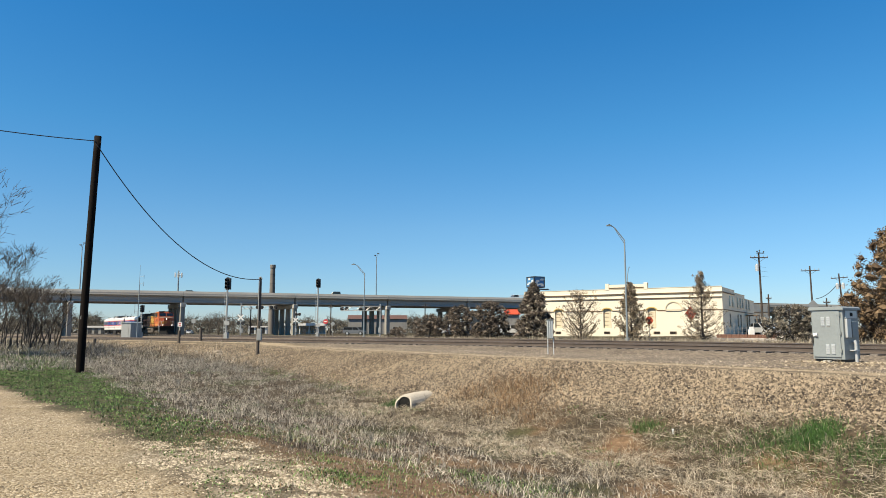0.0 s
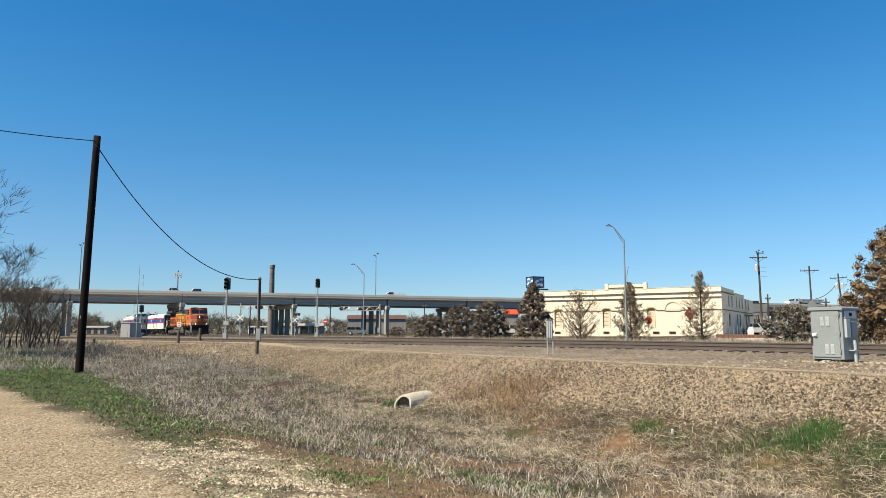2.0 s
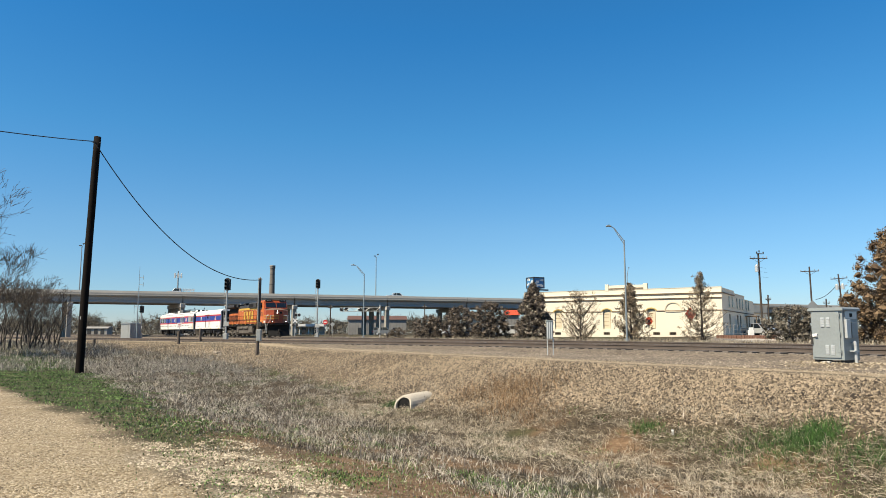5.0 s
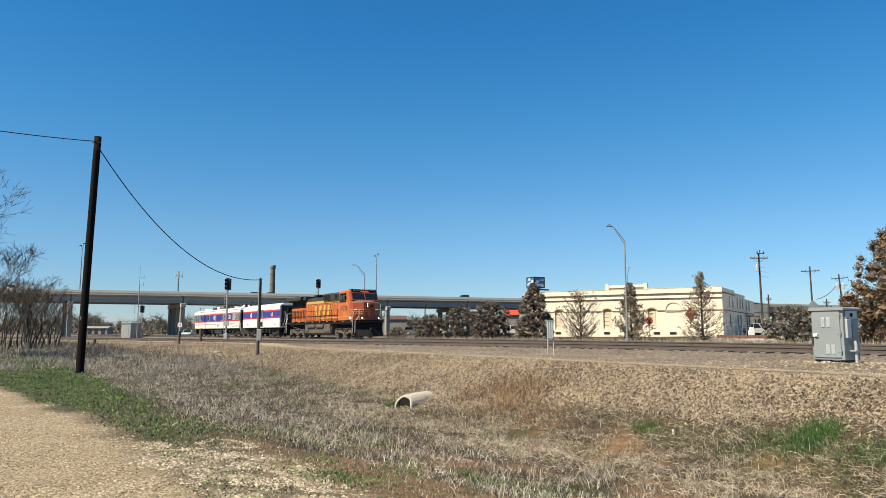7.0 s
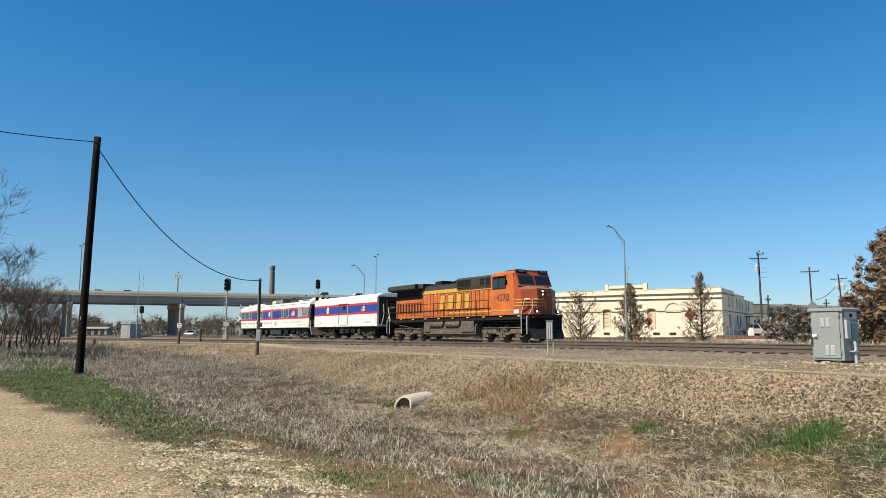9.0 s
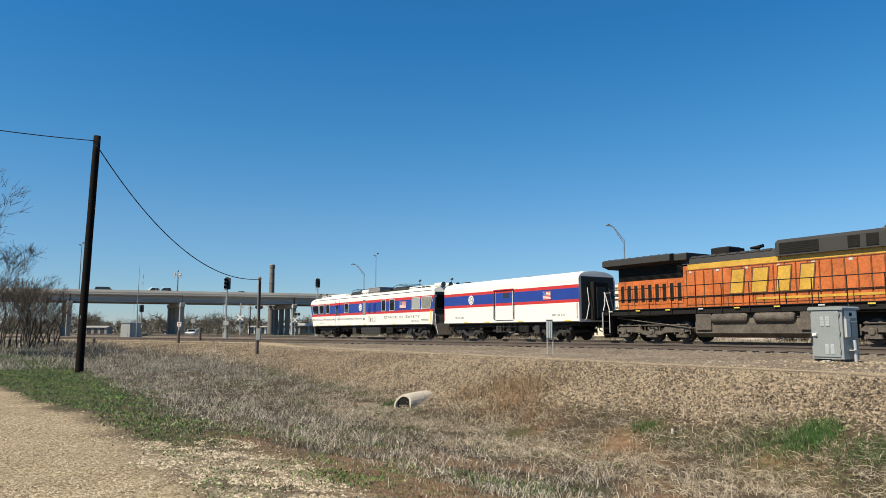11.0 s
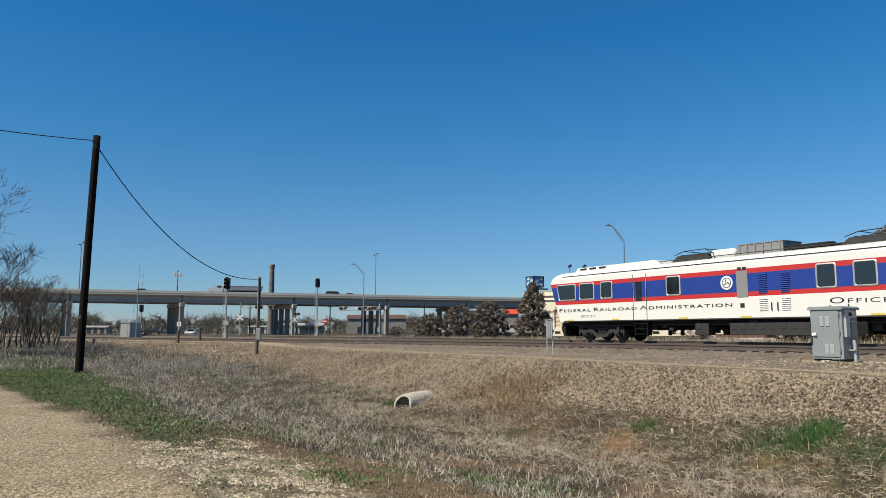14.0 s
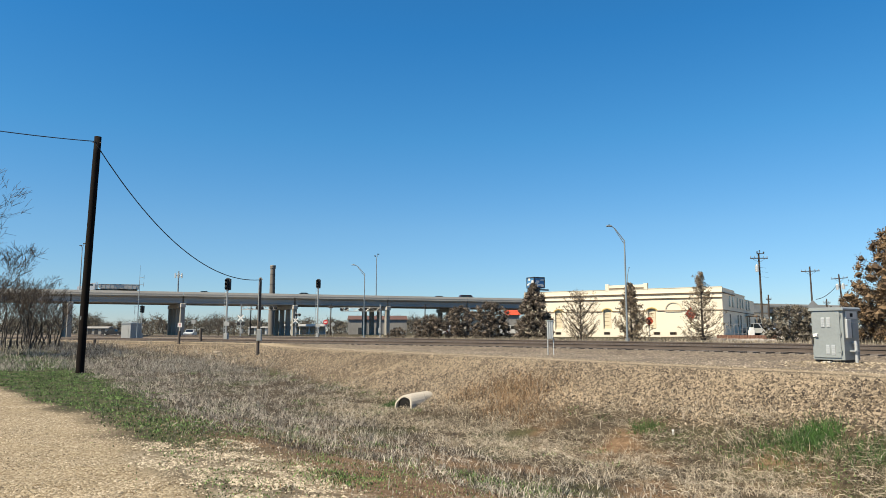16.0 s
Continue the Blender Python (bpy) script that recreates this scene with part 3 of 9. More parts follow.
    prism(bm, [(5.85, 1.75), (8.5, 1.75), (8.5, 3.72), (8.42, 4.55), (8.30, 4.66), (6.0, 4.66), (5.85, 4.55)], -1.5, 1.5)
    p("cab", bm, M_ORANGE)
    bm = bmesh.new()
    prism(bm, [(-1.5, 4.62), (1.5, 4.62), (1.25, 4.80), (0.7, 4.86), (-0.7, 4.86), (-1.25, 4.80)], 5.95, 8.45, "x")
    p("cab_roof", bm, M_ORANGE)
    bm = bmesh.new()
    box(bm, (6.9, -0.3, 4.88), (1.0, 0.7, 0.14), bev=0.04)
    p("roof_unit", bm, M_BLACK)
    for sy in (-1, 1):
        bm = bmesh.new()
        for x0, x1 in ((6.12, 6.78), (6.82, 7.55)):
            box(bm, ((x0 + x1) / 2, sy * 1.505, 4.0), (x1 - x0, 0.03, 0.72), bev=0.01)
        w = p("cab_window", bm, M_GLASS)
        bm = bmesh.new()
        for x in (6.09, 6.8, 7.58):
            box(bm, (x, sy * 1.515, 4.0), (0.05, 0.04, 0.80))
        for z in (3.62, 4.38):
            box(bm, (6.83, sy * 1.515, z), (1.5, 0.04, 0.05))
        part("window_frame", bm, M_BLACK, w)
        bm = bmesh.new()
        box(bm, (6.85, sy * 1.6, 4.5), (1.6, 0.22, 0.03), rot=Matrix.Rotation(radians(-sy * 12), 4, "X"))
        p("sunshade", bm, M_ORANGE)
        bm = bmesh.new()
        box(bm, (7.75, sy * 1.62, 4.0), (0.04, 0.2, 0.35), bev=0.01)
        p("mirror", bm, M_BLACK)
    # windscreen, sloped, in two panes with a centre post
    bm = bmesh.new()
    prism(bm, [(8.45, 4.70), (8.62, 4.62), (9.02, 3.70), (8.45, 3.70)], -1.46, 1.46)
    p("windscreen_surround", bm, M_NOSE)
    tilt = Matrix.Rotation(radians(-23.5), 4, "Y")
    for y, w in ((-0.72, 1.3), (0.72, 1.3)):
        bm = bmesh.new()
        box(bm, (8.835, y, 4.15), (0.03, w, 0.66), rot=tilt, bev=0.01)
        p("windscreen", bm, M_GLASS)
    for y in (-0.95, 0.95):
        bm = bmesh.new()
        box(bm, (8.55, y, 4.75), (0.25, 0.85, 0.22), bev=0.02)
        nb = p("number_board", bm, M_BLACK)
        text_part("road_number", "4078", 0.2, Matrix.Translation((8.685, y - 0.3, 4.69)) @ Matrix.Rotation(radians(90), 4, "Z") @ Matrix.Rotation(radians(90), 4, "X"), M_SILVER, nb, width=0.6)
    # nose: a faceted, tapering front
    bm = bmesh.new()
    base = [(8.5, -1.5), (9.35, -1.5), (9.95, -0.62), (9.95, 0.62), (9.35, 1.5), (8.5, 1.5)]
    lowv = [bm.verts.new((x, y, 1.75)) for x, y in base]
    tops = [3.74, 3.42, 3.50, 3.50, 3.42, 3.74]
    topv = [bm.verts.new((x - (0.05 if 0 < i < 5 else 0), y, z)) for i, ((x, y), z) in enumerate(zip(base, tops))]
    ridge = [bm.verts.new((8.5, -0.6, 3.86)), bm.verts.new((8.5, 0.6, 3.86))]
    for i in range(6):
        j = (i + 1) % 6
        bm.faces.new((lowv[i], lowv[j], topv[j], topv[i]))
    for f in ((topv[0], topv[1], topv[2], ridge[0]), (ridge[0], topv[2], topv[3], ridge[1]), (ridge[1], topv[3], topv[4], topv[5])):
        bm.faces.new(f).material_index = 1
    bm.faces.new(lowv[::-1])
    p("nose", bm, [M_NOSE, M_GLARE])
    bm = bmesh.new()
    box(bm, (9.96, 0.28, 2.7), (0.05, 0.56, 1.35), bev=0.015)
    nd_ = p("nose_door", bm, M_NOSE)
    bm = bmesh.new()
    box(bm, (9.99, 0.28, 3.12), (0.03, 0.3, 0.26), bev=0.01)
    part("door_window", bm, M_GLASS, nd_)
    for z in (3.32, 3.10):
        bm = bmesh.new()
        rod(bm, (9.93, -0.22, z), (9.99, -0.22, z), 0.12, seg=18)
        h = p("headlight", bm, M_BLACK)
        bm = bmesh.new()
        rod(bm, (9.985, -0.22, z), (10.0, -0.22, z), 0.06, seg=18)
        part("lens", bm, M_LAMP, h)
    for y in (-0.9, 0.9):
        bm = bmesh.new()
        box(bm, (10.12, y, 1.95), (0.18, 0.3, 0.3), bev=0.03)
        h = p("ditch_light", bm, M_BLACK)
        bm = bmesh.new()
        rod(bm, (10.2, y, 1.95), (10.225, y, 1.95), 0.065, seg=18)
        part("lens", bm, M_LAMP, h)
    bm = bmesh.new()
    for z in (2.32, 2.52, 2.72):
        prism(bm, [(8.55, -1.515), (9.36, -1.515), (9.97, -0.63), (9.97, 0.63), (9.36, 1.515), (8.55, 1.515), (8.55, 1.49), (9.34, 1.49), (9.93, 0.6), (9.93, -0.6), (9.34, -1.49), (8.55, -1.49)], z, z + 0.06, "z")
    p("nose_stripe", bm, M_YELLOW, "yellow stripes wrapping the nose")
    for sy in (-1, 1):
        bm = bmesh.new()
        box(bm, (8.75, sy * 1.512, 1.96), (0.55, 0.02, 0.26))
        p("cab_plate", bm, M_WHITE)
        bm = bmesh.new()
        box(bm, (7.2, sy * 1.51, 2.08), (2.5, 0.02, 0.07))
        p("cab_stripe", bm, M_YELLOW)
    text_part("road_number", "4078", 0.72, side_pose(6.5, 2.72, -1.506), M_INK, root, width=1.42)
    # front and rear ends: pilot, steps, rails
    for way in (1, -1):
        x = 10.0 * way - 0.1
        bm = bmesh.new()
        prism(bm, [(-1.5, 1.5), (1.5, 1.5), (1.45, 0.75), (1.30, 0.18), (-1.30, 0.18), (-1.45, 0.75)], min(x, x + way * 0.06), max(x, x + way * 0.06), "x")
        if way > 0:
            vs = [bm.verts.new(c) for c in ((x + 0.08, -1.45, 0.8), (x + 0.08, 1.45, 0.8), (x + 0.55, 0, 0.75), (x + 0.42, -1.4, 0.14), (x + 0.42, 1.4, 0.14), (x + 0.85, 0, 0.12))]
            for f in ((0, 2, 5, 3), (2, 1, 4, 5), (0, 1, 2), (3, 5, 4)):
                bm.faces.new([vs[i] for i in f])
            box(bm, (x + 0.2, 0, 1.55), (0.35, 2.4, 0.14), bev=0.03)
        p("pilot", bm, M_BLACK)
        coupler(root, x + way * 0.25, way)
        for sy in (-1, 1):
            bm = bmesh.new()
            for k in range(4):
                box(bm, (x - way * 0.35, sy * 1.36, 0.35 + k * 0.38), (0.55, 0.34, 0.04))
            box(bm, (x - way * 0.64, sy * 1.36, 0.95), (0.03, 0.36, 1.3))
            p("steps", bm, M_BLACK)
            bm = bmesh.new()
            pipe(bm, [(x - way * 0.62, sy * 1.52, 0.45), (x - way * 0.62, sy * 1.52, 1.7), (x - way * 0.25, sy * 1.5, 2.75), (x + way * 0.0, sy * 1.3, 2.8)], 0.032)
            pipe(bm, [(x - way * 0.05, sy * 1.5, 0.45), (x - way * 0.05, sy * 1.5, 1.55), (x + way * 0.12, sy * 1.15, 2.15), (x + way * 0.12, sy * 1.15, 2.75), (x + way * 0.1, sy * 0.65, 2.8)], 0.032)
            p("grab_rail", bm, M_SILVER)
        bm = bmesh.new()
        pipe(bm, [(x + way * 0.05, -1.1, 2.6), (x + way * 0.05, 1.1, 2.6)], 0.02)
        for y in (-0.5, 0.5):
            rod(bm, (x + way * 0.05, y, 1.7), (x + way * 0.05, y, 2.6), 0.02)
        p("end_rail", bm, M_BLACK if way < 0 else M_ORANGE)
    for sy in (-1, 1):
        bm = bmesh.new()
        for i in range(11):
            rod(bm, (-9.6 + i * 1.51, sy * 1.49, 1.45), (-9.6 + i * 1.51, sy * 1.49, 2.86), 0.024)
        for z in (2.3, 2.86):
            pipe(bm, [(-9.6, sy * 1.49, z), (5.6, sy * 1.49, z)], 0.022)
        p("handrail", bm, M_BLACK)
    # under the frame
    bm = bmesh.new()
    prism(bm, [(-1.35, 0.95), (-1.35, 0.45), (-1.05, 0.25), (1.05, 0.25), (1.35, 0.45), (1.35, 0.95), (1.1, 1.42), (-1.1, 1.42)], -3.75, 3.7, "x")
    p("fuel_tank", bm, M_DUST)
    for x, w in ((-3.2, 0.9), (2.7, 1.7)):
        for y in (-1.3, 1.3):
            bm = bmesh.new()
            box(bm, (x, y, 1.0), (w, 0.28, 0.8), bev=0.03)
            p("battery_box", bm, M_DUST)
    for sy in (-1, 1):
        for x0, x1 in ((-2.75, -0.75), (-0.4, 1.6)):
            bm = bmesh.new()
            rod(bm, (x0 + 0.1, sy * 1.3, 1.18), (x1 - 0.1, sy * 1.3, 1.18), 0.25, seg=22)
            rod(bm, (x0, sy * 1.3, 1.18), (x0 + 0.1, sy * 1.3, 1.18), 0.17, 0.25, seg=22)
            rod(bm, (x1 - 0.1, sy * 1.3, 1.18), (x1, sy * 1.3, 1.18), 0.25, 0.17, seg=22)
            for xx in (x0 + 0.4, x1 - 0.4):
                rod(bm, (xx - 0.03, sy * 1.3, 1.18), (xx + 0.03, sy * 1.3, 1.18), 0.262, seg=22)
            p("air_reservoir", bm, M_DUST)
        bm = bmesh.new()
        for z in (0.6, 1.36):
            pipe(bm, [(-9.2, sy * 1.2, z + 0.7 * (z < 1)), (-4.0, sy * 1.25, z + 0.1), (3.9, sy * 1.25, 1.36), (9.0, sy * 1.2, 1.3)], 0.03)
        p("pipework", bm, M_DUST)
    truck(root, -6.73, (-2.0, 0.0, 2.0), 0.53, True)
    truck(root, 6.75, (-2.0, 0.0, 2.0), 0.53, True)
    return root


# ---- train: the two coaches ----
def car_shell(name, root, stations, bands, roof, material_list, end_lean=None):
    """A car body: a cross-section with paint bands, drawn along x stations; end_lean(z) pushes the ends out."""
    W = 1.53
    prof = [(-W, z) for z in bands] + roof + [(W, z) for z in reversed(bands)]
    bm = bmesh.new()
    rings = []
    for k, x in enumerate(stations):
        lean = end_lean if end_lean else (lambda z, e: 0.0)
        e = -1 if k == 0 else 1 if k == len(stations) - 1 else 0
        rings.append([bm.verts.new((x + (lean(z, e) if e else 0.0), y, z)) for y, z in prof])
    n = len(prof)
    nb = len(bands)
    for a, b in zip(rings, rings[1:]):
        for i in range(n):
            j = (i + 1) % n
            f = bm.faces.new((a[i], a[j], b[j], b[i]))
            side = i if i < nb - 1 else (n - 2 - i if n - nb <= i < n - 1 else None)
            if side is not None:
                f.material_index = material_list[side]
    bm.faces.new(rings[0])
    bm.faces.new(rings[-1][::-1])
    return part(name, bm, [M_WHITE, M_RED, M_BLUE], root)


def window(root, x0, x1, z0, z1, lean0=0.0, lean1=0.0, fill=None, side=-1, name="window"):
    """A pane with a rounded bright frame. lean: how far its upper corner leans along x."""
    y = side * 1.54
    bm = bmesh.new()
    prism(bm, [(x0, z0), (x1, z0), (x1 + lean1, z1), (x0 + lean0, z1)], y - 0.006, y + 0.006)
    w = part(name, bm, fill or M_GLASS, root)
    bm = bmesh.new()
    c = [(x0, z0), (x1, z0), (x1 + lean1, z1), (x0 + lean0, z1)]
    r = 0.1
    ring = []
    for i in range(4):
        a, b, d = Vector(c[i - 1]), Vector(c[i]), Vector(c[(i + 1) % 4])
        p0, p1 = b + (a - b).normalized() * r, b + (d - b).normalized() * r
        for k in range(5):
            u = k / 4
            ring.append((p0 * (1 - u) + b * u) * (1 - u) + (b * (1 - u) + p1 * u) * u)
    cen = sum(ring, Vector((0, 0))) / len(ring)
    outer = [bm.verts.new((v.x + (0.05 if v.x > cen.x else -0.05), y + side * 0.004, v.y + (0.05 if v.y > cen.y else -0.05))) for v in ring]
    mid = [bm.verts.new((v.x, y + side * 0.03, v.y)) for v in ring]
    inner = [bm.verts.new((v.x - (0.025 if v.x > cen.x else -0.025), y + side * 0.004, v.y - (0.025 if v.y > cen.y else -0.025))) for v in ring]
    n = len(ring)
    for i in range(n):
        j = (i + 1) % n
        bm.faces.new((outer[i], outer[j], mid[j], mid[i]))
        bm.faces.new((mid[i], mid[j], inner[j], inner[i]))
    part("window_frame", bm, M_ALU, w)
    if fill is M_CURTAIN:
        bm = bmesh.new()
        k = int((x1 - x0) / 0.11)
        for i in range(k):
            u = (i + 0.5) / k
            rod(bm, (x0 + 0.05 + u * (x1 - x0 - 0.1), y + side * 0.002, z0 + 0.06), (x0 + lean0 + 0.05 + u * (x1 + lean1 - x0 - lean0 - 0.1), y + side * 0.002, z1 - 0.06), 0.018, seg=6)
        part("curtain", bm, M_BLACK, w, "dark gathered curtain")
    return w


def flag_plate(root, x0, x1, z0, z1, side=-1):
    y = side * 1.55
    bm = bmesh.new()
    box(bm, ((x0 + x1) / 2, y, (z0 + z1) / 2), (x1 - x0, 0.012, z1 - z0))
    f = part("flag_panel", bm, M_WHITE, root, "striped flag panel with a blue corner field")
    h = (z1 - z0) / 13
    bm = bmesh.new()
    for i in range(0, 13, 2):
        box(bm, ((x0 + x1) / 2, y + side * 0.008, z1 - (i + 0.5) * h), (x1 - x0, 0.006, h))
    part("flag_stripes", bm, M_RED, f)
    bm = bmesh.new()
    w = (x1 - x0) * 0.42
    box(bm, (x0 + w / 2, y + side * 0.012, z1 - h * 3.5), (w, 0.006, h * 7))
    part("flag_field", bm, M_BLUE, f)
    bm = bmesh.new()
    for r in range(5):
        for c in range(6):
            box(bm, (x0 + w * (c + 0.5) / 6, y + side * 0.016, z1 - h * 7 * (r + 0.5) / 5), (w * 0.06, 0.003, w * 0.06))
    part("flag_dots", bm, M_WHITE, f)


def roundel(root, x, z, side=-1):
    y = side * 1.55
    bm = bmesh.new()
    rod(bm, (x, y - 0.006, z), (x, y + 0.006, z), 0.34, seg=36)
    d = part("roundel", bm, M_WHITE, root, "white disc with a dark emblem")
    bm = bmesh.new()
    rod(bm, (x, y + side * 0.005, z), (x, y + side * 0.010, z), 0.25, seg=36)
    part("ring", bm, M_BLUE, d)
    bm = bmesh.new()
    rod(bm, (x, y + side * 0.009, z), (x, y + side * 0.014, z), 0.215, seg=36)
    part("inner_disc", bm, M_WHITE, d)
    bm = bmesh.new()
    for k in range(3):
        a = radians(90 + k * 120)
        b = radians(150 + k * 120)
        pts = [(x, z), (x + 0.06 * math.cos(b), z + 0.06 * math.sin(b)), (x + 0.19 * math.cos(a + 0.25), z + 0.19 * math.sin(a + 0.25)), (x + 0.2 * math.cos(a), z + 0.2 * math.sin(a))]
        prism(bm, pts, min(y + side * 0.013, y + side * 0.018), max(y + side * 0.013, y + side * 0.018))
    part("emblem", bm, M_INK, d)


ROOF = [(-1.50, 3.86), (-1.38, 4.0), (-1.15, 4.12), (-0.75, 4.21), (0.0, 4.25), (0.75, 4.21), (1.15, 4.12), (1.38, 4.0), (1.50, 3.86)]


def underframe(root, x0, x1, boxes):
    bm = bmesh.new()
    box(bm, ((x0 + x1) / 2, 0, 1.0), (x1 - x0 - 0.3, 2.5, 0.24))
    box(bm, ((x0 + x1) / 2, 0, 0.8), (x1 - x0 - 2.5, 0.5, 0.4))
    part("underframe", bm, M_BLACK, root)
    rnd = random.Random(int(x1 * 100))
    for a, b, z, m in boxes:
        for sy in (-1, 1):
            bm = bmesh.new()
            box(bm, ((a + b) / 2, sy * 1.12, (z + 0.95) / 2), (b - a, 0.55, 0.95 - z), bev=0.03)
            for k in range(max(1, int((b - a) / 0.5))):
                box(bm, (a + 0.25 + k * 0.5, sy * 1.405, 0.75), (0.3, 0.03, 0.22), bev=0.01)
            part("equipment_box", bm, m, root)
    bm = bmesh.new()
    for sy in (-1, 1):
        x = x0 + 1.0
        while x < x1 - 1:
            w = rnd.uniform(0.15, 0.5)
            if rnd.random() < 0.7:
                box(bm, (x, sy * rnd.uniform(0.9, 1.25), rnd.uniform(0.6, 0.85)), (w, 0.2, rnd.uniform(0.15, 0.4)), bev=0.015)
            x += w + rnd.uniform(0.1, 0.4)
        pipe(bm, [(x0 + 0.8, sy * 1.3, 0.88), (x1 - 0.8, sy * 1.3, 0.88)], 0.03)
    part("underfloor_gear", bm, M_GREY, root)


def build_baggage_car():
    root = thing("baggage_car", Matrix.Identity(4), "short white baggage car with a red-edged blue stripe and sliding door", "railway car")
    car_shell("body", root, [-7.62, -6.9, 0.0, 6.9, 7.62], [1.12, 2.31, 2.50, 3.20, 3.40, 3.78], ROOF, [0, 1, 2, 1, 0], lambda z, e: -e * 0.12 * max(0, z - 3.7))
    underframe(root, -7.5, 7.5, [(-1.0, -0.4, 0.45, M_GREY), (3.2, 3.7, 0.4, M_GREY), (1.6, 2.6, 0.5, M_BLACK)])
    for sy in (-1, 1):
        y = sy * 1.53
        bm = bmesh.new()
        box(bm, (0.17, y + sy * 0.045, 2.36), (2.0, 0.03, 2.06), bev=0.01)
        # the opening's shaded surround
        d = part("door_surround", bm, M_WHITE, root)
        bm = bmesh.new()
        box(bm, (0.17, y + sy * 0.064, 2.85), (1.9, 0.012, 0.72))
        part("door_blue", bm, M_BLUE, d)
        for z in (2.405, 3.30):
            bm = bmesh.new()
            box(bm, (0.17, y + sy * 0.066, z), (1.9, 0.012, 0.18))
            part("door_red", bm, M_RED, d)
        bm = bmesh.new()
        box(bm, (0.45, y + sy * 0.075, 3.02), (0.62, 0.02, 0.36), bev=0.01)
        part("door_window", bm, M_GLASS, d)
        bm = bmesh.new()
        box(bm, (0.17, y + sy * 0.09, 3.42), (2.15, 0.14, 0.07), bev=0.01)
        part("door_track", bm, M_RED, d)
        bm = bmesh.new()
        box(bm, (-0.85, y + sy * 0.055, 2.36), (0.07, 0.07, 2.0))
        part("door_edge", bm, M_BLACK, d)
        for x in (-1.02, 1.3):
            bm = bmesh.new()
            pipe(bm, [(x, y + sy * 0.02, 1.4), (x, y + sy * 0.09, 1.45), (x, y + sy * 0.09, 2.35), (x, y + sy * 0.02, 2.4)], 0.02)
            part("grab_rail", bm, M_INK, root)
        bm = bmesh.new()
        for k in range(2):
            pipe(bm, [(-0.7, sy * 1.45, 0.85 - 0.33 * k), (1.25, sy * 1.45, 0.85 - 0.33 * k)], 0.02)
        for x in (-0.7, -0.05, 0.6, 1.25):
            rod(bm, (x, sy * 1.45, 1.1), (x, sy * 1.45, 0.5), 0.018)
        part("step_frame", bm, M_GREY, root)
        roundel(root, -3.88, 2.85, sy)
        flag_plate(root, 4.3, 5.05, 2.56, 3.10, sy)
        for x in (-4.6, -1.9, 1.9, 6.6):
            bm = bmesh.new()
            box(bm, (x, sy * 1.535, 1.2), (0.55, 0.012, 0.1))
            part("jacking_mark", bm, M_HATCH, root)
        bm = bmesh.new()
        box(bm, (0, sy * 1.54, 1.14), (15.2, 0.03, 0.06))
        part("side_sill", bm, M_GREY, root)
        for x in (-7.5, 7.5):
            bm = bmesh.new()
            pipe(bm, [(x, sy * 1.54, 1.35), (x, sy * 1.6, 1.4), (x, sy * 1.6, 2.2), (x, sy * 1.54, 2.25)], 0.018)
            part("grab_rail", bm, M_RED, root)
    text_part("lettering", "DOTX 223", 0.2, side_pose(-6.1, 1.5, -1.535), M_INK, root, width=1.2)
    text_part("lettering", "DOTX 223", 0.2, side_pose(5.15, 1.5, -1.535), M_INK, root, width=1.2)
    for e in (-1, 1):
        bm = bmesh.new()
        box(bm, (e * 7.64, 0, 2.6), (0.06, 2.75, 2.6), bev=0.02)
        part("end_wall", bm, M_GREY, root)
        bm = bmesh.new()
        box(bm, (e * 7.8, 0, 2.4), (0.28, 1.25, 2.35), bev=0.05)
        g = part("gangway", bm, M_BLACK, root)
        bm = bmesh.new()
        box(bm, (e * 7.95, 0, 2.3), (0.03, 0.75, 1.9), bev=0.01)
        part("end_door", bm, M_GREY, g)
        for y in (-1.2, 1.2):
            bm = bmesh.new()
            pipe(bm, [(e * 7.75, y, 1.2), (e * 7.9, y, 1.3), (e * 7.9, y * 0.8, 2.2), (e * 7.7, y * 0.75, 3.2)], 0.028)
            part("end_rail", bm, M_SILVER, root)
        coupler(root, e * 7.9, e)
    bm = bmesh.new()
    for x in (-6.0, -5.4):
        pipe(bm, [(x, -0.95, 4.15), (x, -0.95, 4.28), (x + 0.5, -0.95, 4.28)], 0.02)
    box(bm, (-5.6, -0.6, 4.28), (0.3, 0.2, 0.12), bev=0.02)
    part("roof_fitting", bm, M_GREY, root)
    bm = bmesh.new()
    box(bm, (0, -0.93, 4.19), (14.8, 0.03, 0.05))
    box(bm, (0, 0.93, 4.19), (14.8, 0.03, 0.05))
    part("rain_gutter", bm, M_WHITE, root)
    truck(root, -4.65, (-1.2, 1.2), 0.46, False)
    truck(root, 4.65, (-1.2, 1.2), 0.46, False)
    return root


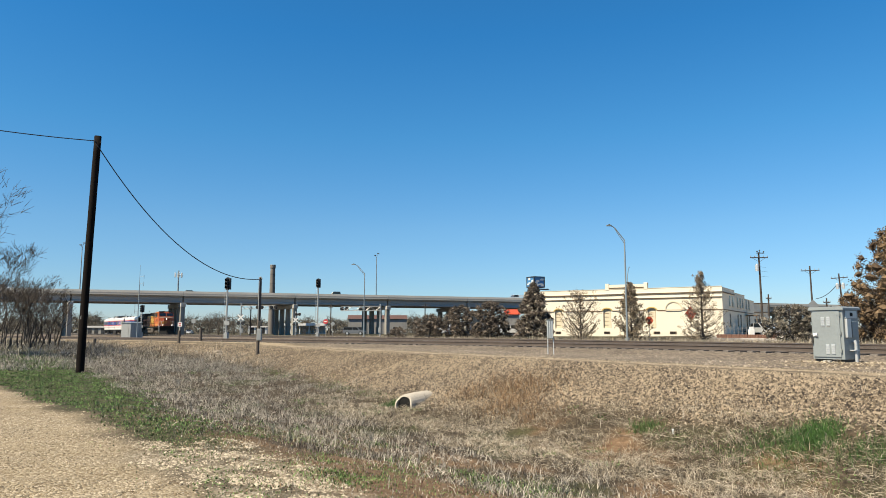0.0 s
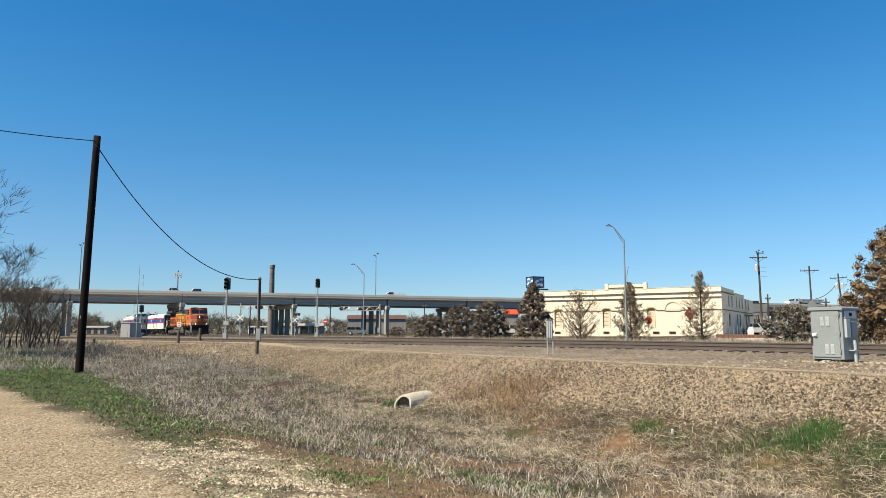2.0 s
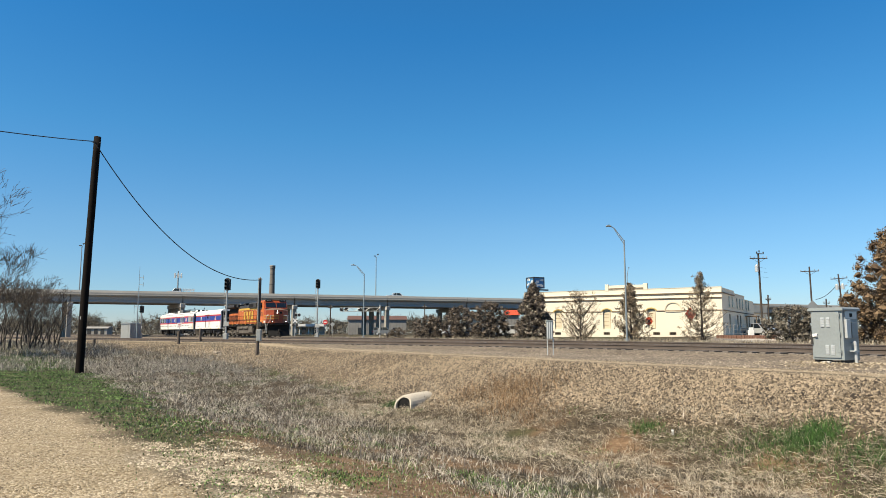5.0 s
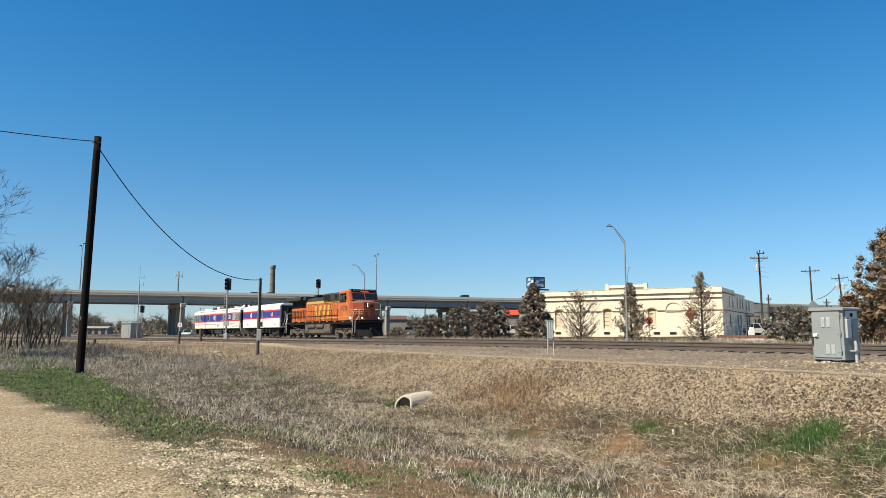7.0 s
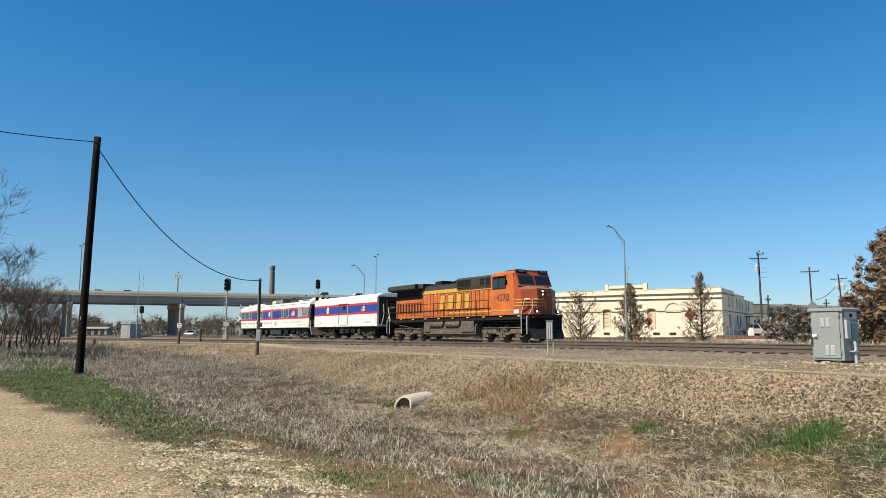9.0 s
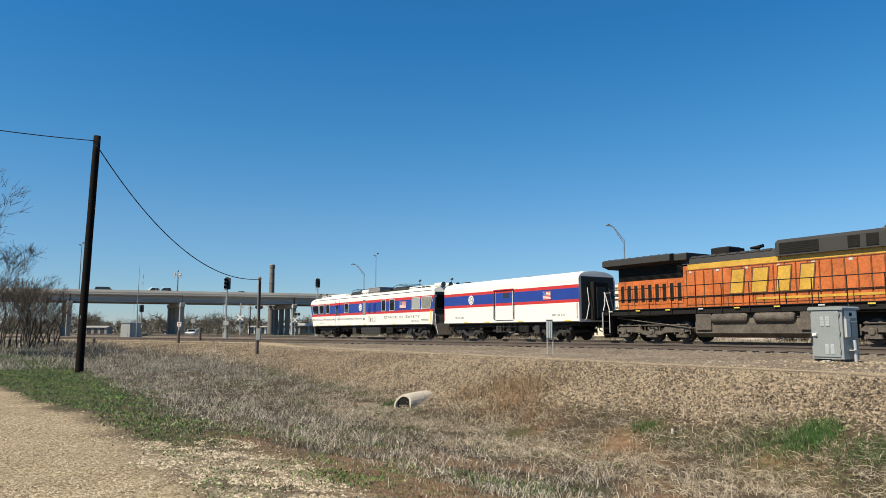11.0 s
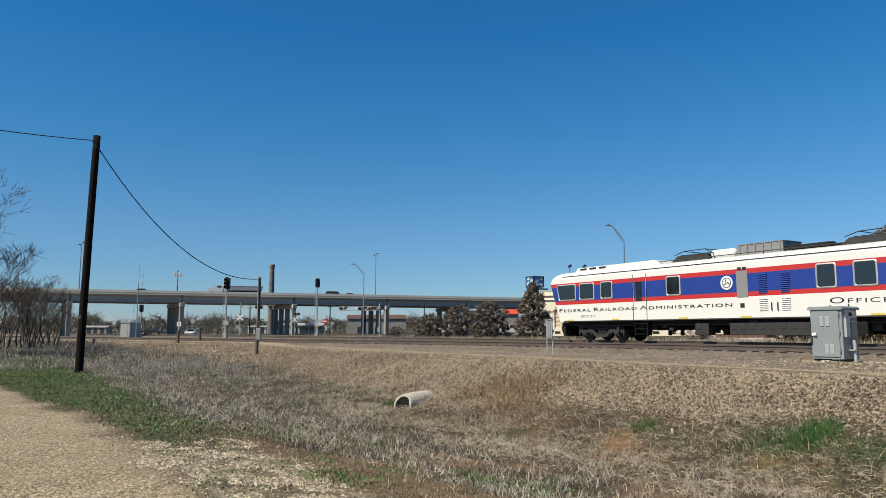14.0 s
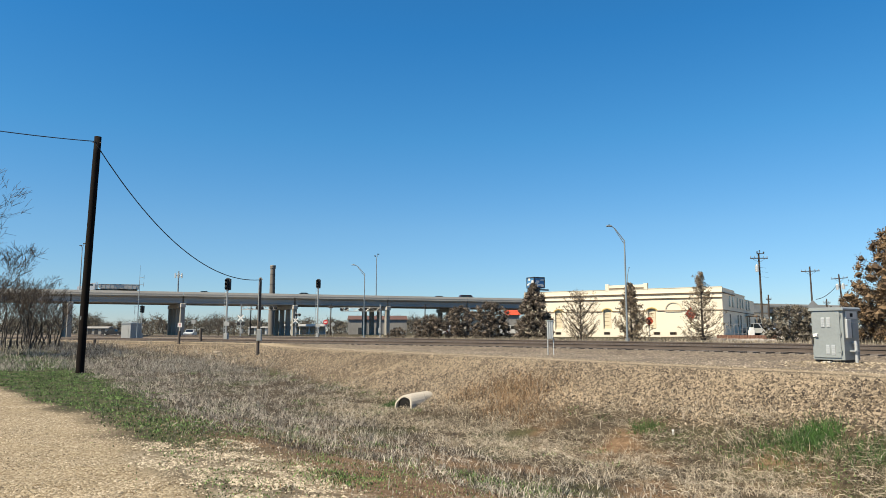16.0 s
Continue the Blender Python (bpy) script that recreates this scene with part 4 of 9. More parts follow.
def build_coach():
    root = thing("inspection_coach", Matrix.Identity(4), "long white inspection coach with red-edged blue stripe and roof equipment", "railway car")

    def lean(z, e):
        if e < 0:
            return -0.36 * (z - 1.1) if z < 3.6 else -0.9 + 1.1 * (z - 3.6)
        return 0.14 * (z - 1.1) if z < 3.8 else 0.3 - 0.4 * (z - 3.6)

    car_shell("body", root, [-12.95, -11.0, 0, 11.0, 12.4], [1.12, 2.16, 2.38, 3.25, 3.48, 3.76], ROOF, [0, 1, 2, 1, 0], lean)
    underframe(root, -12.6, 12.0, [(-3.0, -2.2, 0.35, M_GREY), (-1.0, 3.0, 0.35, M_GREY), (4.2, 5.4, 0.4, M_BLACK)])
    for sy in (-1, 1):
        window(root, -13.1 + 0.12, -11.55, 2.45, 3.36, -0.22, 0.0, side=sy)
        window(root, -11.15, -9.98, 2.45, 3.36, side=sy)
        window(root, -9.38, -8.52, 2.45, 3.36, side=sy)
        window(root, -4.58, -3.74, 2.42, 3.36, side=sy)
        window(root, 3.5, 4.3, 2.40, 3.38, side=sy)
        window(root, 5.08, 5.95, 2.40, 3.38, side=sy)
        window(root, 9.1, 10.38, 2.42, 3.36, fill=M_BLIND, side=sy)
        window(root, 10.68, 12.05, 2.42, 3.36, 0.0, 0.28, fill=M_CURTAIN, side=sy)
        bm = bmesh.new()
        box(bm, (-6.45, sy * 1.532, 2.37), (0.92, 0.02, 2.45), bev=0.006)
        d = part("door", bm, M_WHITE, root)
        for z0, z1, m in ((2.16, 2.38, M_RED), (2.38, 3.25, M_BLUE), (3.25, 3.48, M_RED)):
            bm = bmesh.new()
            box(bm, (-6.45, sy * 1.5425, (z0 + z1) / 2), (0.88, 0.006, z1 - z0))
            part("door_stripe", bm, m, d)
        bm = bmesh.new()
        box(bm, (-6.5, sy * 1.55, 2.72), (0.42, 0.02, 1.05), bev=0.008)
        part("door_window", bm, M_GLASS, d)
        for x in (-6.93, -5.97):
            bm = bmesh.new()
            box(bm, (x, sy * 1.545, 2.4), (0.025, 0.02, 2.5))
            part("door_seam", bm, M_INK, d)
        bm = bmesh.new()
        for k in range(3):
            box(bm, (-6.45, sy * 1.35, 0.95 - 0.28 * k), (0.85, 0.3, 0.04))
        for x in (-6.88, -6.02):
            box(bm, (x, sy * 1.35, 0.68), (0.04, 0.3, 0.75))
        part("steps", bm, M_BLACK, root)
        bm = bmesh.new()
        box(bm, (-0.12, sy * 1.54, 2.76), (0.6, 0.02, 1.25), bev=0.008)
        part("grey_panel", bm, M_GREY2, root, "plain grey service panel")
        bm = bmesh.new()
        for x in (-0.25, 0.02, ):
            box(bm, (x, sy * 1.54, 3.5), (0.2, 0.02, 0.12))
        box(bm, (-0.15, sy * 1.54, 1.75), (0.22, 0.02, 0.2))
        part("small_vent", bm, M_INK, root)
        for x0 in (0.95, 2.05):
            for z0, z1, m in ((2.3, 3.25, M_BLUE), (1.5, 2.15, M_WHITE)):
                bm = bmesh.new()
                k = int((z1 - z0) / 0.085)
                for i in range(k):
                    box(bm, (x0, sy * 1.545, z0 + i * 0.085), (0.42, 0.03, 0.045), rot=Matrix.Rotation(radians(sy * 35), 4, "X"))
                part("louvre", bm, m, root)
        bm = bmesh.new()
        for x in (1.35, 1.65):
            pipe(bm, [(x, sy * 1.54, 1.45), (x, sy * 1.58, 1.5), (x, sy * 1.58, 1.8), (x, sy * 1.54, 1.85)], 0.02)
        part("grab_handle", bm, M_INK, root)
        roundel(root, -0.95, 2.86, sy)
        flag_plate(root, 6.95, 8.1, 2.55, 3.15, sy)
        for x in (-8.3, -3.6, 0.0, 5.9, -12.0):
            bm = bmesh.new()
            box(bm, (x, sy * 1.535, 1.2), (0.55, 0.012, 0.1))
            part("jacking_mark", bm, M_HATCH, root)
        bm = bmesh.new()
        box(bm, (12.2, sy * 1.535, 1.75), (0.14, 0.012, 1.0))
        part("end_marking", bm, M_HATCH, root)
        bm = bmesh.new()
        box(bm, (-0.2, sy * 1.54, 1.14), (24.8, 0.03, 0.06))
        box(bm, (-0.2, sy * 1.50, 3.90), (25.0, 0.05, 0.03))
        part("side_trim", bm, M_GREY, root)
        bm = bmesh.new()
        box(bm, (11.2, sy * 1.54, 1.55), (1.2, 0.012, 0.03))
        box(bm, (11.2, sy * 1.54, 1.42), (1.2, 0.012, 0.03))
        part("end_lines", bm, M_INK, root)
    text_part("lettering", "Federal Railroad Administration", 0.30, side_pose(-13.0, 1.72, -1.547), M_INK, root, caps=0.75, width=12.3, label="black capitals along the white side")
    text_part("lettering", "Office of Safety", 0.36, side_pose(4.0, 1.70, -1.535), M_INK, root, caps=0.75, width=6.4, label="black capitals along the white side")
    text_part("lettering", "DOTX 218", 0.2, side_pose(9.0, 1.36, -1.535), M_INK, root, width=1.25)
    text_part("lettering", "DOTX 218", 0.2, side_pose(-11.1, 1.36, -1.535), M_INK, root, width=1.2)
    text_part("lettering", "F", 0.3, side_pose(12.35, 2.95, -1.535), M_WHITE, root)
    # leading end: dark sloped front with glass, and an angled pilot
    bm = bmesh.new()
    prism(bm, [(12.42, 1.95), (12.66, 3.75), (12.74, 3.75), (12.62, 1.95)], -1.42, 1.42)
    fr = part("front_wall", bm, M_GREEN, root, "dark green-grey front wall")
    bm = bmesh.new()
    for y in (-0.72, 0.72):
        box(bm, (12.70, y, 3.0), (0.03, 1.15, 1.1), rot=Matrix.Rotation(radians(5), 4, "Y"), bev=0.02)
    part("front_window", bm, M_GLASS, fr)
    bm = bmesh.new()
    box(bm, (12.78, 0, 3.62), (0.14, 0.7, 0.3), bev=0.03)
    part("front_light_box", bm, M_ALU, fr)
    bm = bmesh.new()
    prism(bm, [(12.4, 1.95), (12.72, 1.95), (12.80, 1.2), (13.15, 0.3), (13.05, 0.3), (12.55, 1.0), (12.4, 1.1)], -1.40, 1.40)
    part("front_pilot", bm, M_DUST, root, "dusty angled front apron")
    bm = bmesh.new()
    for y in (-1.43, 1.43):
        pipe(bm, [(12.4, y, 1.95), (12.74, y, 1.95), (12.8, y, 1.2), (13.15, y, 0.3)], 0.03)
        pipe(bm, [(12.42, y, 1.95), (12.7, y, 3.75)], 0.03)
    part("front_edge", bm, M_ALU, root)
    coupler(root, 12.95, 1)
    coupler(root, -13.2, -1)
    # trailing end: raked glass over a white apron
    bm = bmesh.new()
    for y in (-0.75, 0.75):
        box(bm, (-13.66, y, 2.95), (0.03, 1.2, 0.95), rot=Matrix.Rotation(radians(-20), 4, "Y"), bev=0.02)
    part("rear_window", bm, M_GLASS, root)
    bm = bmesh.new()
    prism(bm, [(-12.6, 1.1), (-13.0, 1.1), (-13.1, 0.7), (-12.9, 0.25), (-12.7, 0.25), (-12.75, 0.9)], -1.3, 1.3)
    part("rear_pilot", bm, M_BLACK, root)
    # roof equipment
    bm = bmesh.new()
    prism(bm, [(-12.3, 4.1), (-12.0, 4.42), (-5.9, 4.44), (-5.6, 4.2)], -0.85, 0.85)
    part("roof_duct", bm, M_WHITE, root)
    bm = bmesh.new()
    for x in (-11.5, -10.7, -9.9):
        box(bm, (x, -0.86, 4.33), (0.55, 0.03, 0.10))
    part("duct_grille", bm, M_INK, root)
    for x0, x1 in ((-4.9, -2.4), (4.1, 6.9)):
        bm = bmesh.new()
        prism(bm, [(x0, 4.15), (x1, 4.15), (x1 - 0.15, 4.5), (x0 + 0.5, 4.5)], -0.8, 0.8)
        for k in range(6):
            box(bm, (x0 + 0.7 + k * (x1 - x0 - 1) / 6, 0, 4.52), (0.14, 1.4, 0.05))
        a = part("air_conditioner", bm, M_GREY, root)
        bm = bmesh.new()
        pts = [(x0 + 0.3, 4.55), (x0 + 0.9, 4.72), (x1 - 0.3, 4.74), (x1 + 0.2, 4.5), (x1 + 0.3, 4.2)]
        for y in (-0.8, 0.8):
            pipe(bm, [(x, y, z) for x, z in pts], 0.022)
        for x, z in pts[1:4]:
            rod(bm, (x, -0.8, z), (x, 0.8, z), 0.02)
        part("guard_rail", bm, M_GREY, a)
    bm = bmesh.new()
    rod(bm, (-2.3, -0.55, 4.40), (-1.2, -0.55, 4.40), 0.24, seg=20)
    bmesh.ops.create_uvsphere(bm, u_segments=16, v_segments=8, radius=0.24, matrix=Matrix.Translation((-1.2, -0.55, 4.40)))
    part("roof_tank", bm, M_WHITE, root)
    bm = bmesh.new()
    box(bm, (0.35, 0, 4.45), (2.4, 1.5, 0.5), bev=0.03)
    for k in range(6):
        box(bm, (-0.7 + k * 0.42, -0.77, 4.45), (0.05, 0.05, 0.48))
    box(bm, (0.35, 0, 4.72), (2.45, 1.55, 0.04))
    part("radiator_box", bm, M_GREY2, root)
    bm = bmesh.new()
    box(bm, (2.6, 0, 4.35), (2.0, 1.4, 0.2), bev=0.04)
    for k in range(3):
        rod(bm, (1.95 + k * 0.65, 0, 4.44), (1.95 + k * 0.65, 0, 4.5), 0.28, seg=20)
    part("fan_deck", bm, M_BLACK, root)
    bm = bmesh.new()
    prism(bm, [(7.3, 4.1), (7.5, 4.40), (11.6, 4.38), (11.8, 4.1)], -0.85, 0.85)
    part("front_duct", bm, M_WHITE, root)
    bm = bmesh.new()
    for x in (9.2, 9.9, 10.6):
        box(bm, (x, -0.86, 4.3), (0.5, 0.03, 0.10))
    part("duct_grille", bm, M_INK, root)
    for y in (-0.7, 0.0, 0.7):
        bm = bmesh.new()
        rod(bm, (11.6, y, 4.36), (12.75, y, 4.36), 0.17, seg=18)
        f = part("floodlight", bm, M_WHITE, root)
        bm = bmesh.new()
        rod(bm, (12.74, y, 4.36), (12.8, y, 4.36), 0.2, 0.22, seg=18)
        part("lens", bm, M_GLASS, f)
    for x, y, z in ((8.3, -0.3, 4.9), (-12.9, -0.7, 4.62), (-11.9, -0.4, 4.55), (12.5, 0.3, 4.8)):
        bm = bmesh.new()
        rod(bm, (x, y, 4.0), (x, y, z), 0.025)
        rod(bm, (x - 0.1, y, z), (x + 0.1, y, z + 0.06), 0.07, 0.09, seg=12)
        part("antenna", bm, M_GREY, root)
    for y in (-1.0, 1.0):
        bm = bmesh.new()
        pipe(bm, [(-5.5, y, 4.28), (-2.0, y, 4.28), (8.0, y, 4.28), (11.5, y, 4.28)], 0.02)
        for k in range(12):
            rod(bm, (-5.3 + k * 1.5, y, 4.1), (-5.3 + k * 1.5, y, 4.28), 0.015)
        part("roof_rail", bm, M_GREY, root)
    truck(root, -9.85, (-1.3, 1.3), 0.46, False)
    truck(root, 9.6, (-1.3, 1.3), 0.46, False)
    return root


M_GREY2 = mat("mid_grey_paint", (0.24, 0.24, 0.24), 0.55, 0.0, 0.12, 2.0, 20.0)
M_BLIND = mat("pale_grey_blind", (0.32, 0.33, 0.31), 0.35, 0.0, 0.06, 1.0, 5.0)
M_GREEN = mat("dark_green_grey_paint", (0.045, 0.055, 0.05), 0.4, 0.0, 0.2, 1.0, 12.0)
loco = build_locomotive()
boxcar = build_baggage_car()
coach = build_coach()


# ---- plants: makers ----
def twig_mesh(name, segs, material, sides=4):
    """Many tapered limbs as one mesh: rows of start, end, start radius, end radius."""
    vs, fs = [], []
    ring = [(math.cos(2 * math.pi * k / sides), math.sin(2 * math.pi * k / sides)) for k in range(sides)]
    for a, b, ra, rb in segs:
        v = b - a
        if v.length < 1e-4:
            continue
        q = v.to_track_quat("Z", "Y")
        x, y = q @ Vector((1, 0, 0)), q @ Vector((0, 1, 0))
        n = len(vs)
        for p, r in ((a, ra), (b, rb)):
            for c, s in ring:
                vs.append(p + x * (c * r) + y * (s * r))
        for k in range(sides):
            fs.append((n + k, n + (k + 1) % sides, n + sides + (k + 1) % sides, n + sides + k))
    me = bpy.data.meshes.new(name)
    me.from_pydata([tuple(v) for v in vs], [], fs)
    me.materials.append(material)
    me.shade_smooth()
    return me


def grow(rnd, segs, p, way, length, r, depth, tips, spread_=0.6, up=0.15, wander=0.18):
    """One limb that bends, tapers and forks."""
    k = 3
    for i in range(k):
        way = (way + Vector((rnd.gauss(0, wander), rnd.gauss(0, wander), rnd.gauss(0, wander) + up * 0.3))).normalized()
        q = p + way * (length / k)
        r2 = r * 0.86
        segs.append((p, q, r, r2))
        p, r = q, r2
        if depth > 0 and i > 0 and rnd.random() < 0.75:
            side = Vector((rnd.gauss(0, 1), rnd.gauss(0, 1), rnd.gauss(0, 0.6))).normalized()
            grow(rnd, segs, p, (way + side * spread_ * 1.3 + Vector((0, 0, up))).normalized(), length * rnd.uniform(0.5, 0.75), r * 0.6, depth - 1, tips, spread_, up, wander)
    if depth > 0:
        for _ in range(2):
            side = Vector((rnd.gauss(0, 1), rnd.gauss(0, 1), rnd.gauss(0, 0.6))).normalized()
            grow(rnd, segs, p, (way + side * spread_ + Vector((0, 0, up))).normalized(), length * rnd.uniform(0.6, 0.82), r * 0.75, depth - 1, tips, spread_, up, wander)
    else:
        tips.append((p, way))


def leaf_mesh(name, rnd, places, size, material, per=5, hearts=()):
    """Small pointed sprays of foliage at given places and ways; hearts: centres and radii of the dense wood and needles inside."""
    vs, fs = [], []
    for c, r in hearts:
        n = len(vs)
        for k in range(6):
            a = k * math.pi / 3 + rnd.uniform(-0.3, 0.3)
            vs.append(c + Vector((math.cos(a), math.sin(a), rnd.uniform(-0.35, 0.35))) * r * rnd.uniform(0.7, 1.15))
        vs += [c + Vector((rnd.gauss(0, 0.2), rnd.gauss(0, 0.2), rnd.uniform(0.8, 1.2))) * r, c + Vector((rnd.gauss(0, 0.2), rnd.gauss(0, 0.2), -rnd.uniform(0.8, 1.2))) * r]
        for k in range(6):
            fs += [(n + k, n + (k + 1) % 6, n + 6), (n + (k + 1) % 6, n + k, n + 7)]
    for p, w in places:
        for _ in range(per):
            d = (w + Vector((rnd.gauss(0, 0.7), rnd.gauss(0, 0.7), rnd.gauss(0, 0.6)))).normalized()
            s = d.cross(Vector((rnd.gauss(0, 1), rnd.gauss(0, 1), rnd.gauss(0, 1)))).normalized()
            o = p + Vector((rnd.gauss(0, 1), rnd.gauss(0, 1), rnd.gauss(0, 1))) * size * 0.5
            ln, wd = size * rnd.uniform(0.6, 1.3), size * rnd.uniform(0.2, 0.4)
            n = len(vs)
            up = d.cross(s) * wd * 0.5
            vs += [o, o + d * ln * 0.5 + s * wd, o + d * ln, o + d * ln * 0.5 - s * wd, o + d * ln * 0.45 + up]
            fs += [(n, n + 1, n + 4), (n + 1, n + 2, n + 4), (n + 2, n + 3, n + 4), (n + 3, n, n + 4)]
    me = bpy.data.meshes.new(name)
    me.from_pydata([tuple(v) for v in vs], [], fs)
    me.materials.append(material)
    return me


def child(name, me, parent, label=""):
    ob = new(name, me)
    ob.parent = parent
    if label:
        ob["label"] = label
    return ob


M_BARK = mat("grey_bark", (0.075, 0.062, 0.05), 0.95, 0.0, 0.35, 3.0, 25.0, 0.4, 30.0)
M_TWIG = mat("bare_twig", (0.085, 0.068, 0.054), 0.95, 0.0, 0.3, 1.0, 10.0, island=0.5)
M_JUNI = mat("winter_juniper_foliage", (0.062, 0.047, 0.034), 0.9, 0.0, 0.45, 0.8, 6.0, island=0.9, second=(0.205, 0.162, 0.122))
M_CEDAR = mat("brown_cedar_foliage", (0.095, 0.055, 0.026), 0.9, 0.0, 0.45, 0.6, 6.0, island=1.1, second=(0.26, 0.175, 0.095))
M_SPARSE = mat("sparse_dry_leaves", (0.12, 0.09, 0.06), 0.9, 0.0, 0.4, 0.8, 6.0, island=1.1, second=(0.40, 0.31, 0.21))


def conifer(m, height, width, label, material, seed, sparse=0.0, lean=0.8, base=0.04, lobes=5, spray=0.13):
    """An upright tree: dense ones carry foliage in many lumps round an uneven outline, sparse ones on curved, forked branches."""
    rnd = random.Random(seed)
    root = thing("tree", m, label, "tree", "trees beside the railway")
    segs, places, hearts = [], [], []
    ph = [rnd.uniform(0, 6.28) for _ in range(6)]
    segs.append((Vector((0, 0, -0.1)), Vector((0, 0, height * 0.92)), width * 0.03, 0.02))

    def outline(h, a):
        prof = (1 - h) ** lean * (0.55 + 0.45 * min(1, h / 0.12)) if lean > 0.5 else math.sqrt(max(0.03, 1 - (2 * h - 0.82) ** 2 / 1.45))
        return max(0.07, 0.58 * width * prof * (1 + 0.13 * math.sin(lobes * a + ph[0] + 7 * h) + 0.12 * math.sin(3 * a + ph[1] - 11 * h) + rnd.gauss(0, 0.07)))

    if not sparse:
        n = int(11.0 * width * height)
        for i in range(n):
            h = base + (1 - base) * (i + rnd.random()) / n
            a = rnd.uniform(0, 2 * math.pi)
            deep = rnd.random() < 0.25
            r = outline(h, a) * (rnd.uniform(0.3, 0.7) if deep else rnd.uniform(0.80, 1.0))
            cr = rnd.uniform(0.20, 0.36) * (0.7 + 0.08 * width) * (0.55 + 0.45 * min(1, 3 * (1 - h)))
            c = Vector((math.cos(a) * r, math.sin(a) * r, h * height))
            foot = Vector((0, 0, max(0.02, h * height - 0.5 * r)))
            segs.append((foot, c, 0.03, 0.012))
            hearts.append((c, 0.8 * cr))
            out = Vector((math.cos(a), math.sin(a), 0.35))
            for _ in range(30):
                u = Vector((rnd.gauss(0, 1), rnd.gauss(0, 1), rnd.gauss(0, 1))).normalized()
                q = c + Vector((u.x, u.y, u.z * 1.25)) * cr * rnd.random() ** 0.4
                if q.z > 0.03:
                    places.append((q, (u + out * 0.5 + Vector((0, 0, 0.5))).normalized()))
        per = 2
    else:
        n = int(15 * height)
        for i in range(n):
            h = base + (0.97 - base) * (i + rnd.random()) / n
            a = rnd.uniform(0, 2 * math.pi)
            r = outline(h, a) * rnd.uniform(0.65, 1.05)
            rise = (0.95 if lean <= 0.5 else 0.35 + 0.9 * h) * r
            tip = Vector((math.cos(a) * r, math.sin(a) * r, h * height + 0.3 * rise))
            p = Vector((0, 0, max(0.05, tip.z - rise * 1.1)))
            start, rad = p.copy(), 0.018 + 0.012 * r
            for k in range(1, 6):
                u = k / 5
                q = start.lerp(tip, u) + Vector((rnd.gauss(0, 0.05), rnd.gauss(0, 0.05), rnd.gauss(0, 0.05) - 0.16 * r * math.sin(math.pi * u)))
                segs.append((p, q, rad, rad * 0.8))
                way = (q - p).normalized()
                for _ in range(2 if k > 1 else 1):
                    d = (way + Vector((rnd.gauss(0, 0.7), rnd.gauss(0, 0.7), rnd.gauss(0.25, 0.5)))).normalized()
                    t = q + d * rnd.uniform(0.15, 0.45) * (0.4 + 0.35 * r)
                    segs.append((q, t, 0.011, 0.006))
                    for w in (0.5, 0.8, 1.0):
                        if rnd.random() > sparse:
                            places.append((q.lerp(t, w), d))
                p, rad = q, rad * 0.8
        per = 3
    child("trunk", twig_mesh("trunk", segs, M_BARK), root)
    child("crown", leaf_mesh("crown", rnd, places, spray, material, per, hearts), root)
    return root


def bare_tree(m, height, seed, label, stems=1, depth=4, spread_=0.55, name="bare_tree", group="bare winter trees", r=0.09, twigs=3):
    rnd = random.Random(seed)
    root = thing(name, m, label, "tree" if stems == 1 else "shrub", group)
    thin = []
    for i in range(stems):
        limb, tips = [], []
        a = rnd.uniform(0, 6.28)
        o = Vector((math.cos(a), math.sin(a), 0)) * (0.0 if stems == 1 else rnd.uniform(0.05, 0.5))
        way = (Vector((math.cos(a), math.sin(a), 0)) * (0.05 if stems == 1 else rnd.uniform(0.05, 0.4)) + Vector((0, 0, 1))).normalized()
        grow(rnd, limb, o - Vector((0, 0, 0.1)), way, height * rnd.uniform(0.30, 0.40), r * rnd.uniform(0.7, 1.1), depth, tips, spread_, 0.22)
        child("trunk" if stems == 1 else "stem", twig_mesh("stem", [s for s in limb if s[2] > r * 0.35], M_BARK, 6), root)
        thin += [s for s in limb if s[2] <= r * 0.35]
        for p, w in tips:
            for _ in range(twigs):
                d = (w + Vector((rnd.gauss(0, 0.5), rnd.gauss(0, 0.5), rnd.gauss(0.2, 0.4)))).normalized()
                q = p + d * rnd.uniform(0.15, 0.45) * height / 5
                thin.append((p, q, 0.014, 0.008))
    child("crown", twig_mesh("crown", thin, M_TWIG, 3), root, "bare twiggy crown")
    return root


# ---- overpass ----
M_CONC = mat("weathered_concrete", (0.426, 0.41, 0.373), 0.9, 0.0, 0.16, 0.25, 5.0, 0.2, 12.0)
M_CONC_D = mat("darker_concrete", (0.279, 0.267, 0.238), 0.9, 0.0, 0.2, 0.3, 5.0, 0.2, 12.0)
M_GIRDER = mat("prestressed_girder_concrete", (0.369, 0.357, 0.328), 0.9, 0.0, 0.12, 0.2, 4.0)
M_ROAD = mat("bridge_asphalt", (0.06, 0.06, 0.06), 0.9, 0.0, 0.2, 0.5, 20.0)
M_POLE_W = mat("galvanised_lamp_steel", (0.24, 0.28, 0.30), 0.5, 0.2, 0.12)
BRIDGE_A = Vector((-74.0, 153.0, 0))
BRIDGE_W = Vector((0.958, 0.285, 0)).normalized()
BRIDGE_N = Vector((-BRIDGE_W.y, BRIDGE_W.x, 0))
BRIDGE_WIDE = 13.0


def bridge_top(b):
    return 10.72 - 0.0043 * b - 0.000012 * max(0, b - 60) ** 2


def bridge_at(b, side, z=0.0):
    return BRIDGE_A + BRIDGE_W * b + BRIDGE_N * side + Vector((0, 0, bridge_top(b) + z))


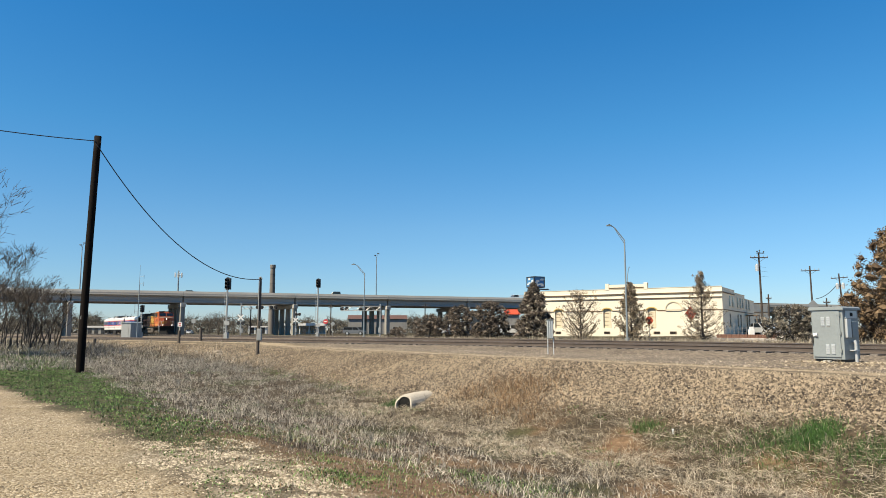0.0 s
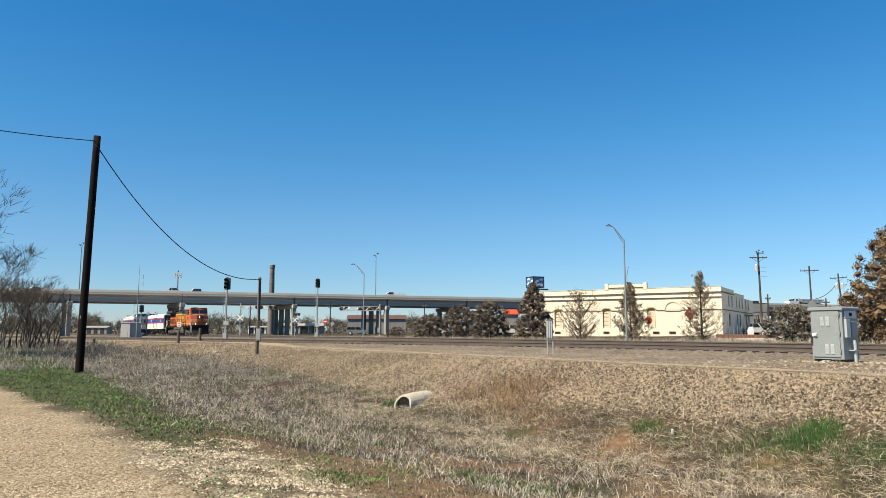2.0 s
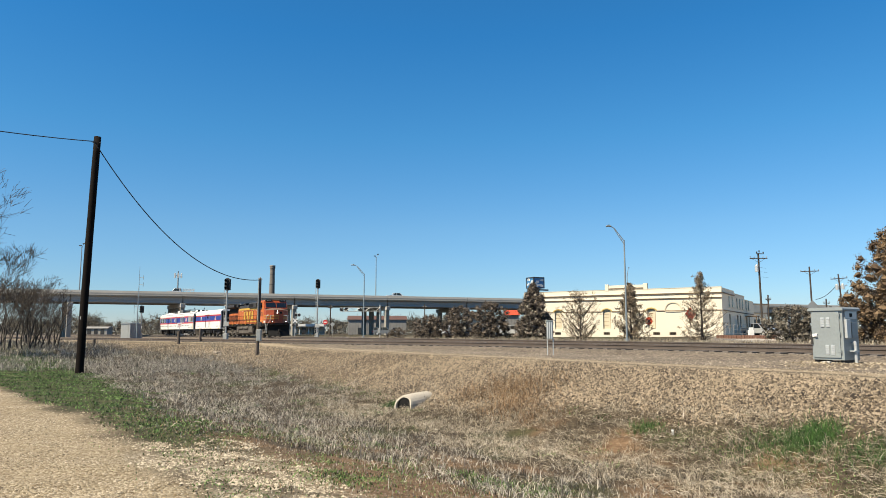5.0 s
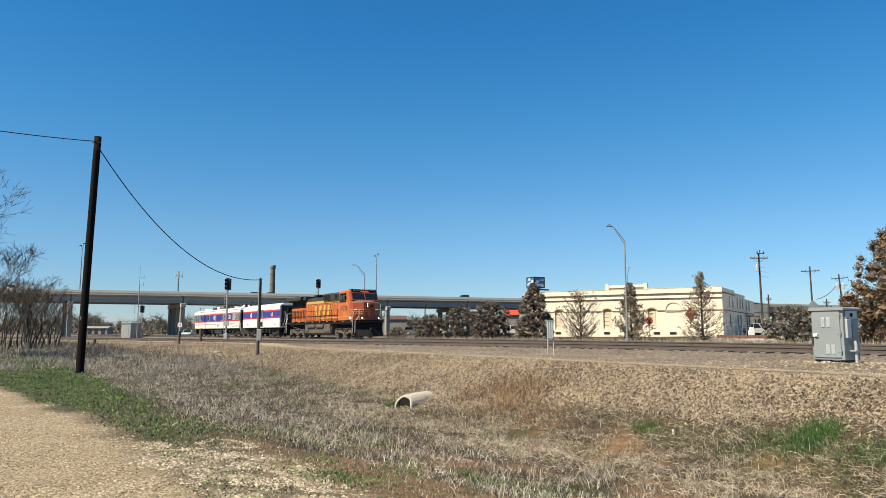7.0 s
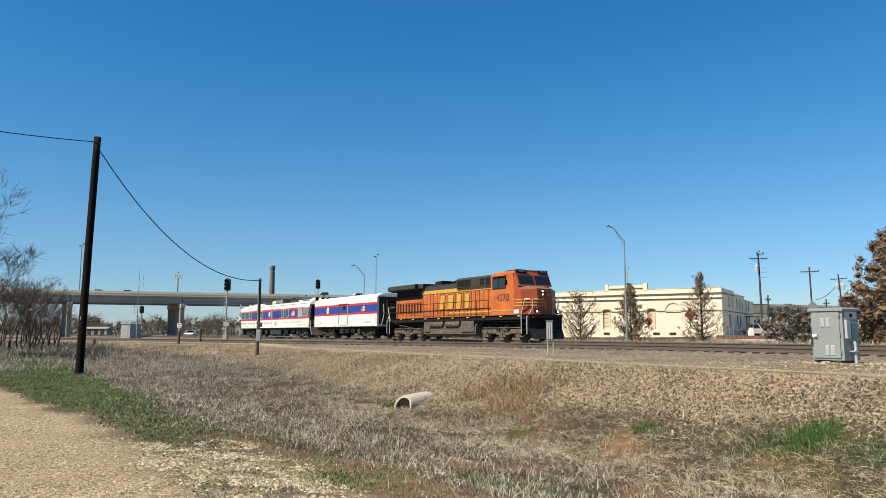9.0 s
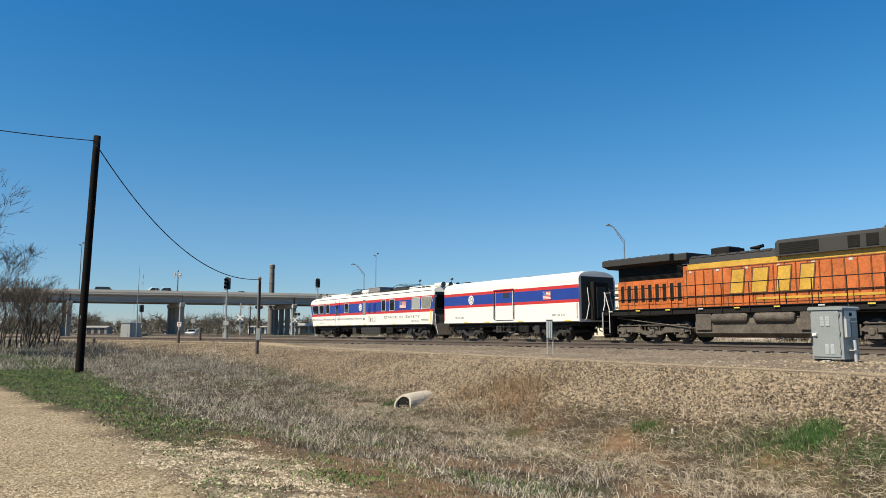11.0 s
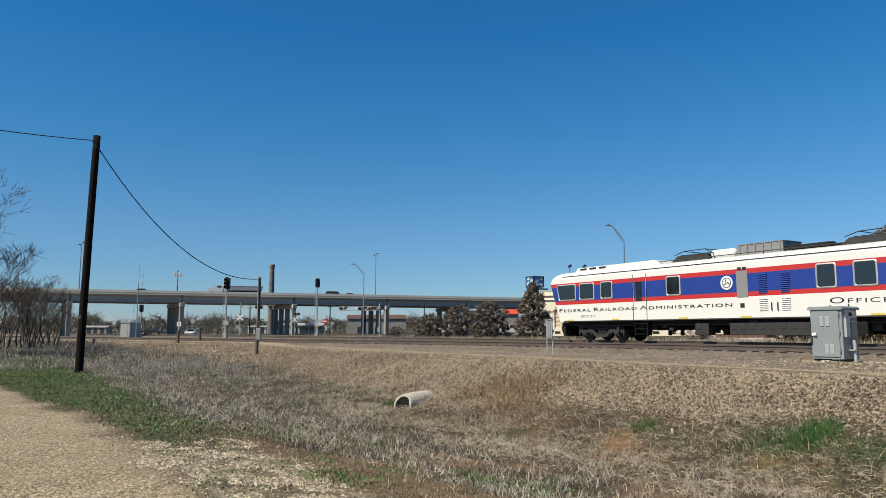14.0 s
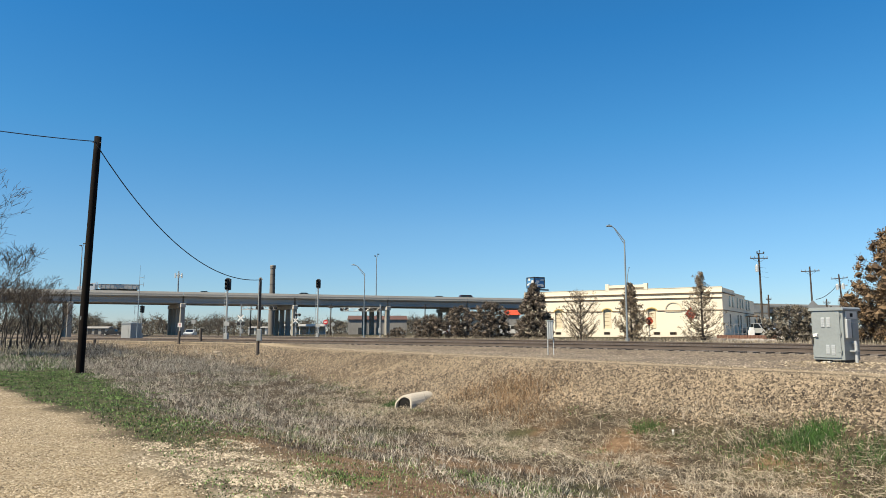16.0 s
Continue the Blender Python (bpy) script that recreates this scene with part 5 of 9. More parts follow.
def bridge_strip(bm, outline, b0, b1):
    """A length of deck: an outline of (side, height below the parapet top) drawn along the bridge."""
    a = [bm.verts.new(bridge_at(b0, u, v)) for u, v in outline]
    b = [bm.verts.new(bridge_at(b1, u, v)) for u, v in outline]
    n = len(outline)
    bm.faces.new(a[::-1])
    bm.faces.new(b)
    for i in range(n):
        bm.faces.new((a[i], a[(i + 1) % n], b[(i + 1) % n], b[i]))


def build_overpass():
    root = thing("overpass", Matrix.Identity(4), "long grey concrete road overpass on skewed column bents", "bridge", kind="structure")
    joints = [-260, -230, -200, -170, -140, -115, -90, -64, -37, BENTS[0], BENTS[1], BENTS[2], BENTS[3], BENTS[4], 115, 137, 159, 181, 203, 225, 250, 280, 310, 340, 370, 400]
    for b0, b1 in zip(joints, joints[1:]):
        w = BRIDGE_WIDE
        bm = bmesh.new()
        bridge_strip(bm, [(-0.5, -0.78), (w + 0.5, -0.78), (w + 0.5, -0.98), (-0.5, -0.98)], b0 + 0.02, b1 - 0.02)
        part("deck_slab", bm, M_CONC, root)
        bm = bmesh.new()
        bridge_strip(bm, [(0.4, -0.75), (w - 0.4, -0.75), (w - 0.4, -0.775), (0.4, -0.775)], b0, b1)
        part("roadway", bm, M_ROAD, root)
        for s0, sg in ((-0.5, 1), (w + 0.5, -1)):
            bm = bmesh.new()
            bridge_strip(bm, [(s0 - sg * 0.04, -0.50), (s0, -0.56), (s0 + sg * 0.05, 0.0), (s0 + sg * 0.25, 0.0), (s0 + sg * 0.28, -0.3), (s0 + sg * 0.42, -0.78), (s0, -0.78)], b0 + 0.03, b1 - 0.03)
            part("parapet", bm, M_CONC, root)
        for k in range(6):
            g = 0.35 + k * (w - 0.7) / 5
            bm = bmesh.new()
            bridge_strip(bm, [(g - 0.5, -0.98), (g + 0.5, -0.98), (g + 0.5, -1.2), (g + 0.12, -1.38), (g + 0.12, -2.15), (g + 0.32, -2.35), (g + 0.32, -2.55), (g - 0.32, -2.55), (g - 0.32, -2.35), (g - 0.12, -2.15), (g - 0.12, -1.38), (g - 0.5, -1.2)], b0 + 0.15, b1 - 0.15)
            part("girder", bm, M_GIRDER, root)
    bent = Vector((-ALG.x, -ALG.y, 0))
    for b in joints[1:-1]:
        p = BRIDGE_A + BRIDGE_W * b
        ln = 14.5
        zt = bridge_top(b) - 2.6
        d = Matrix.Rotation(math.atan2(bent.y, bent.x), 4, "Z")
        bm = bmesh.new()
        box(bm, p + bent * (ln / 2 - 0.6) + Vector((0, 0, zt - 0.45)), (ln, 1.1, 0.9), rot=d, bev=0.12)
        part("bent_cap", bm, M_CONC, root)
        for k in range(4):
            q = p + bent * (0.3 + k * (ln - 2.0) / 3)
            bm = bmesh.new()
            g0 = ground_at(q.x, q.y).z - 0.3
            box(bm, (q.x, q.y, (g0 + zt - 0.9) / 2), (1.0, 0.95, zt - 0.9 - g0), rot=d, bev=0.1)
            part("column", bm, M_CONC_D, root)
    return root


BENTS = [-6.04, 16.59, 41.11, 63.15, 83.37]
build_overpass()


def bridge_lamp(b, double=True, height=10.0):
    root = thing("bridge_lamp", Matrix.Translation(bridge_at(b, -0.3)), "tall grey twin-arm street lamp on the bridge parapet", "street lamp", "street lamps")
    bm = bmesh.new()
    rod(bm, (0, 0, -0.3), (0, 0, height - 1.0), 0.13, 0.08)
    part("pole", bm, M_POLE_W, root)
    for pts in (((0, 0, height - 1.1), (-0.12, 0, height - 0.75), (-0.34, 0, height - 0.42)), ((0, 0, height - 1.1), (0.14, 0, height - 0.5), (0.42, 0, height))):
        bm = bmesh.new()
        pipe(bm, pts, 0.05)
        a = part("arm", bm, M_POLE_W, root)
        bm = bmesh.new()
        box(bm, pts[-1], (0.5, 0.32, 0.2), bev=0.06)
        part("lamp_head", bm, M_GREY, a)


for b_ in (-4.35, 60.20):
    bridge_lamp(b_)


def street_lamp(m, height, arm, label, group="street lamps"):
    """A tapered steel pole with one upswept truss arm and a cobra head, arm along -x."""
    root = thing("street_lamp", m, label, "street lamp", group)
    bm = bmesh.new()
    rod(bm, (0, 0, 0), (0, 0, 0.35), 0.22, 0.2, seg=12)
    h = height
    rod(bm, (0, 0, 0.3), (0, 0, h - 1.2), 0.085, 0.06, seg=12)
    part("pole", bm, M_POLE_W, root)
    bm = bmesh.new()
    pipe(bm, [(0, 0, h - 1.25), (-arm * 0.52, 0, h - 0.2), (-arm * 0.66, 0, h - 0.05), (-arm * 0.8, 0, h)], 0.04)
    pipe(bm, [(0, 0, h - 1.55), (-arm * 0.3, 0, h - 0.85), (-arm * 0.55, 0, h - 0.22)], 0.03)
    for u in (0.12, 0.28):
        rod(bm, (-arm * u, 0, h - 1.25 + u * 2.0), (-arm * (u + 0.04), 0, h - 1.55 + (u + 0.04) * 2.35), 0.022)
    a = part("arm", bm, M_POLE_W, root)
    bm = bmesh.new()
    box(bm, (-arm * 0.86, 0, h + 0.02), (arm * 0.3, 0.26, 0.12), bev=0.05)
    part("lamp_head", bm, M_POLE_W, a)
    bm = bmesh.new()
    box(bm, (-arm * 0.84, 0, h + 0.1), (0.16, 0.14, 0.1), bev=0.03)
    part("photocell", bm, M_GREY, a)
    return root


street_lamp(Matrix.Translation(ground_at(15.49, 60.00)), 9.9, 1.5, "grey steel street lamp with a single upswept arm")
street_lamp(Matrix.Translation(ground_at(-11.10, 99.00)), 10.3, 1.85, "grey steel street lamp with a single upswept arm")
street_lamp(Matrix.Translation(ground_at(30.79, 118.00)) @ Matrix.Rotation(radians(180), 4, "Z"), 11.3, 0.4, "distant thin grey street lamp behind the warehouse")

# ---- chimney, masts ----
M_BRICKOLD = mat("old_brown_brick", (0.17, 0.152, 0.135), 0.95, 0.0, 0.25, 0.8, 9.0, 0.4, 14.0)


def build_chimney():
    root = thing("chimney", Matrix.Translation(ground_at(-49.74, 205.00)), "tall old brown brick chimney with a darker corbelled top", "chimney")
    h = 21.06 - 1.0
    bm = bmesh.new()
    rod(bm, (0, 0, -0.5), (0, 0, h - 1.2), 0.98, 0.68, seg=28)
    part("shaft", bm, M_BRICKOLD, root)
    for k, (z0, z1, r0, r1) in enumerate(((h - 1.2, h - 0.9, 0.69, 0.80), (h - 0.9, h - 0.25, 0.80, 0.80), (h - 0.25, h, 0.85, 0.82))):
        bm = bmesh.new()
        rod(bm, (0, 0, z0), (0, 0, z1), r0, r1, seg=28)
        part("corbel", bm, M_BRICKOLD if k < 2 else M_CONC_D, root)
    for z in (h * 0.35, h * 0.55, h * 0.72, h * 0.86):
        bm = bmesh.new()
        r = 0.995 - 0.305 * z / h
        rod(bm, (0, 0, z), (0, 0, z + 0.1), r, r, seg=28)
        part("iron_band", bm, M_GREY, root)


build_chimney()


def radio_mast(m, h, label, arms):
    root = thing("antenna_mast", m, label, "antenna")
    bm = bmesh.new()
    rod(bm, (0, 0, -0.2), (0, 0, h * 0.72), 0.075, 0.05)
    rod(bm, (0, 0, h * 0.72), (0, 0, h), 0.035, 0.015)
    part("mast", bm, M_POLE_W, root)
    for z, ln in arms:
        bm = bmesh.new()
        rod(bm, (0, 0, z), (ln, 0, z), 0.025)
        rod(bm, (ln, 0, z - 0.3), (ln, 0, z + 0.3), 0.03)
        part("side_aerial", bm, M_POLE_W, root)
    return root


radio_mast(Matrix.Translation(ground_at(-43.12, 100.00)), 10.4, "thin grey radio mast with side aerials", [(8.7, 0.6), (7.7, 0.6), (4.6, -0.5), (3.8, -0.5)])
cell = thing("cell_tower", Matrix.Translation(ground_at(-112.88, 300.00)), "distant slim cell tower with panel antennas", "antenna")
bm = bmesh.new()
rod(bm, (0, 0, 0), (0, 0, 27.67 - 1), 0.45, 0.25)
part("monopole", bm, M_POLE_W, cell)
for k_ in range(6):
    a_ = k_ * math.pi / 3
    bm = bmesh.new()
    zz = 25.74 - 1
    box(bm, (1.5 * math.cos(a_), 1.5 * math.sin(a_), zz), (0.35, 0.35, 2.0), bev=0.05)
    rod(bm, (0, 0, zz), (1.5 * math.cos(a_), 1.5 * math.sin(a_), zz), 0.08)
    part("panel_antenna", bm, M_ALU, cell)

# ---- wooden pole with its cable, service post ----
M_POLEWOOD = mat("tarred_pole_wood", (0.012, 0.009, 0.0075), 0.95, 0.0, 0.4, 1.0, 20.0, 0.6, 25.0, spec=0.1)
M_POSTWOOD = mat("weathered_post_wood", (0.107, 0.0861, 0.0697), 0.95, 0.0, 0.3, 2.0, 25.0, 0.5, 30.0)
M_CABLE = mat("black_cable", (0.02, 0.02, 0.022), 0.7)
M_METER = mat("grey_meter_box_paint", (0.331, 0.34, 0.331), 0.5, 0.2, 0.12, 3.0, 20.0)


def wobble_pole(h, r0, r1, seed):
    """A round timber: slightly crooked, with checks."""
    rnd = random.Random(seed)
    bm = bmesh.new()
    rings = []
    n = 14
    for i in range(n + 1):
        u = i / n
        cx, cy = 0.03 * math.sin(3 * u + seed), 0.03 * math.cos(4 * u + seed)
        r = r0 + (r1 - r0) * u
        rings.append([bm.verts.new((cx + math.cos(k * math.pi / 8) * r * rnd.uniform(0.96, 1.03), cy + math.sin(k * math.pi / 8) * r * rnd.uniform(0.96, 1.03), u * h - 0.3 * (1 - u))) for k in range(16)])
    for a, b in zip(rings, rings[1:]):
        for k in range(16):
            bm.faces.new((a[k], a[(k + 1) % 16], b[(k + 1) % 16], b[k]))
    bm.faces.new(rings[-1])
    return bm


pole_p = ground_at(-15.19, 29.90)
POLE_H = 10.06 - pole_p.z
pole = thing("utility_pole", Matrix.Translation(pole_p) @ Matrix.Rotation(radians(0.95), 4, "Y"), "dark tarred wooden pole standing in dry grass", "utility pole", "utility poles")
part("pole", wobble_pole(POLE_H, 0.165, 0.145, 3), M_POLEWOOD, pole, smooth=True)
bm = bmesh.new()
rod(bm, (0.0, -0.12, POLE_H - 0.28), (0.0, -0.26, POLE_H - 0.28), 0.012)
rod(bm, (0.0, -0.26, POLE_H - 0.33), (0.0, -0.26, POLE_H - 0.23), 0.035, seg=12)
rod(bm, (-0.2, -0.05, POLE_H - 0.28), (0.2, -0.05, POLE_H - 0.28), 0.012)
part("cable_bracket", bm, M_GREY, pole)
bm = bmesh.new()
box(bm, (-0.02, -0.16, 2.3), (0.09, 0.02, 0.14), bev=0.006)
part("tag_plate", bm, M_ALU, pole, "small pale metal tag")

post_p = ground_at(-10.33, 39.65)
POST_H = 4.66 - post_p.z
post = thing("service_post", Matrix.Translation(post_p), "short weathered post with grey meter box and cable", "post")
part("post", wobble_pole(POST_H, 0.10, 0.085, 5), M_POSTWOOD, post, smooth=True)
bm = bmesh.new()
box(bm, (0.10, -0.17, 1.08), (0.27, 0.18, 0.66), bev=0.03)
mb = part("meter_box", bm, M_METER, post)
bm = bmesh.new()
box(bm, (0.10, -0.267, 1.08), (0.22, 0.012, 0.58), bev=0.01)
part("box_door", bm, M_METER, mb)
bm = bmesh.new()
box(bm, (0.12, -0.13, 1.68), (0.22, 0.14, 0.26), bev=0.02)
part("switch_box", bm, M_GREY, post)
bm = bmesh.new()
rod(bm, (0.0, -0.12, 1.9), (0.0, -0.12, POST_H - 0.1), 0.025)
pipe(bm, [(0.0, -0.12, POST_H - 0.1), (0.08, -0.15, POST_H + 0.02), (0.18, -0.15, POST_H - 0.12)], 0.025)
part("conduit", bm, M_METER, post)


def cable(name, a, b, sag, label, r=0.018, n=28):
    """A hanging cable: one tube swept along its sag."""
    pts = [a.lerp(b, i / n) - Vector((0, 0, sag * 4 * (i / n) * (1 - i / n))) for i in range(n + 1)]
    bm = bmesh.new()
    rings = []
    for i, p in enumerate(pts):
        q = (pts[min(i + 1, n)] - pts[max(i - 1, 0)]).to_track_quat("Z", "Y")
        rings.append([bm.verts.new(p + q @ Vector((r * math.cos(k * math.pi / 3), r * math.sin(k * math.pi / 3), 0))) for k in range(6)])
    for g, h in zip(rings, rings[1:]):
        for k in range(6):
            bm.faces.new((g[k], g[(k + 1) % 6], h[(k + 1) % 6], h[k]))
    bm.faces.new(rings[0][::-1])
    bm.faces.new(rings[-1])
    return solo(name, bm, M_CABLE, Matrix.Identity(4), label, "cable", "overhead cables", smooth=True)


top = pole_p + Vector((0.16, -0.26, POLE_H - 0.28))
cable("overhead_cable", top, post_p + Vector((0.0, -0.1, POST_H - 0.12)), 1.62, "sagging black service cable between two poles", r=0.022)
cable("overhead_cable", top, Vector((-22.5, 22.0, 9.6)), 0.25, "black cable leading off from the tall pole", r=0.02)

# ---- railway signals ----
M_SIGBLACK = mat("matt_black_signal_paint", (0.012, 0.012, 0.013), 0.6)
M_SIGSILVER = mat("silver_mast_paint", (0.42, 0.42, 0.40), 0.45, 0.5, 0.12)
M_LENS = mat("dark_signal_lens", (0.03, 0.012, 0.012), 0.1)


def railway_signal(m, h, label):
    """A mast with a tall black oval target, hooded lamps, ladder, number plate and base case; faces -x."""
    root = thing("railway_signal", m, label, "railway signal", "railway signals")
    bm = bmesh.new()
    rod(bm, (0, 0, -0.1), (0, 0, h - 0.9), 0.075, seg=14)
    rod(bm, (0, 0, 0), (0, 0, 0.12), 0.2, seg=14)
    part("mast", bm, M_SIGSILVER, root)
    bm = bmesh.new()
    outline = [(0.29 * math.cos(a), h - 0.62 + (0.33 if math.sin(a) > 0 else -0.33) + 0.29 * math.sin(a)) for a in np.linspace(0, 2 * math.pi, 25)[:-1]]
    prism(bm, outline, -0.06, 0.02)
    head = part("target", bm, M_SIGBLACK, root)
    for dz in (0.36, 0.0, -0.36):
        bm = bmesh.new()
        rod(bm, (0, -0.05, h - 0.62 + dz), (0, -0.1, h - 0.62 + dz), 0.11, seg=16)
        part("lens", bm, M_LENS, head)
        bm = bmesh.new()
        rod(bm, (0, -0.06, h - 0.58 + dz), (0, -0.36, h - 0.62 + dz), 0.14, 0.13, seg=14, caps=False)
        part("hood", bm, M_SIGBLACK, head)
    bm = bmesh.new()
    box(bm, (0, 0.16, h - 0.62), (0.42, 0.3, 1.1), bev=0.05)
    part("lamp_case", bm, M_SIGBLACK, head)
    bm = bmesh.new()
    for x in (-0.36, -0.16):
        rod(bm, (x, 0.1, 0.2), (x, 0.1, h - 0.1), 0.015)
    for k in range(int(h / 0.32)):
        rod(bm, (-0.36, 0.1, 0.4 + k * 0.31), (-0.16, 0.1, 0.4 + k * 0.31), 0.012)
    part("ladder", bm, M_SIGSILVER, root)
    bm = bmesh.new()
    box(bm, (0.08, -0.1, 1.75), (0.55, 0.03, 0.4), bev=0.01)
    part("number_plate", bm, M_METER, root, "blank grey plate")
    bm = bmesh.new()
    box(bm, (0, 0.05, 0.45), (0.36, 0.36, 0.8), bev=0.03)
    part("base_case", bm, M_METER, root)
    return root


s1 = ground_at(-20.80, 68.00)
railway_signal(Matrix.Translation(s1) @ Matrix.Rotation(radians(-14), 4, "Z"), 6.85 - s1.z, "black oval railway signal on a silver mast with ladder")
s2 = ground_at(-15.97, 90.00)
railway_signal(Matrix.Translation(s2) @ Matrix.Rotation(radians(-12), 4, "Z"), 8.41 - s2.z, "black oval railway signal on a taller silver mast beyond the track")
s3 = ground_at(-47.67, 112.00)
railway_signal(Matrix.Translation(s3) @ Matrix.Rotation(radians(-20), 4, "Z"), 5.2, "small distant black railway signal beside the grey hut")


def crossing_cantilever(m, h, reach, lights, label, cross=True):
    """A level-crossing mast with a truss arm along +x that carries flashing-light pairs."""
    root = thing("crossing_signal", m, label, "crossing signal", "level crossing signals")
    bm = bmesh.new()
    rod(bm, (0, 0, -0.1), (0, 0, h + 0.7), 0.12, seg=12)
    part("mast", bm, M_SIGSILVER, root)
    bm = bmesh.new()
    x1 = reach
    for z in (h - 0.28, h + 0.28):
        for y in (-0.25, 0.25):
            rod(bm, (0, y, z), (x1, y, z), 0.035)
    n = 8
    for k in range(n):
        xa, xb = x1 * k / n, x1 * (k + 1) / n
        for y in (-0.25, 0.25):
            rod(bm, (xa, y, h - 0.28 if k % 2 else h + 0.28), (xb, y, h + 0.28 if k % 2 else h - 0.28), 0.025)
    part("truss_arm", bm, M_SIGSILVER, root)
    for x in lights:
        bm = bmesh.new()
        for o in (-0.36, 0.36):
            rod(bm, (x * x1 + o, -0.34, h), (x * x1 + o, -0.30, h), 0.30, seg=18)
            rod(bm, (x * x1 + o, -0.34, h + 0.02), (x * x1 + o, -0.55, h), 0.16, seg=12)
        rod(bm, (x * x1 - 0.4, -0.28, h), (x * x1 + 0.4, -0.28, h), 0.05)
        part("flasher_pair", bm, M_SIGBLACK, root)
    if cross:
        for a in (45, -45):
            bm = bmesh.new()
            box(bm, (0, -0.2 - (a > 0) * 0.02, 3.3), (1.25, 0.015, 0.23), rot=Matrix.Rotation(radians(a), 4, "Y"))
            part("crossbuck_blade", bm, M_WHITE, root)
        bm = bmesh.new()
        for o in (-0.36, 0.36):
            rod(bm, (o, -0.2, 2.35), (o, -0.16, 2.35), 0.28, seg=18)
        part("flasher_pair", bm, M_SIGBLACK, root)
    bm = bmesh.new()
    box(bm, (0.1, 0.0, 1.1), (0.4, 0.5, 0.7), bev=0.04)
    part("gate_mechanism", bm, M_SIGSILVER, root)
    return root


crossing_cantilever(Matrix.Translation(ground_at(-33.70, 118.00)), 6.00 - 1.0, 5.7, (0.55, 0.95), "silver level-crossing mast with truss arm and crossbuck")
crossing_cantilever(Matrix.Translation(ground_at(-9.27, 104.00)) @ Matrix.Rotation(radians(180), 4, "Z"), 5.23 - 1.0, 5.8, (0.45, 0.92), "silver level-crossing mast with flashing lights on its arm", False)
crossing_cantilever(Matrix.Translation(ground_at(-31.26, 150.00)), 4.5, 1.0, (0.5,), "distant silver crossing mast with flashing lights", True)

# ---- cabinets and huts ----
M_CAB = mat("galvanised_cabinet_steel", (0.30, 0.33, 0.33), 0.5, 0.25, 0.12, 1.5, 18.0, 0.05, 30.0)
M_CABLIGHT = mat("pale_vent_aluminium", (0.58, 0.60, 0.60), 0.4, 0.4, 0.08)


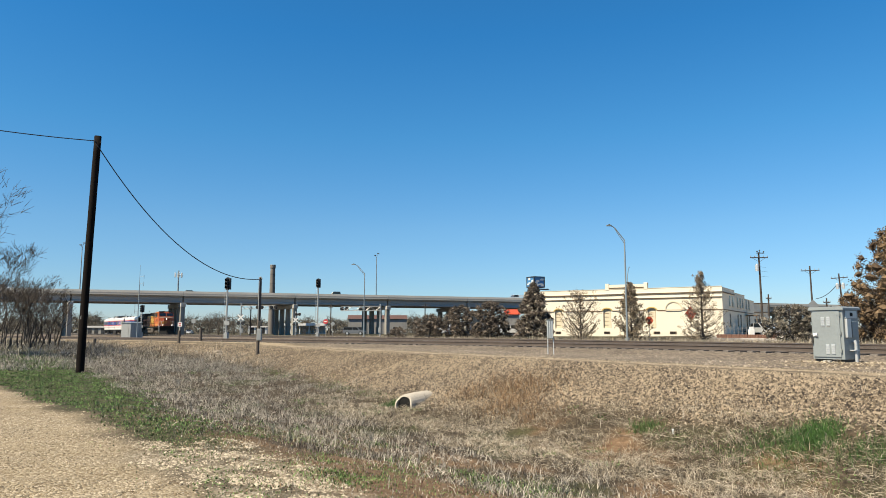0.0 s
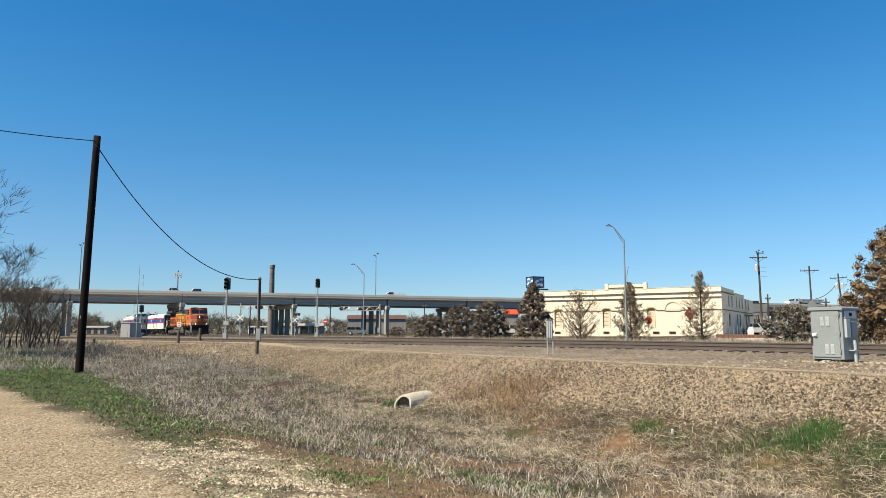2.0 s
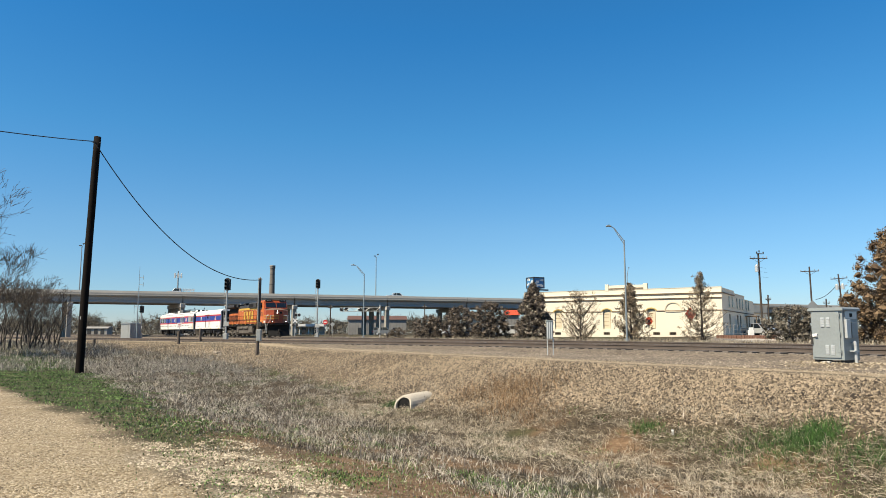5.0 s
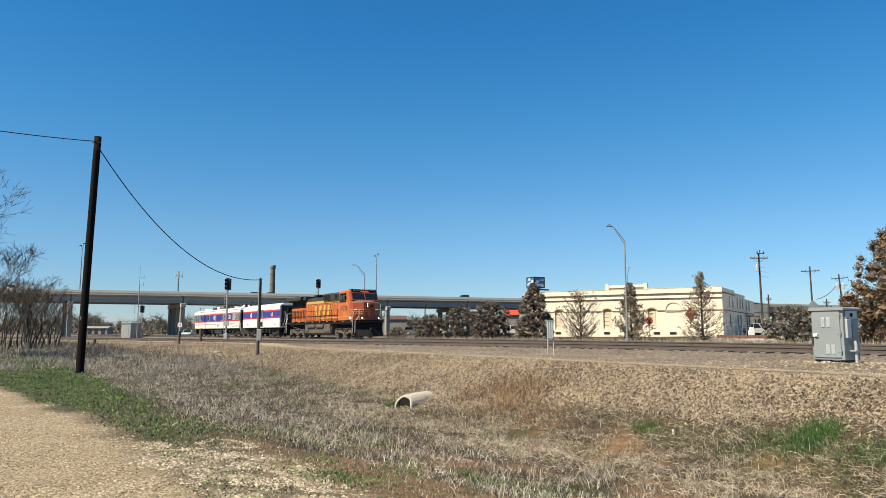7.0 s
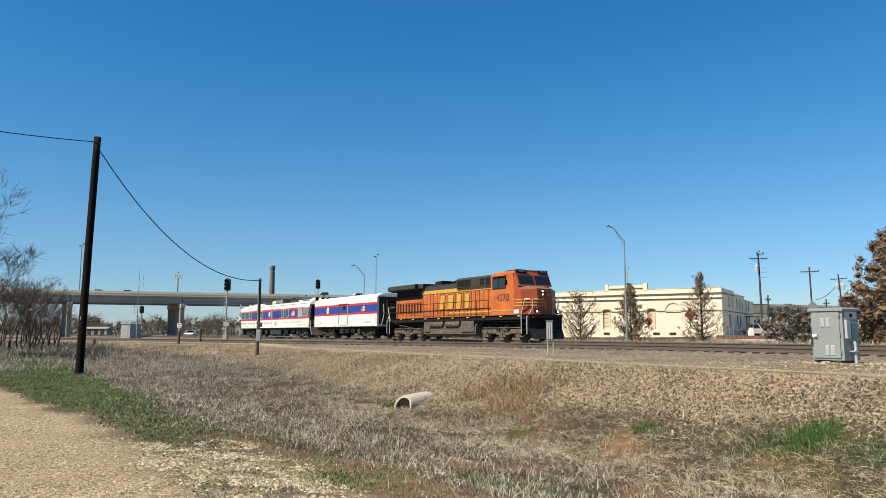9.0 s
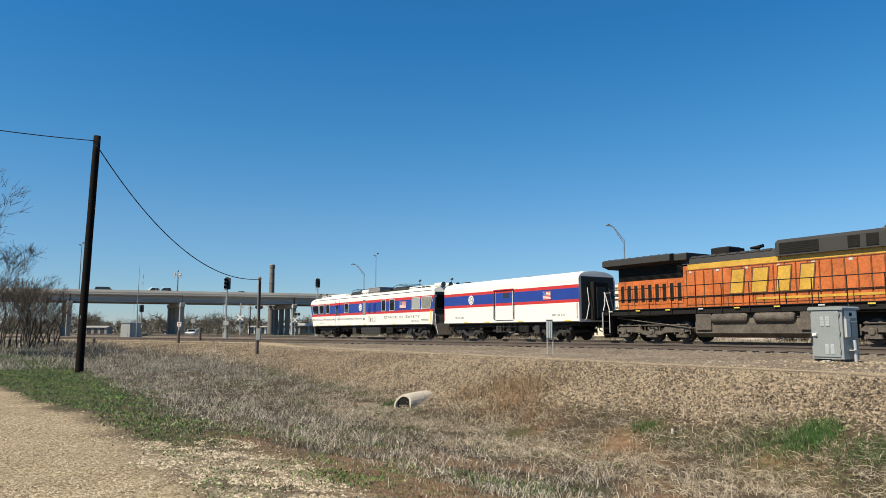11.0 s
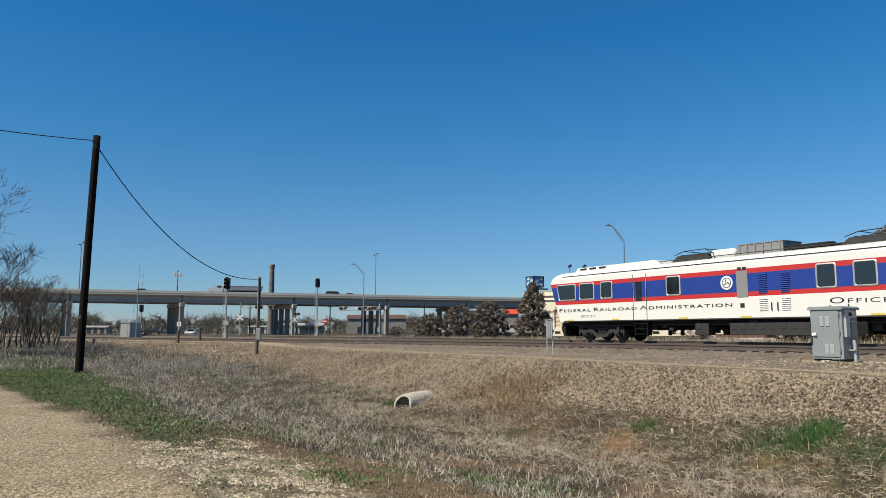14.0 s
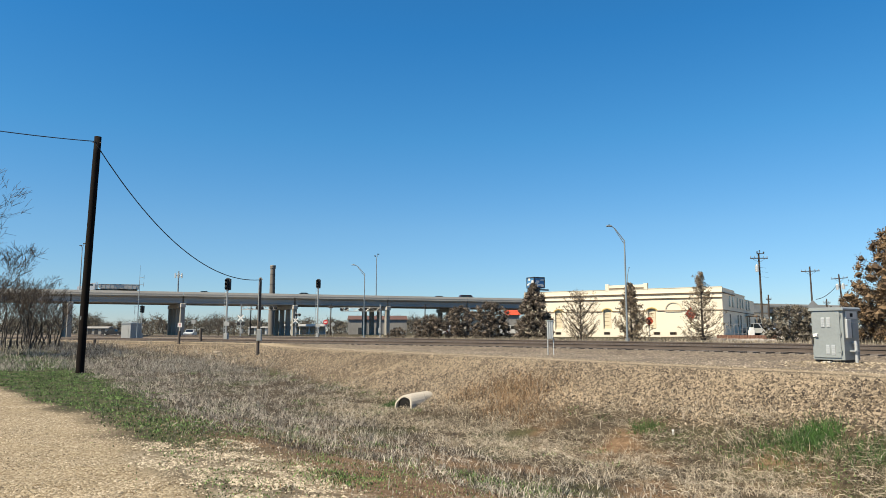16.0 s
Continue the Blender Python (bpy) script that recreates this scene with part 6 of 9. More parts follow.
def control_cabinet():
    """A steel relay cabinet with a locked door, vents and a side conduit."""
    p = ground_at(10.68, 19.40)
    turn = CAB_TURN
    root = thing("control_cabinet", Matrix.Translation(p) @ Matrix.Rotation(radians(turn), 4, "Z"), "galvanised steel control cabinet on pale stones beside the track", "cabinet")
    w, dpt, h = 0.86, 0.75, CAB_TOP - p.z
    bm = bmesh.new()
    box(bm, (0, 0, h / 2 + 0.03), (w, dpt, h - 0.10), bev=0.012)
    part("body", bm, M_CAB, root)
    bm = bmesh.new()
    prism(bm, [(-w / 2 - 0.05, h - 0.07), (w / 2 + 0.05, h - 0.07), (w / 2 + 0.05, h - 0.02), (w / 2, h + 0.02), (-w / 2, h + 0.02), (-w / 2 - 0.05, h - 0.02)], -dpt / 2 - 0.06, dpt / 2 + 0.06)
    part("roof_cap", bm, M_CAB, root)
    bm = bmesh.new()
    box(bm, (-0.02, -dpt / 2 - 0.015, h / 2 + 0.03), (w - 0.12, 0.03, h - 0.22), bev=0.012)
    door = part("door", bm, M_CAB, root)
    for x0, z in ((-0.02, h * 0.74), (0.08, h * 0.24)):
        for o in (-0.075, 0.075):
            bm = bmesh.new()
            box(bm, (x0 + o, -dpt / 2 - 0.035, z), (0.10, 0.02, 0.26), bev=0.005)
            for k in range(5):
                box(bm, (x0 + o, -dpt / 2 - 0.047, z - 0.09 + k * 0.045), (0.08, 0.012, 0.014))
            part("vent", bm, M_CABLIGHT, door)
    bm = bmesh.new()
    rod(bm, (-0.31, -dpt / 2 - 0.05, h * 0.50), (-0.24, -dpt / 2 - 0.05, h * 0.50), 0.05, seg=14)
    box(bm, (-0.33, -dpt / 2 - 0.05, h * 0.50), (0.10, 0.03, 0.09), bev=0.012)
    part("door_handle", bm, M_WHITE, door, "bright round handle plate")
    bm = bmesh.new()
    box(bm, (-0.40, -dpt / 2 - 0.045, h * 0.42), (0.05, 0.035, 0.24), bev=0.008)
    part("padlock_hasp", bm, M_GREY, door)
    for z in (0.18, 0.5, 0.84):
        bm = bmesh.new()
        rod(bm, (w / 2 - 0.07, -dpt / 2 - 0.035, h * z), (w / 2 - 0.07, -dpt / 2 - 0.035, h * z + 0.09), 0.018)
        box(bm, (w / 2 - 0.11, -dpt / 2 - 0.033, h * z + 0.045), (0.09, 0.012, 0.045))
        part("hinge", bm, M_CAB, door)
    bm = bmesh.new()
    box(bm, (w / 2 + 0.035, -0.2, h * 0.62), (0.07, 0.2, 0.5), bev=0.015)
    part("side_panel_box", bm, M_CABLIGHT, root)
    bm = bmesh.new()
    box(bm, (w / 2 + 0.03, 0.1, h * 0.60), (0.06, 0.26, 0.42), bev=0.012)
    part("meter_panel", bm, M_CAB, root)
    bm = bmesh.new()
    box(bm, (w / 2 + 0.012, 0.0, h * 0.87), (0.024, 0.55, 0.2), bev=0.006)
    v = part("side_vent", bm, M_CABLIGHT, root)
    bm = bmesh.new()
    box(bm, (w / 2 + 0.028, 0.0, h * 0.87), (0.012, 0.12, 0.10))
    part("vent_hole", bm, M_BLACK, v)
    bm = bmesh.new()
    pipe(bm, [(w / 2 + 0.02, 0.02, h * 0.36), (w / 2 + 0.09, 0.0, h * 0.38), (w / 2 + 0.1, 0.0, h * 0.32), (w / 2 + 0.1, 0.0, -0.1)], 0.04, seg=12)
    box(bm, (w / 2 + 0.07, 0.0, h * 0.22), (0.14, 0.22, 0.03))
    part("conduit", bm, M_CABLIGHT, root)
    bm = bmesh.new()
    rod(bm, (-0.1, 0.05, h), (-0.1, 0.05, h + 0.06), 0.03)
    rod(bm, (0.38, 0.1, h), (0.38, 0.1, h + 0.09), 0.02)
    part("roof_stub", bm, M_GREY, root)
    bm = bmesh.new()
    for x in (-0.35, 0.35):
        box(bm, (x, 0, 0.02), (0.12, dpt - 0.1, 0.14))
    part("skid", bm, M_GREY, root)
    bm = bmesh.new()
    box(bm, (-0.02, -dpt / 2 - 0.06, 0.01), (0.2, 0.1, 0.08), bev=0.01)
    part("concrete_block", bm, M_CONC, root)


CAB_TOP, CAB_TURN = 2.26, -57.8
control_cabinet()

hut_p = ground_at(-46.55, 106.00)
hut = thing("signal_hut", Matrix.Translation(hut_p) @ Matrix.Rotation(radians(-20), 4, "Z"), "small grey metal signalling hut beside the crossing", "hut")
bm = bmesh.new()
box(bm, (0, 0, 1.1), (1.75, 2.2, 2.3), bev=0.03)
part("body", bm, M_METER, hut)
bm = bmesh.new()
prism(bm, [(-0.95, 2.22), (0.95, 2.22), (0.95, 2.30), (0, 2.42), (-0.95, 2.30)], -1.2, 1.2)
part("roof", bm, M_CAB, hut)
bm = bmesh.new()
box(bm, (0.1, -1.11, 1.1), (0.8, 0.03, 1.9), bev=0.01)
part("door", bm, M_METER, hut)
for k_ in range(4):
    bm = bmesh.new()
    box(bm, (0.885, -0.8 + k_ * 0.5, 1.2), (0.03, 0.04, 2.0))
    part("rib", bm, M_METER, hut)

sign_p = ground_at(4.33, 28.90)
jb = thing("junction_box", Matrix.Translation(sign_p) @ Matrix.Rotation(radians(-10), 4, "Z"), "ribbed grey metal junction box on two posts", "junction box")
bm = bmesh.new()
box(bm, (0, 0, 1.0), (0.26, 0.16, 0.74), bev=0.02)
part("case", bm, M_CAB, jb)
for x_ in (-0.085, 0.0, 0.085):
    bm = bmesh.new()
    box(bm, (x_, -0.085, 1.0), (0.045, 0.03, 0.68), bev=0.008)
    part("rib", bm, M_CABLIGHT, jb)
bm = bmesh.new()
box(bm, (0, 0, 1.385), (0.31, 0.21, 0.03), bev=0.008)
part("cap", bm, M_CAB, jb)
for x_ in (-0.1, 0.13):
    bm = bmesh.new()
    rod(bm, (x_, 0.02, -0.1), (x_, 0.02, 0.66), 0.022)
    part("leg", bm, M_CABLIGHT, jb)

# ---- small posts and signs ----
M_SIGNRED = mat("red_sign_sheeting", (0.55, 0.03, 0.03), 0.5, 0.0, 0.08)
M_SIGNORANGE = mat("orange_red_sign_sheeting", (0.59, 0.082, 0.0287), 0.5, 0.0, 0.08)


def stub_post(m, h, r=0.1):
    root = thing("wooden_post", m, "short weathered wooden marker post beside the track", "post", "short marker posts")
    part("post", wobble_pole(h, r, r * 0.95, 9), M_POSTWOOD, root)


for u_, v_, h_ in ((-20.80, 56.00, 1.0), (-19.45, 57.00, 1.05), (-28.42, 58.00, 0.45)):
    q_ = ground_at(u_, v_)
    stub_post(Matrix.Translation(q_), h_, 0.115)


def road_sign(m, h, shape, size, face, label, back=False, mark=None):
    root = thing("road_sign", m, label, "road sign", "road signs")
    bm = bmesh.new()
    rod(bm, (0, 0.03, -0.1), (0, 0.03, h), 0.03, seg=8)
    part("post", bm, M_SIGSILVER, root)
    n, off = {"octagon": (8, 22.5), "diamond": (4, 90), "square": (4, 45), "round": (24, 0)}[shape]
    bm = bmesh.new()
    prism(bm, [(size / 2 * math.cos(radians(off) + 2 * math.pi * k / n), h + size / 2 * math.sin(radians(off) + 2 * math.pi * k / n)) for k in range(n)], -0.012, 0.0)
    pl = part("plate", bm, face, root)
    if mark:
        bm = bmesh.new()
        for box_c, box_s, ang in mark:
            box(bm, (box_c[0], -0.018, h + box_c[1]), (box_s[0], 0.006, box_s[1]), rot=Matrix.Rotation(radians(ang), 4, "Y"))
        part("marking", bm, M_INK if face is M_SIGNORANGE else (M_SIGNRED if face is M_WHITE else M_WHITE), pl)
    return root


road_sign(Matrix.Translation(ground_at(-22.44, 135.00)), 3.84 - 1.05, "octagon", 0.95, M_SIGNRED, "red octagonal stop sign on a white post", mark=[((0, 0), (0.6, 0.2), 0)])
road_sign(Matrix.Translation(ground_at(-21.83, 140.00)), 3.37 - 1.05, "diamond", 0.95, M_METER, "bare grey back of a diamond road sign")
road_sign(Matrix.Translation(ground_at(-40.86, 110.00)), 3.08 - 1.0, "square", 0.95, M_WHITE, "small white road sign with a red mark", mark=[((0, 0.14), (0.36, 0.12), 0), ((0, -0.14), (0.36, 0.10), 0)])
road_sign(Matrix.Translation(ground_at(-52.86, 150.00)), 4.21 - 1.0, "square", 1.2, M_METER, "grey back of a square road sign")
road_sign(Matrix.Translation(ground_at(20.87, 40.00)), 3.25 - 0.85, "diamond", 0.66, M_METER, "bare metal back of a diamond sign above the cabinet")
road_sign(Matrix.Translation(ground_at(26.48, 76.00)) @ Matrix.Rotation(radians(25), 4, "Z"), 3.59 - 1.0, "diamond", 1.6, M_SIGNORANGE, "orange-red diamond road sign behind bare branches", mark=[((0, 0), (0.5, 0.08), 45)])
road_sign(Matrix.Translation(ground_at(20.27, 70.00)), 2.87 - 1.0, "round", 0.75, M_SIGNORANGE, "round orange-red sign with a dark cross", mark=[((0, 0), (0.6, 0.09), 45), ((0, 0), (0.6, 0.09), -45)])


# ---- timber power poles ----
def power_pole(m, h, arm, label, transformer=None, double=False, lean=0.0, turn=0.0, crown=False):
    root = thing("power_pole", m @ Matrix.Rotation(radians(lean), 4, "Y"), label, "utility pole", "utility poles")
    part("pole", wobble_pole(h, 0.16, 0.11, 11), M_POSTDARK, root)
    for k in range(2 if double else 1):
        z = h - 0.75 * (1 + k * 0.0) - k * 0.9
        bm = bmesh.new()
        box(bm, (0, -0.13, z), (arm, 0.11, 0.13), rot=turn)
        a = part("crossarm", bm, M_POSTDARK, root)
        for u in (-0.47, -0.25, 0.25, 0.47):
            bm = bmesh.new()
            x, y = u * arm * math.cos(radians(turn)), u * arm * math.sin(radians(turn)) - 0.13
            rod(bm, (x, y, z + 0.05), (x, y, z + 0.16), 0.02)
            rod(bm, (x, y, z + 0.14), (x, y, z + 0.28), 0.07, 0.05, seg=10)
            part("insulator", bm, M_GREY2, a)
        bm = bmesh.new()
        for sg in (-1, 1):
            rod(bm, (0, -0.13, z - 0.6), (sg * 0.35 * arm * math.cos(radians(turn)), -0.13, z - 0.05), 0.02)
        part("brace", bm, M_POSTDARK, a)
    if crown:
        bm = bmesh.new()
        box(bm, (0.25, -0.1, h - 0.12), (1.1, 0.1, 0.1), rot=turn)
        c = part("top_bracket", bm, M_POSTDARK, root)
        for x, z in ((-0.2, 0.05), (0.15, 0.2), (0.7, 0.0)):
            bm = bmesh.new()
            rod(bm, (x, -0.1, h - 0.1), (x, -0.1, h + z), 0.03)
            rod(bm, (x, -0.1, h + z), (x, -0.1, h + z + 0.16), 0.11, 0.07, seg=10)
            part("insulator", bm, M_GREY, c)
        for k, (x, z) in enumerate(((0.35, 2.0), (0.5, 2.6), (0.6, 3.3))):
            bm = bmesh.new()
            pipe(bm, [(0.1, -0.1, h - z), (x, -0.15, h - z - 0.06), (x + 0.55, -0.15, h - z - 0.14)], 0.012)
            part("service_wire", bm, M_CABLE, root)
    if transformer:
        for x in transformer:
            bm = bmesh.new()
            rod(bm, (x, -0.1, h - 2.6), (x, -0.1, h - 1.75), 0.24, seg=16)
            rod(bm, (x, -0.1, h - 1.75), (x, -0.1, h - 1.62), 0.2, 0.12, seg=16)
            box(bm, (x * 0.5, 0, h - 2.1), (abs(x) * 0.6, 0.08, 0.3))
            part("transformer", bm, M_CABLIGHT, root)
    return root


M_POSTDARK = mat("brown_pole_wood", (0.055, 0.042, 0.033), 0.95, 0.0, 0.3, 2.0, 20.0)
pp1 = ground_at(43.67, 97.00)
power_pole(Matrix.Translation(pp1), 12.54 - pp1.z, 2.6, "brown wooden power pole with crossarms beside the warehouse", transformer=(-0.35,), lean=-1.0, turn=8, crown=True)
pp2 = ground_at(58.45, 112.00)
power_pole(Matrix.Translation(pp2), 12.05 - pp2.z, 2.7, "brown wooden power pole with one crossarm", lean=-1.2, turn=-15)
pp3 = ground_at(66.83, 118.00)
power_pole(Matrix.Translation(pp3), 11.38 - pp3.z, 2.5, "leaning wooden power pole with two pale transformers", transformer=(-0.5, 0.5), lean=-4.0, turn=-20)
pp4 = ground_at(55.08, 120.00)
power_pole(Matrix.Translation(pp4), 7.98 - pp4.z, 0.9, "plain thin wooden pole behind the warehouse")
pp5 = ground_at(67.62, 125.00)
power_pole(Matrix.Translation(pp5), 7.55 - pp5.z, 1.2, "plain thin wooden pole beyond the trees")
pp6 = ground_at(-25.46, 160.00)
power_pole(Matrix.Translation(pp6), 7.94 - pp6.z, 1.0, "thin dark wooden pole under the overpass")
pp7 = ground_at(-44.89, 165.00)
power_pole(Matrix.Translation(pp7), 7.75 - pp7.z, 1.0, "thin dark wooden pole under the overpass")
pp8 = ground_at(-4.33, 165.00)
power_pole(Matrix.Translation(pp8), 8.27 - pp8.z, 1.0, "thin dark wooden pole under the overpass")
cable("overhead_cable", pp3 + Vector((-1.0, 0, 9.58 - pp3.z)), Vector((62.14, 118.00, 7.12)), 0.5, "black cable sloping down from a leaning pole", r=0.05)


# ---- warehouse ----
M_CREAM = mat("cream_stucco", (0.76, 0.685, 0.54), 0.92, 0.0, 0.06, 0.35, 6.0, 0.15, 20.0)
M_CREAM2 = mat("cream_brick_panel", (0.65, 0.56, 0.40), 0.92, 0.0, 0.1, 0.8, 12.0, 0.25, 20.0)
M_BROWN = mat("brown_trim_paint", (0.17, 0.105, 0.055), 0.8, 0.0, 0.2, 1.0, 9.0)
M_SHADOWGLASS = glass_mat("dusty_dark_glass", (0.03, 0.03, 0.032), 0.15)


def build_warehouse():
    c = ground_at(35.45, 90.0)
    # local x runs along the front away from the near corner, local y points to the back
    front = Vector((-0.857, 0.515, 0))
    back = Vector((0.515, 0.857, 0))
    m = Matrix(((front.x, back.x, 0, c.x), (front.y, back.y, 0, c.y), (0, 0, 1, c.z), (0, 0, 0, 1)))
    root = thing("warehouse", m, "cream stucco warehouse with brown cornices, arched windows and raised centre parapet", "building")
    L, H, D = 27.5, 7.42 - c.z, 28.0

    def p(name, bm, mt, parent=None, label=""):
        return part(name, bm, mt, parent or root, label)

    # front wall with real openings for arched windows
    bm = bmesh.new()
    cuts = []
    for wx in WIN_X:
        cuts.append((wx - 0.55, wx + 0.55))
    x = 0.0
    for a, b in cuts + [(L, L)]:
        box(bm, ((x + a) / 2, 0.2, H / 2 - 0.25), (a - x, 0.4, H + 0.5))
        if b > a:
            box(bm, ((a + b) / 2, 0.2, 0.3), (b - a, 0.4, 1.6))
            box(bm, ((a + b) / 2, 0.2, (3.7 + H) / 2), (b - a, 0.4, H - 3.7))
        x = b
    p("front_wall", bm, M_CREAM)
    bm = bmesh.new()
    box(bm, (0.2, D / 6 + 0.4, H / 2 - 0.3), (0.4, D / 3, H + 0.5))
    p("side_wall", bm, M_CREAM)
    for k, (y0, y1, hh) in enumerate(((D / 3, D * 0.66, H - 0.45), (D * 0.66, D, H - 0.95))):
        bm = bmesh.new()
        box(bm, (0.2, (y0 + y1) / 2 + 0.4, hh / 2 - 0.2), (0.4, y1 - y0, hh + 0.4))
        p("side_wall", bm, M_CREAM)
        bm = bmesh.new()
        box(bm, (0.2, (y0 + y1) / 2 + 0.4, hh + 0.04), (0.5, y1 - y0, 0.08))
        p("coping", bm, M_CREAM2)
    bm = bmesh.new()
    box(bm, (L - 0.2, D / 2, H / 2 - 0.3), (0.4, D - 0.8, H))
    box(bm, (L / 2, D - 0.2, H / 2 - 0.6), (L - 0.8, 0.4, H - 1.2))
    p("back_wall", bm, M_CREAM)
    bm = bmesh.new()
    box(bm, (L / 2, D / 2, H - 1.1), (L - 0.8, D - 0.8, 0.25))
    p("roof", bm, M_GREY2)
    # raised parapet with end piers
    bm = bmesh.new()
    x0, x1 = PARAPET
    box(bm, ((x0 + x1) / 2, 0.2, H + 0.32), (x1 - x0 - 0.8, 0.36, 0.64))
    box(bm, (x0 + 0.25, 0.2, H + 0.36), (0.5, 0.5, 0.9), bev=0.03)
    box(bm, (x1 - 0.25, 0.2, H + 0.36), (0.5, 0.5, 0.9), bev=0.03)
    p("raised_parapet", bm, M_CREAM)
    bm = bmesh.new()
    box(bm, ((x0 + x1) / 2, -0.03, H + 0.2), (x1 - x0 - 1.0, 0.1, 0.1))
    p("parapet_moulding", bm, M_BROWN)
    for z, t, dd in ((H - 0.72, 0.12, 0.14), (H - 1.35, 0.10, 0.12)):
        bm = bmesh.new()
        box(bm, (L / 2 - 0.03, -dd / 2, z), (L, dd, t), bev=0.01)
        box(bm, (-dd / 2, D / 6, z), (dd, D / 3, t), bev=0.01) if z > H - 1 else None
        p("cornice", bm, M_BROWN)
        bm = bmesh.new()
        box(bm, (L / 2 - 0.03, -dd / 2 - 0.02, z + t * 0.9), (L, dd + 0.06, t * 0.8), bev=0.01)
        p("cornice_ledge", bm, M_CREAM)
    bm = bmesh.new()
    edges = [0.0] + [e for wx in WIN_X for e in (wx - 0.75, wx + 0.75)] + [L]
    for a, b in zip(edges[::2], edges[1::2]):
        box(bm, ((a + b) / 2, -0.04, 3.42), (b - a, 0.08, 0.1))
    box(bm, (-0.04, D / 2 + 0.2, 3.42), (0.08, D - 0.5, 0.1))
    p("belt_course", bm, M_BROWN)
    bm = bmesh.new()
    box(bm, (L / 2, 0.2, H + 0.03), (L, 0.48, 0.06))
    p("coping", bm, M_CREAM2)
    for wx in WIN_X:
        bm = bmesh.new()
        box(bm, (wx, 0.28, 2.4), (1.1, 0.1, 2.65))
        w = p("window_infill", bm, M_CREAM2, label="bricked-in arched window")
        bm = bmesh.new()
        for z in (1.5, 2.05, 2.6, 3.1):
            box(bm, (wx + 0.2, 0.22, z), (0.75, 0.04, 0.05))
        box(bm, (wx - 0.5, 0.2, 2.3), (0.08, 0.08, 2.3))
        p("window_bar", bm, M_BROWN, w)
        bm = bmesh.new()
        pts = [(wx + 0.62 * math.cos(a), 3.42 + 0.34 * math.sin(a)) for a in np.linspace(0, math.pi, 11)]
        pts += [(wx - 0.78, 3.42)] + [(wx + 0.78 * math.cos(a), 3.42 + 0.48 * math.sin(a)) for a in np.linspace(math.pi, 0, 11)]
        pts = pts[:11] + pts[12:]
        prism(bm, pts, -0.07, 0.02)
        p("arch_trim", bm, M_HATCH2, w)
    for ax in ARCH_X:
        bm = bmesh.new()
        r0, r1 = 1.0, 1.14
        for k in range(12):
            a0, a1 = math.pi * k / 12, math.pi * (k + 1) / 12
            prism(bm, [(ax + r0 * math.cos(a0), 3.45 + r0 * math.sin(a0)), (ax + r1 * math.cos(a0), 3.45 + r1 * math.sin(a0)), (ax + r1 * math.cos(a1), 3.45 + r1 * math.sin(a1)), (ax + r0 * math.cos(a1), 3.45 + r0 * math.sin(a1))], -0.09, 0.01)
        p("blind_arch", bm, M_CREAM2)
        bm = bmesh.new()
        prism(bm, [(ax - 1.0, 3.3), (ax + 1.0, 3.3), (ax + 1.0, 3.4), (ax - 1.0, 3.4)], -0.12, 0.0)
        p("arch_sill", bm, M_CREAM2)
    for vx in VENT_X:
        bm = bmesh.new()
        box(bm, (vx, -0.005, 0.45), (0.85, 0.06, 0.34))
        v = p("foundation_vent", bm, M_BLACK)
        bm = bmesh.new()
        for o in (-0.28, 0.0, 0.28):
            box(bm, (vx + o, -0.045, 0.45), (0.04, 0.03, 0.34))
        part("vent_bar", bm, M_BROWN, v)
    # side windows
    for y in (5.5, 8.0, 12.0, 14.5, 17.0, 20.5, 23.0):
        for z0, z1 in ((1.4, 3.0), (4.0, 5.4)):
            if z0 < 2 and y in (8.0, 17.0):
                continue
            bm = bmesh.new()
            box(bm, (-0.02, y, (z0 + z1) / 2), (0.06, 0.85, z1 - z0))
            w = p("window", bm, M_SHADOWGLASS)
            bm = bmesh.new()
            box(bm, (-0.06, y, z0 - 0.06), (0.16, 1.0, 0.1))
            part("sill", bm, M_CREAM2, w)
            bm = bmesh.new()
            box(bm, (-0.06, y, (z0 + z1) / 2), (0.04, 0.06, z1 - z0))
            part("mullion", bm, M_CREAM2, w)
    bm = bmesh.new()
    box(bm, (-0.9, 20.0, 3.0), (1.6, 3.0, 0.14))
    for y in (18.7, 21.3):
        rod(bm, (-1.6, y, 0), (-1.6, y, 3.0), 0.06)
    p("side_canopy", bm, M_BROWN)
    bm = bmesh.new()
    box(bm, (3.0, 6, H - 0.75), (1.6, 1.6, 0.5))
    p("roof_unit", bm, M_GREY2)
    return m


M_HATCH2 = mat("ochre_arch_trim", (0.50, 0.36, 0.12), 0.85, 0.0, 0.15)
WIN_X = [8.96, 15.05, 22.16]
ARCH_X = [6.09, 12.23]
VENT_X = [6.24, 8.36, 15.13, 22.25]
PARAPET = (9.41, 15.21)
build_warehouse()

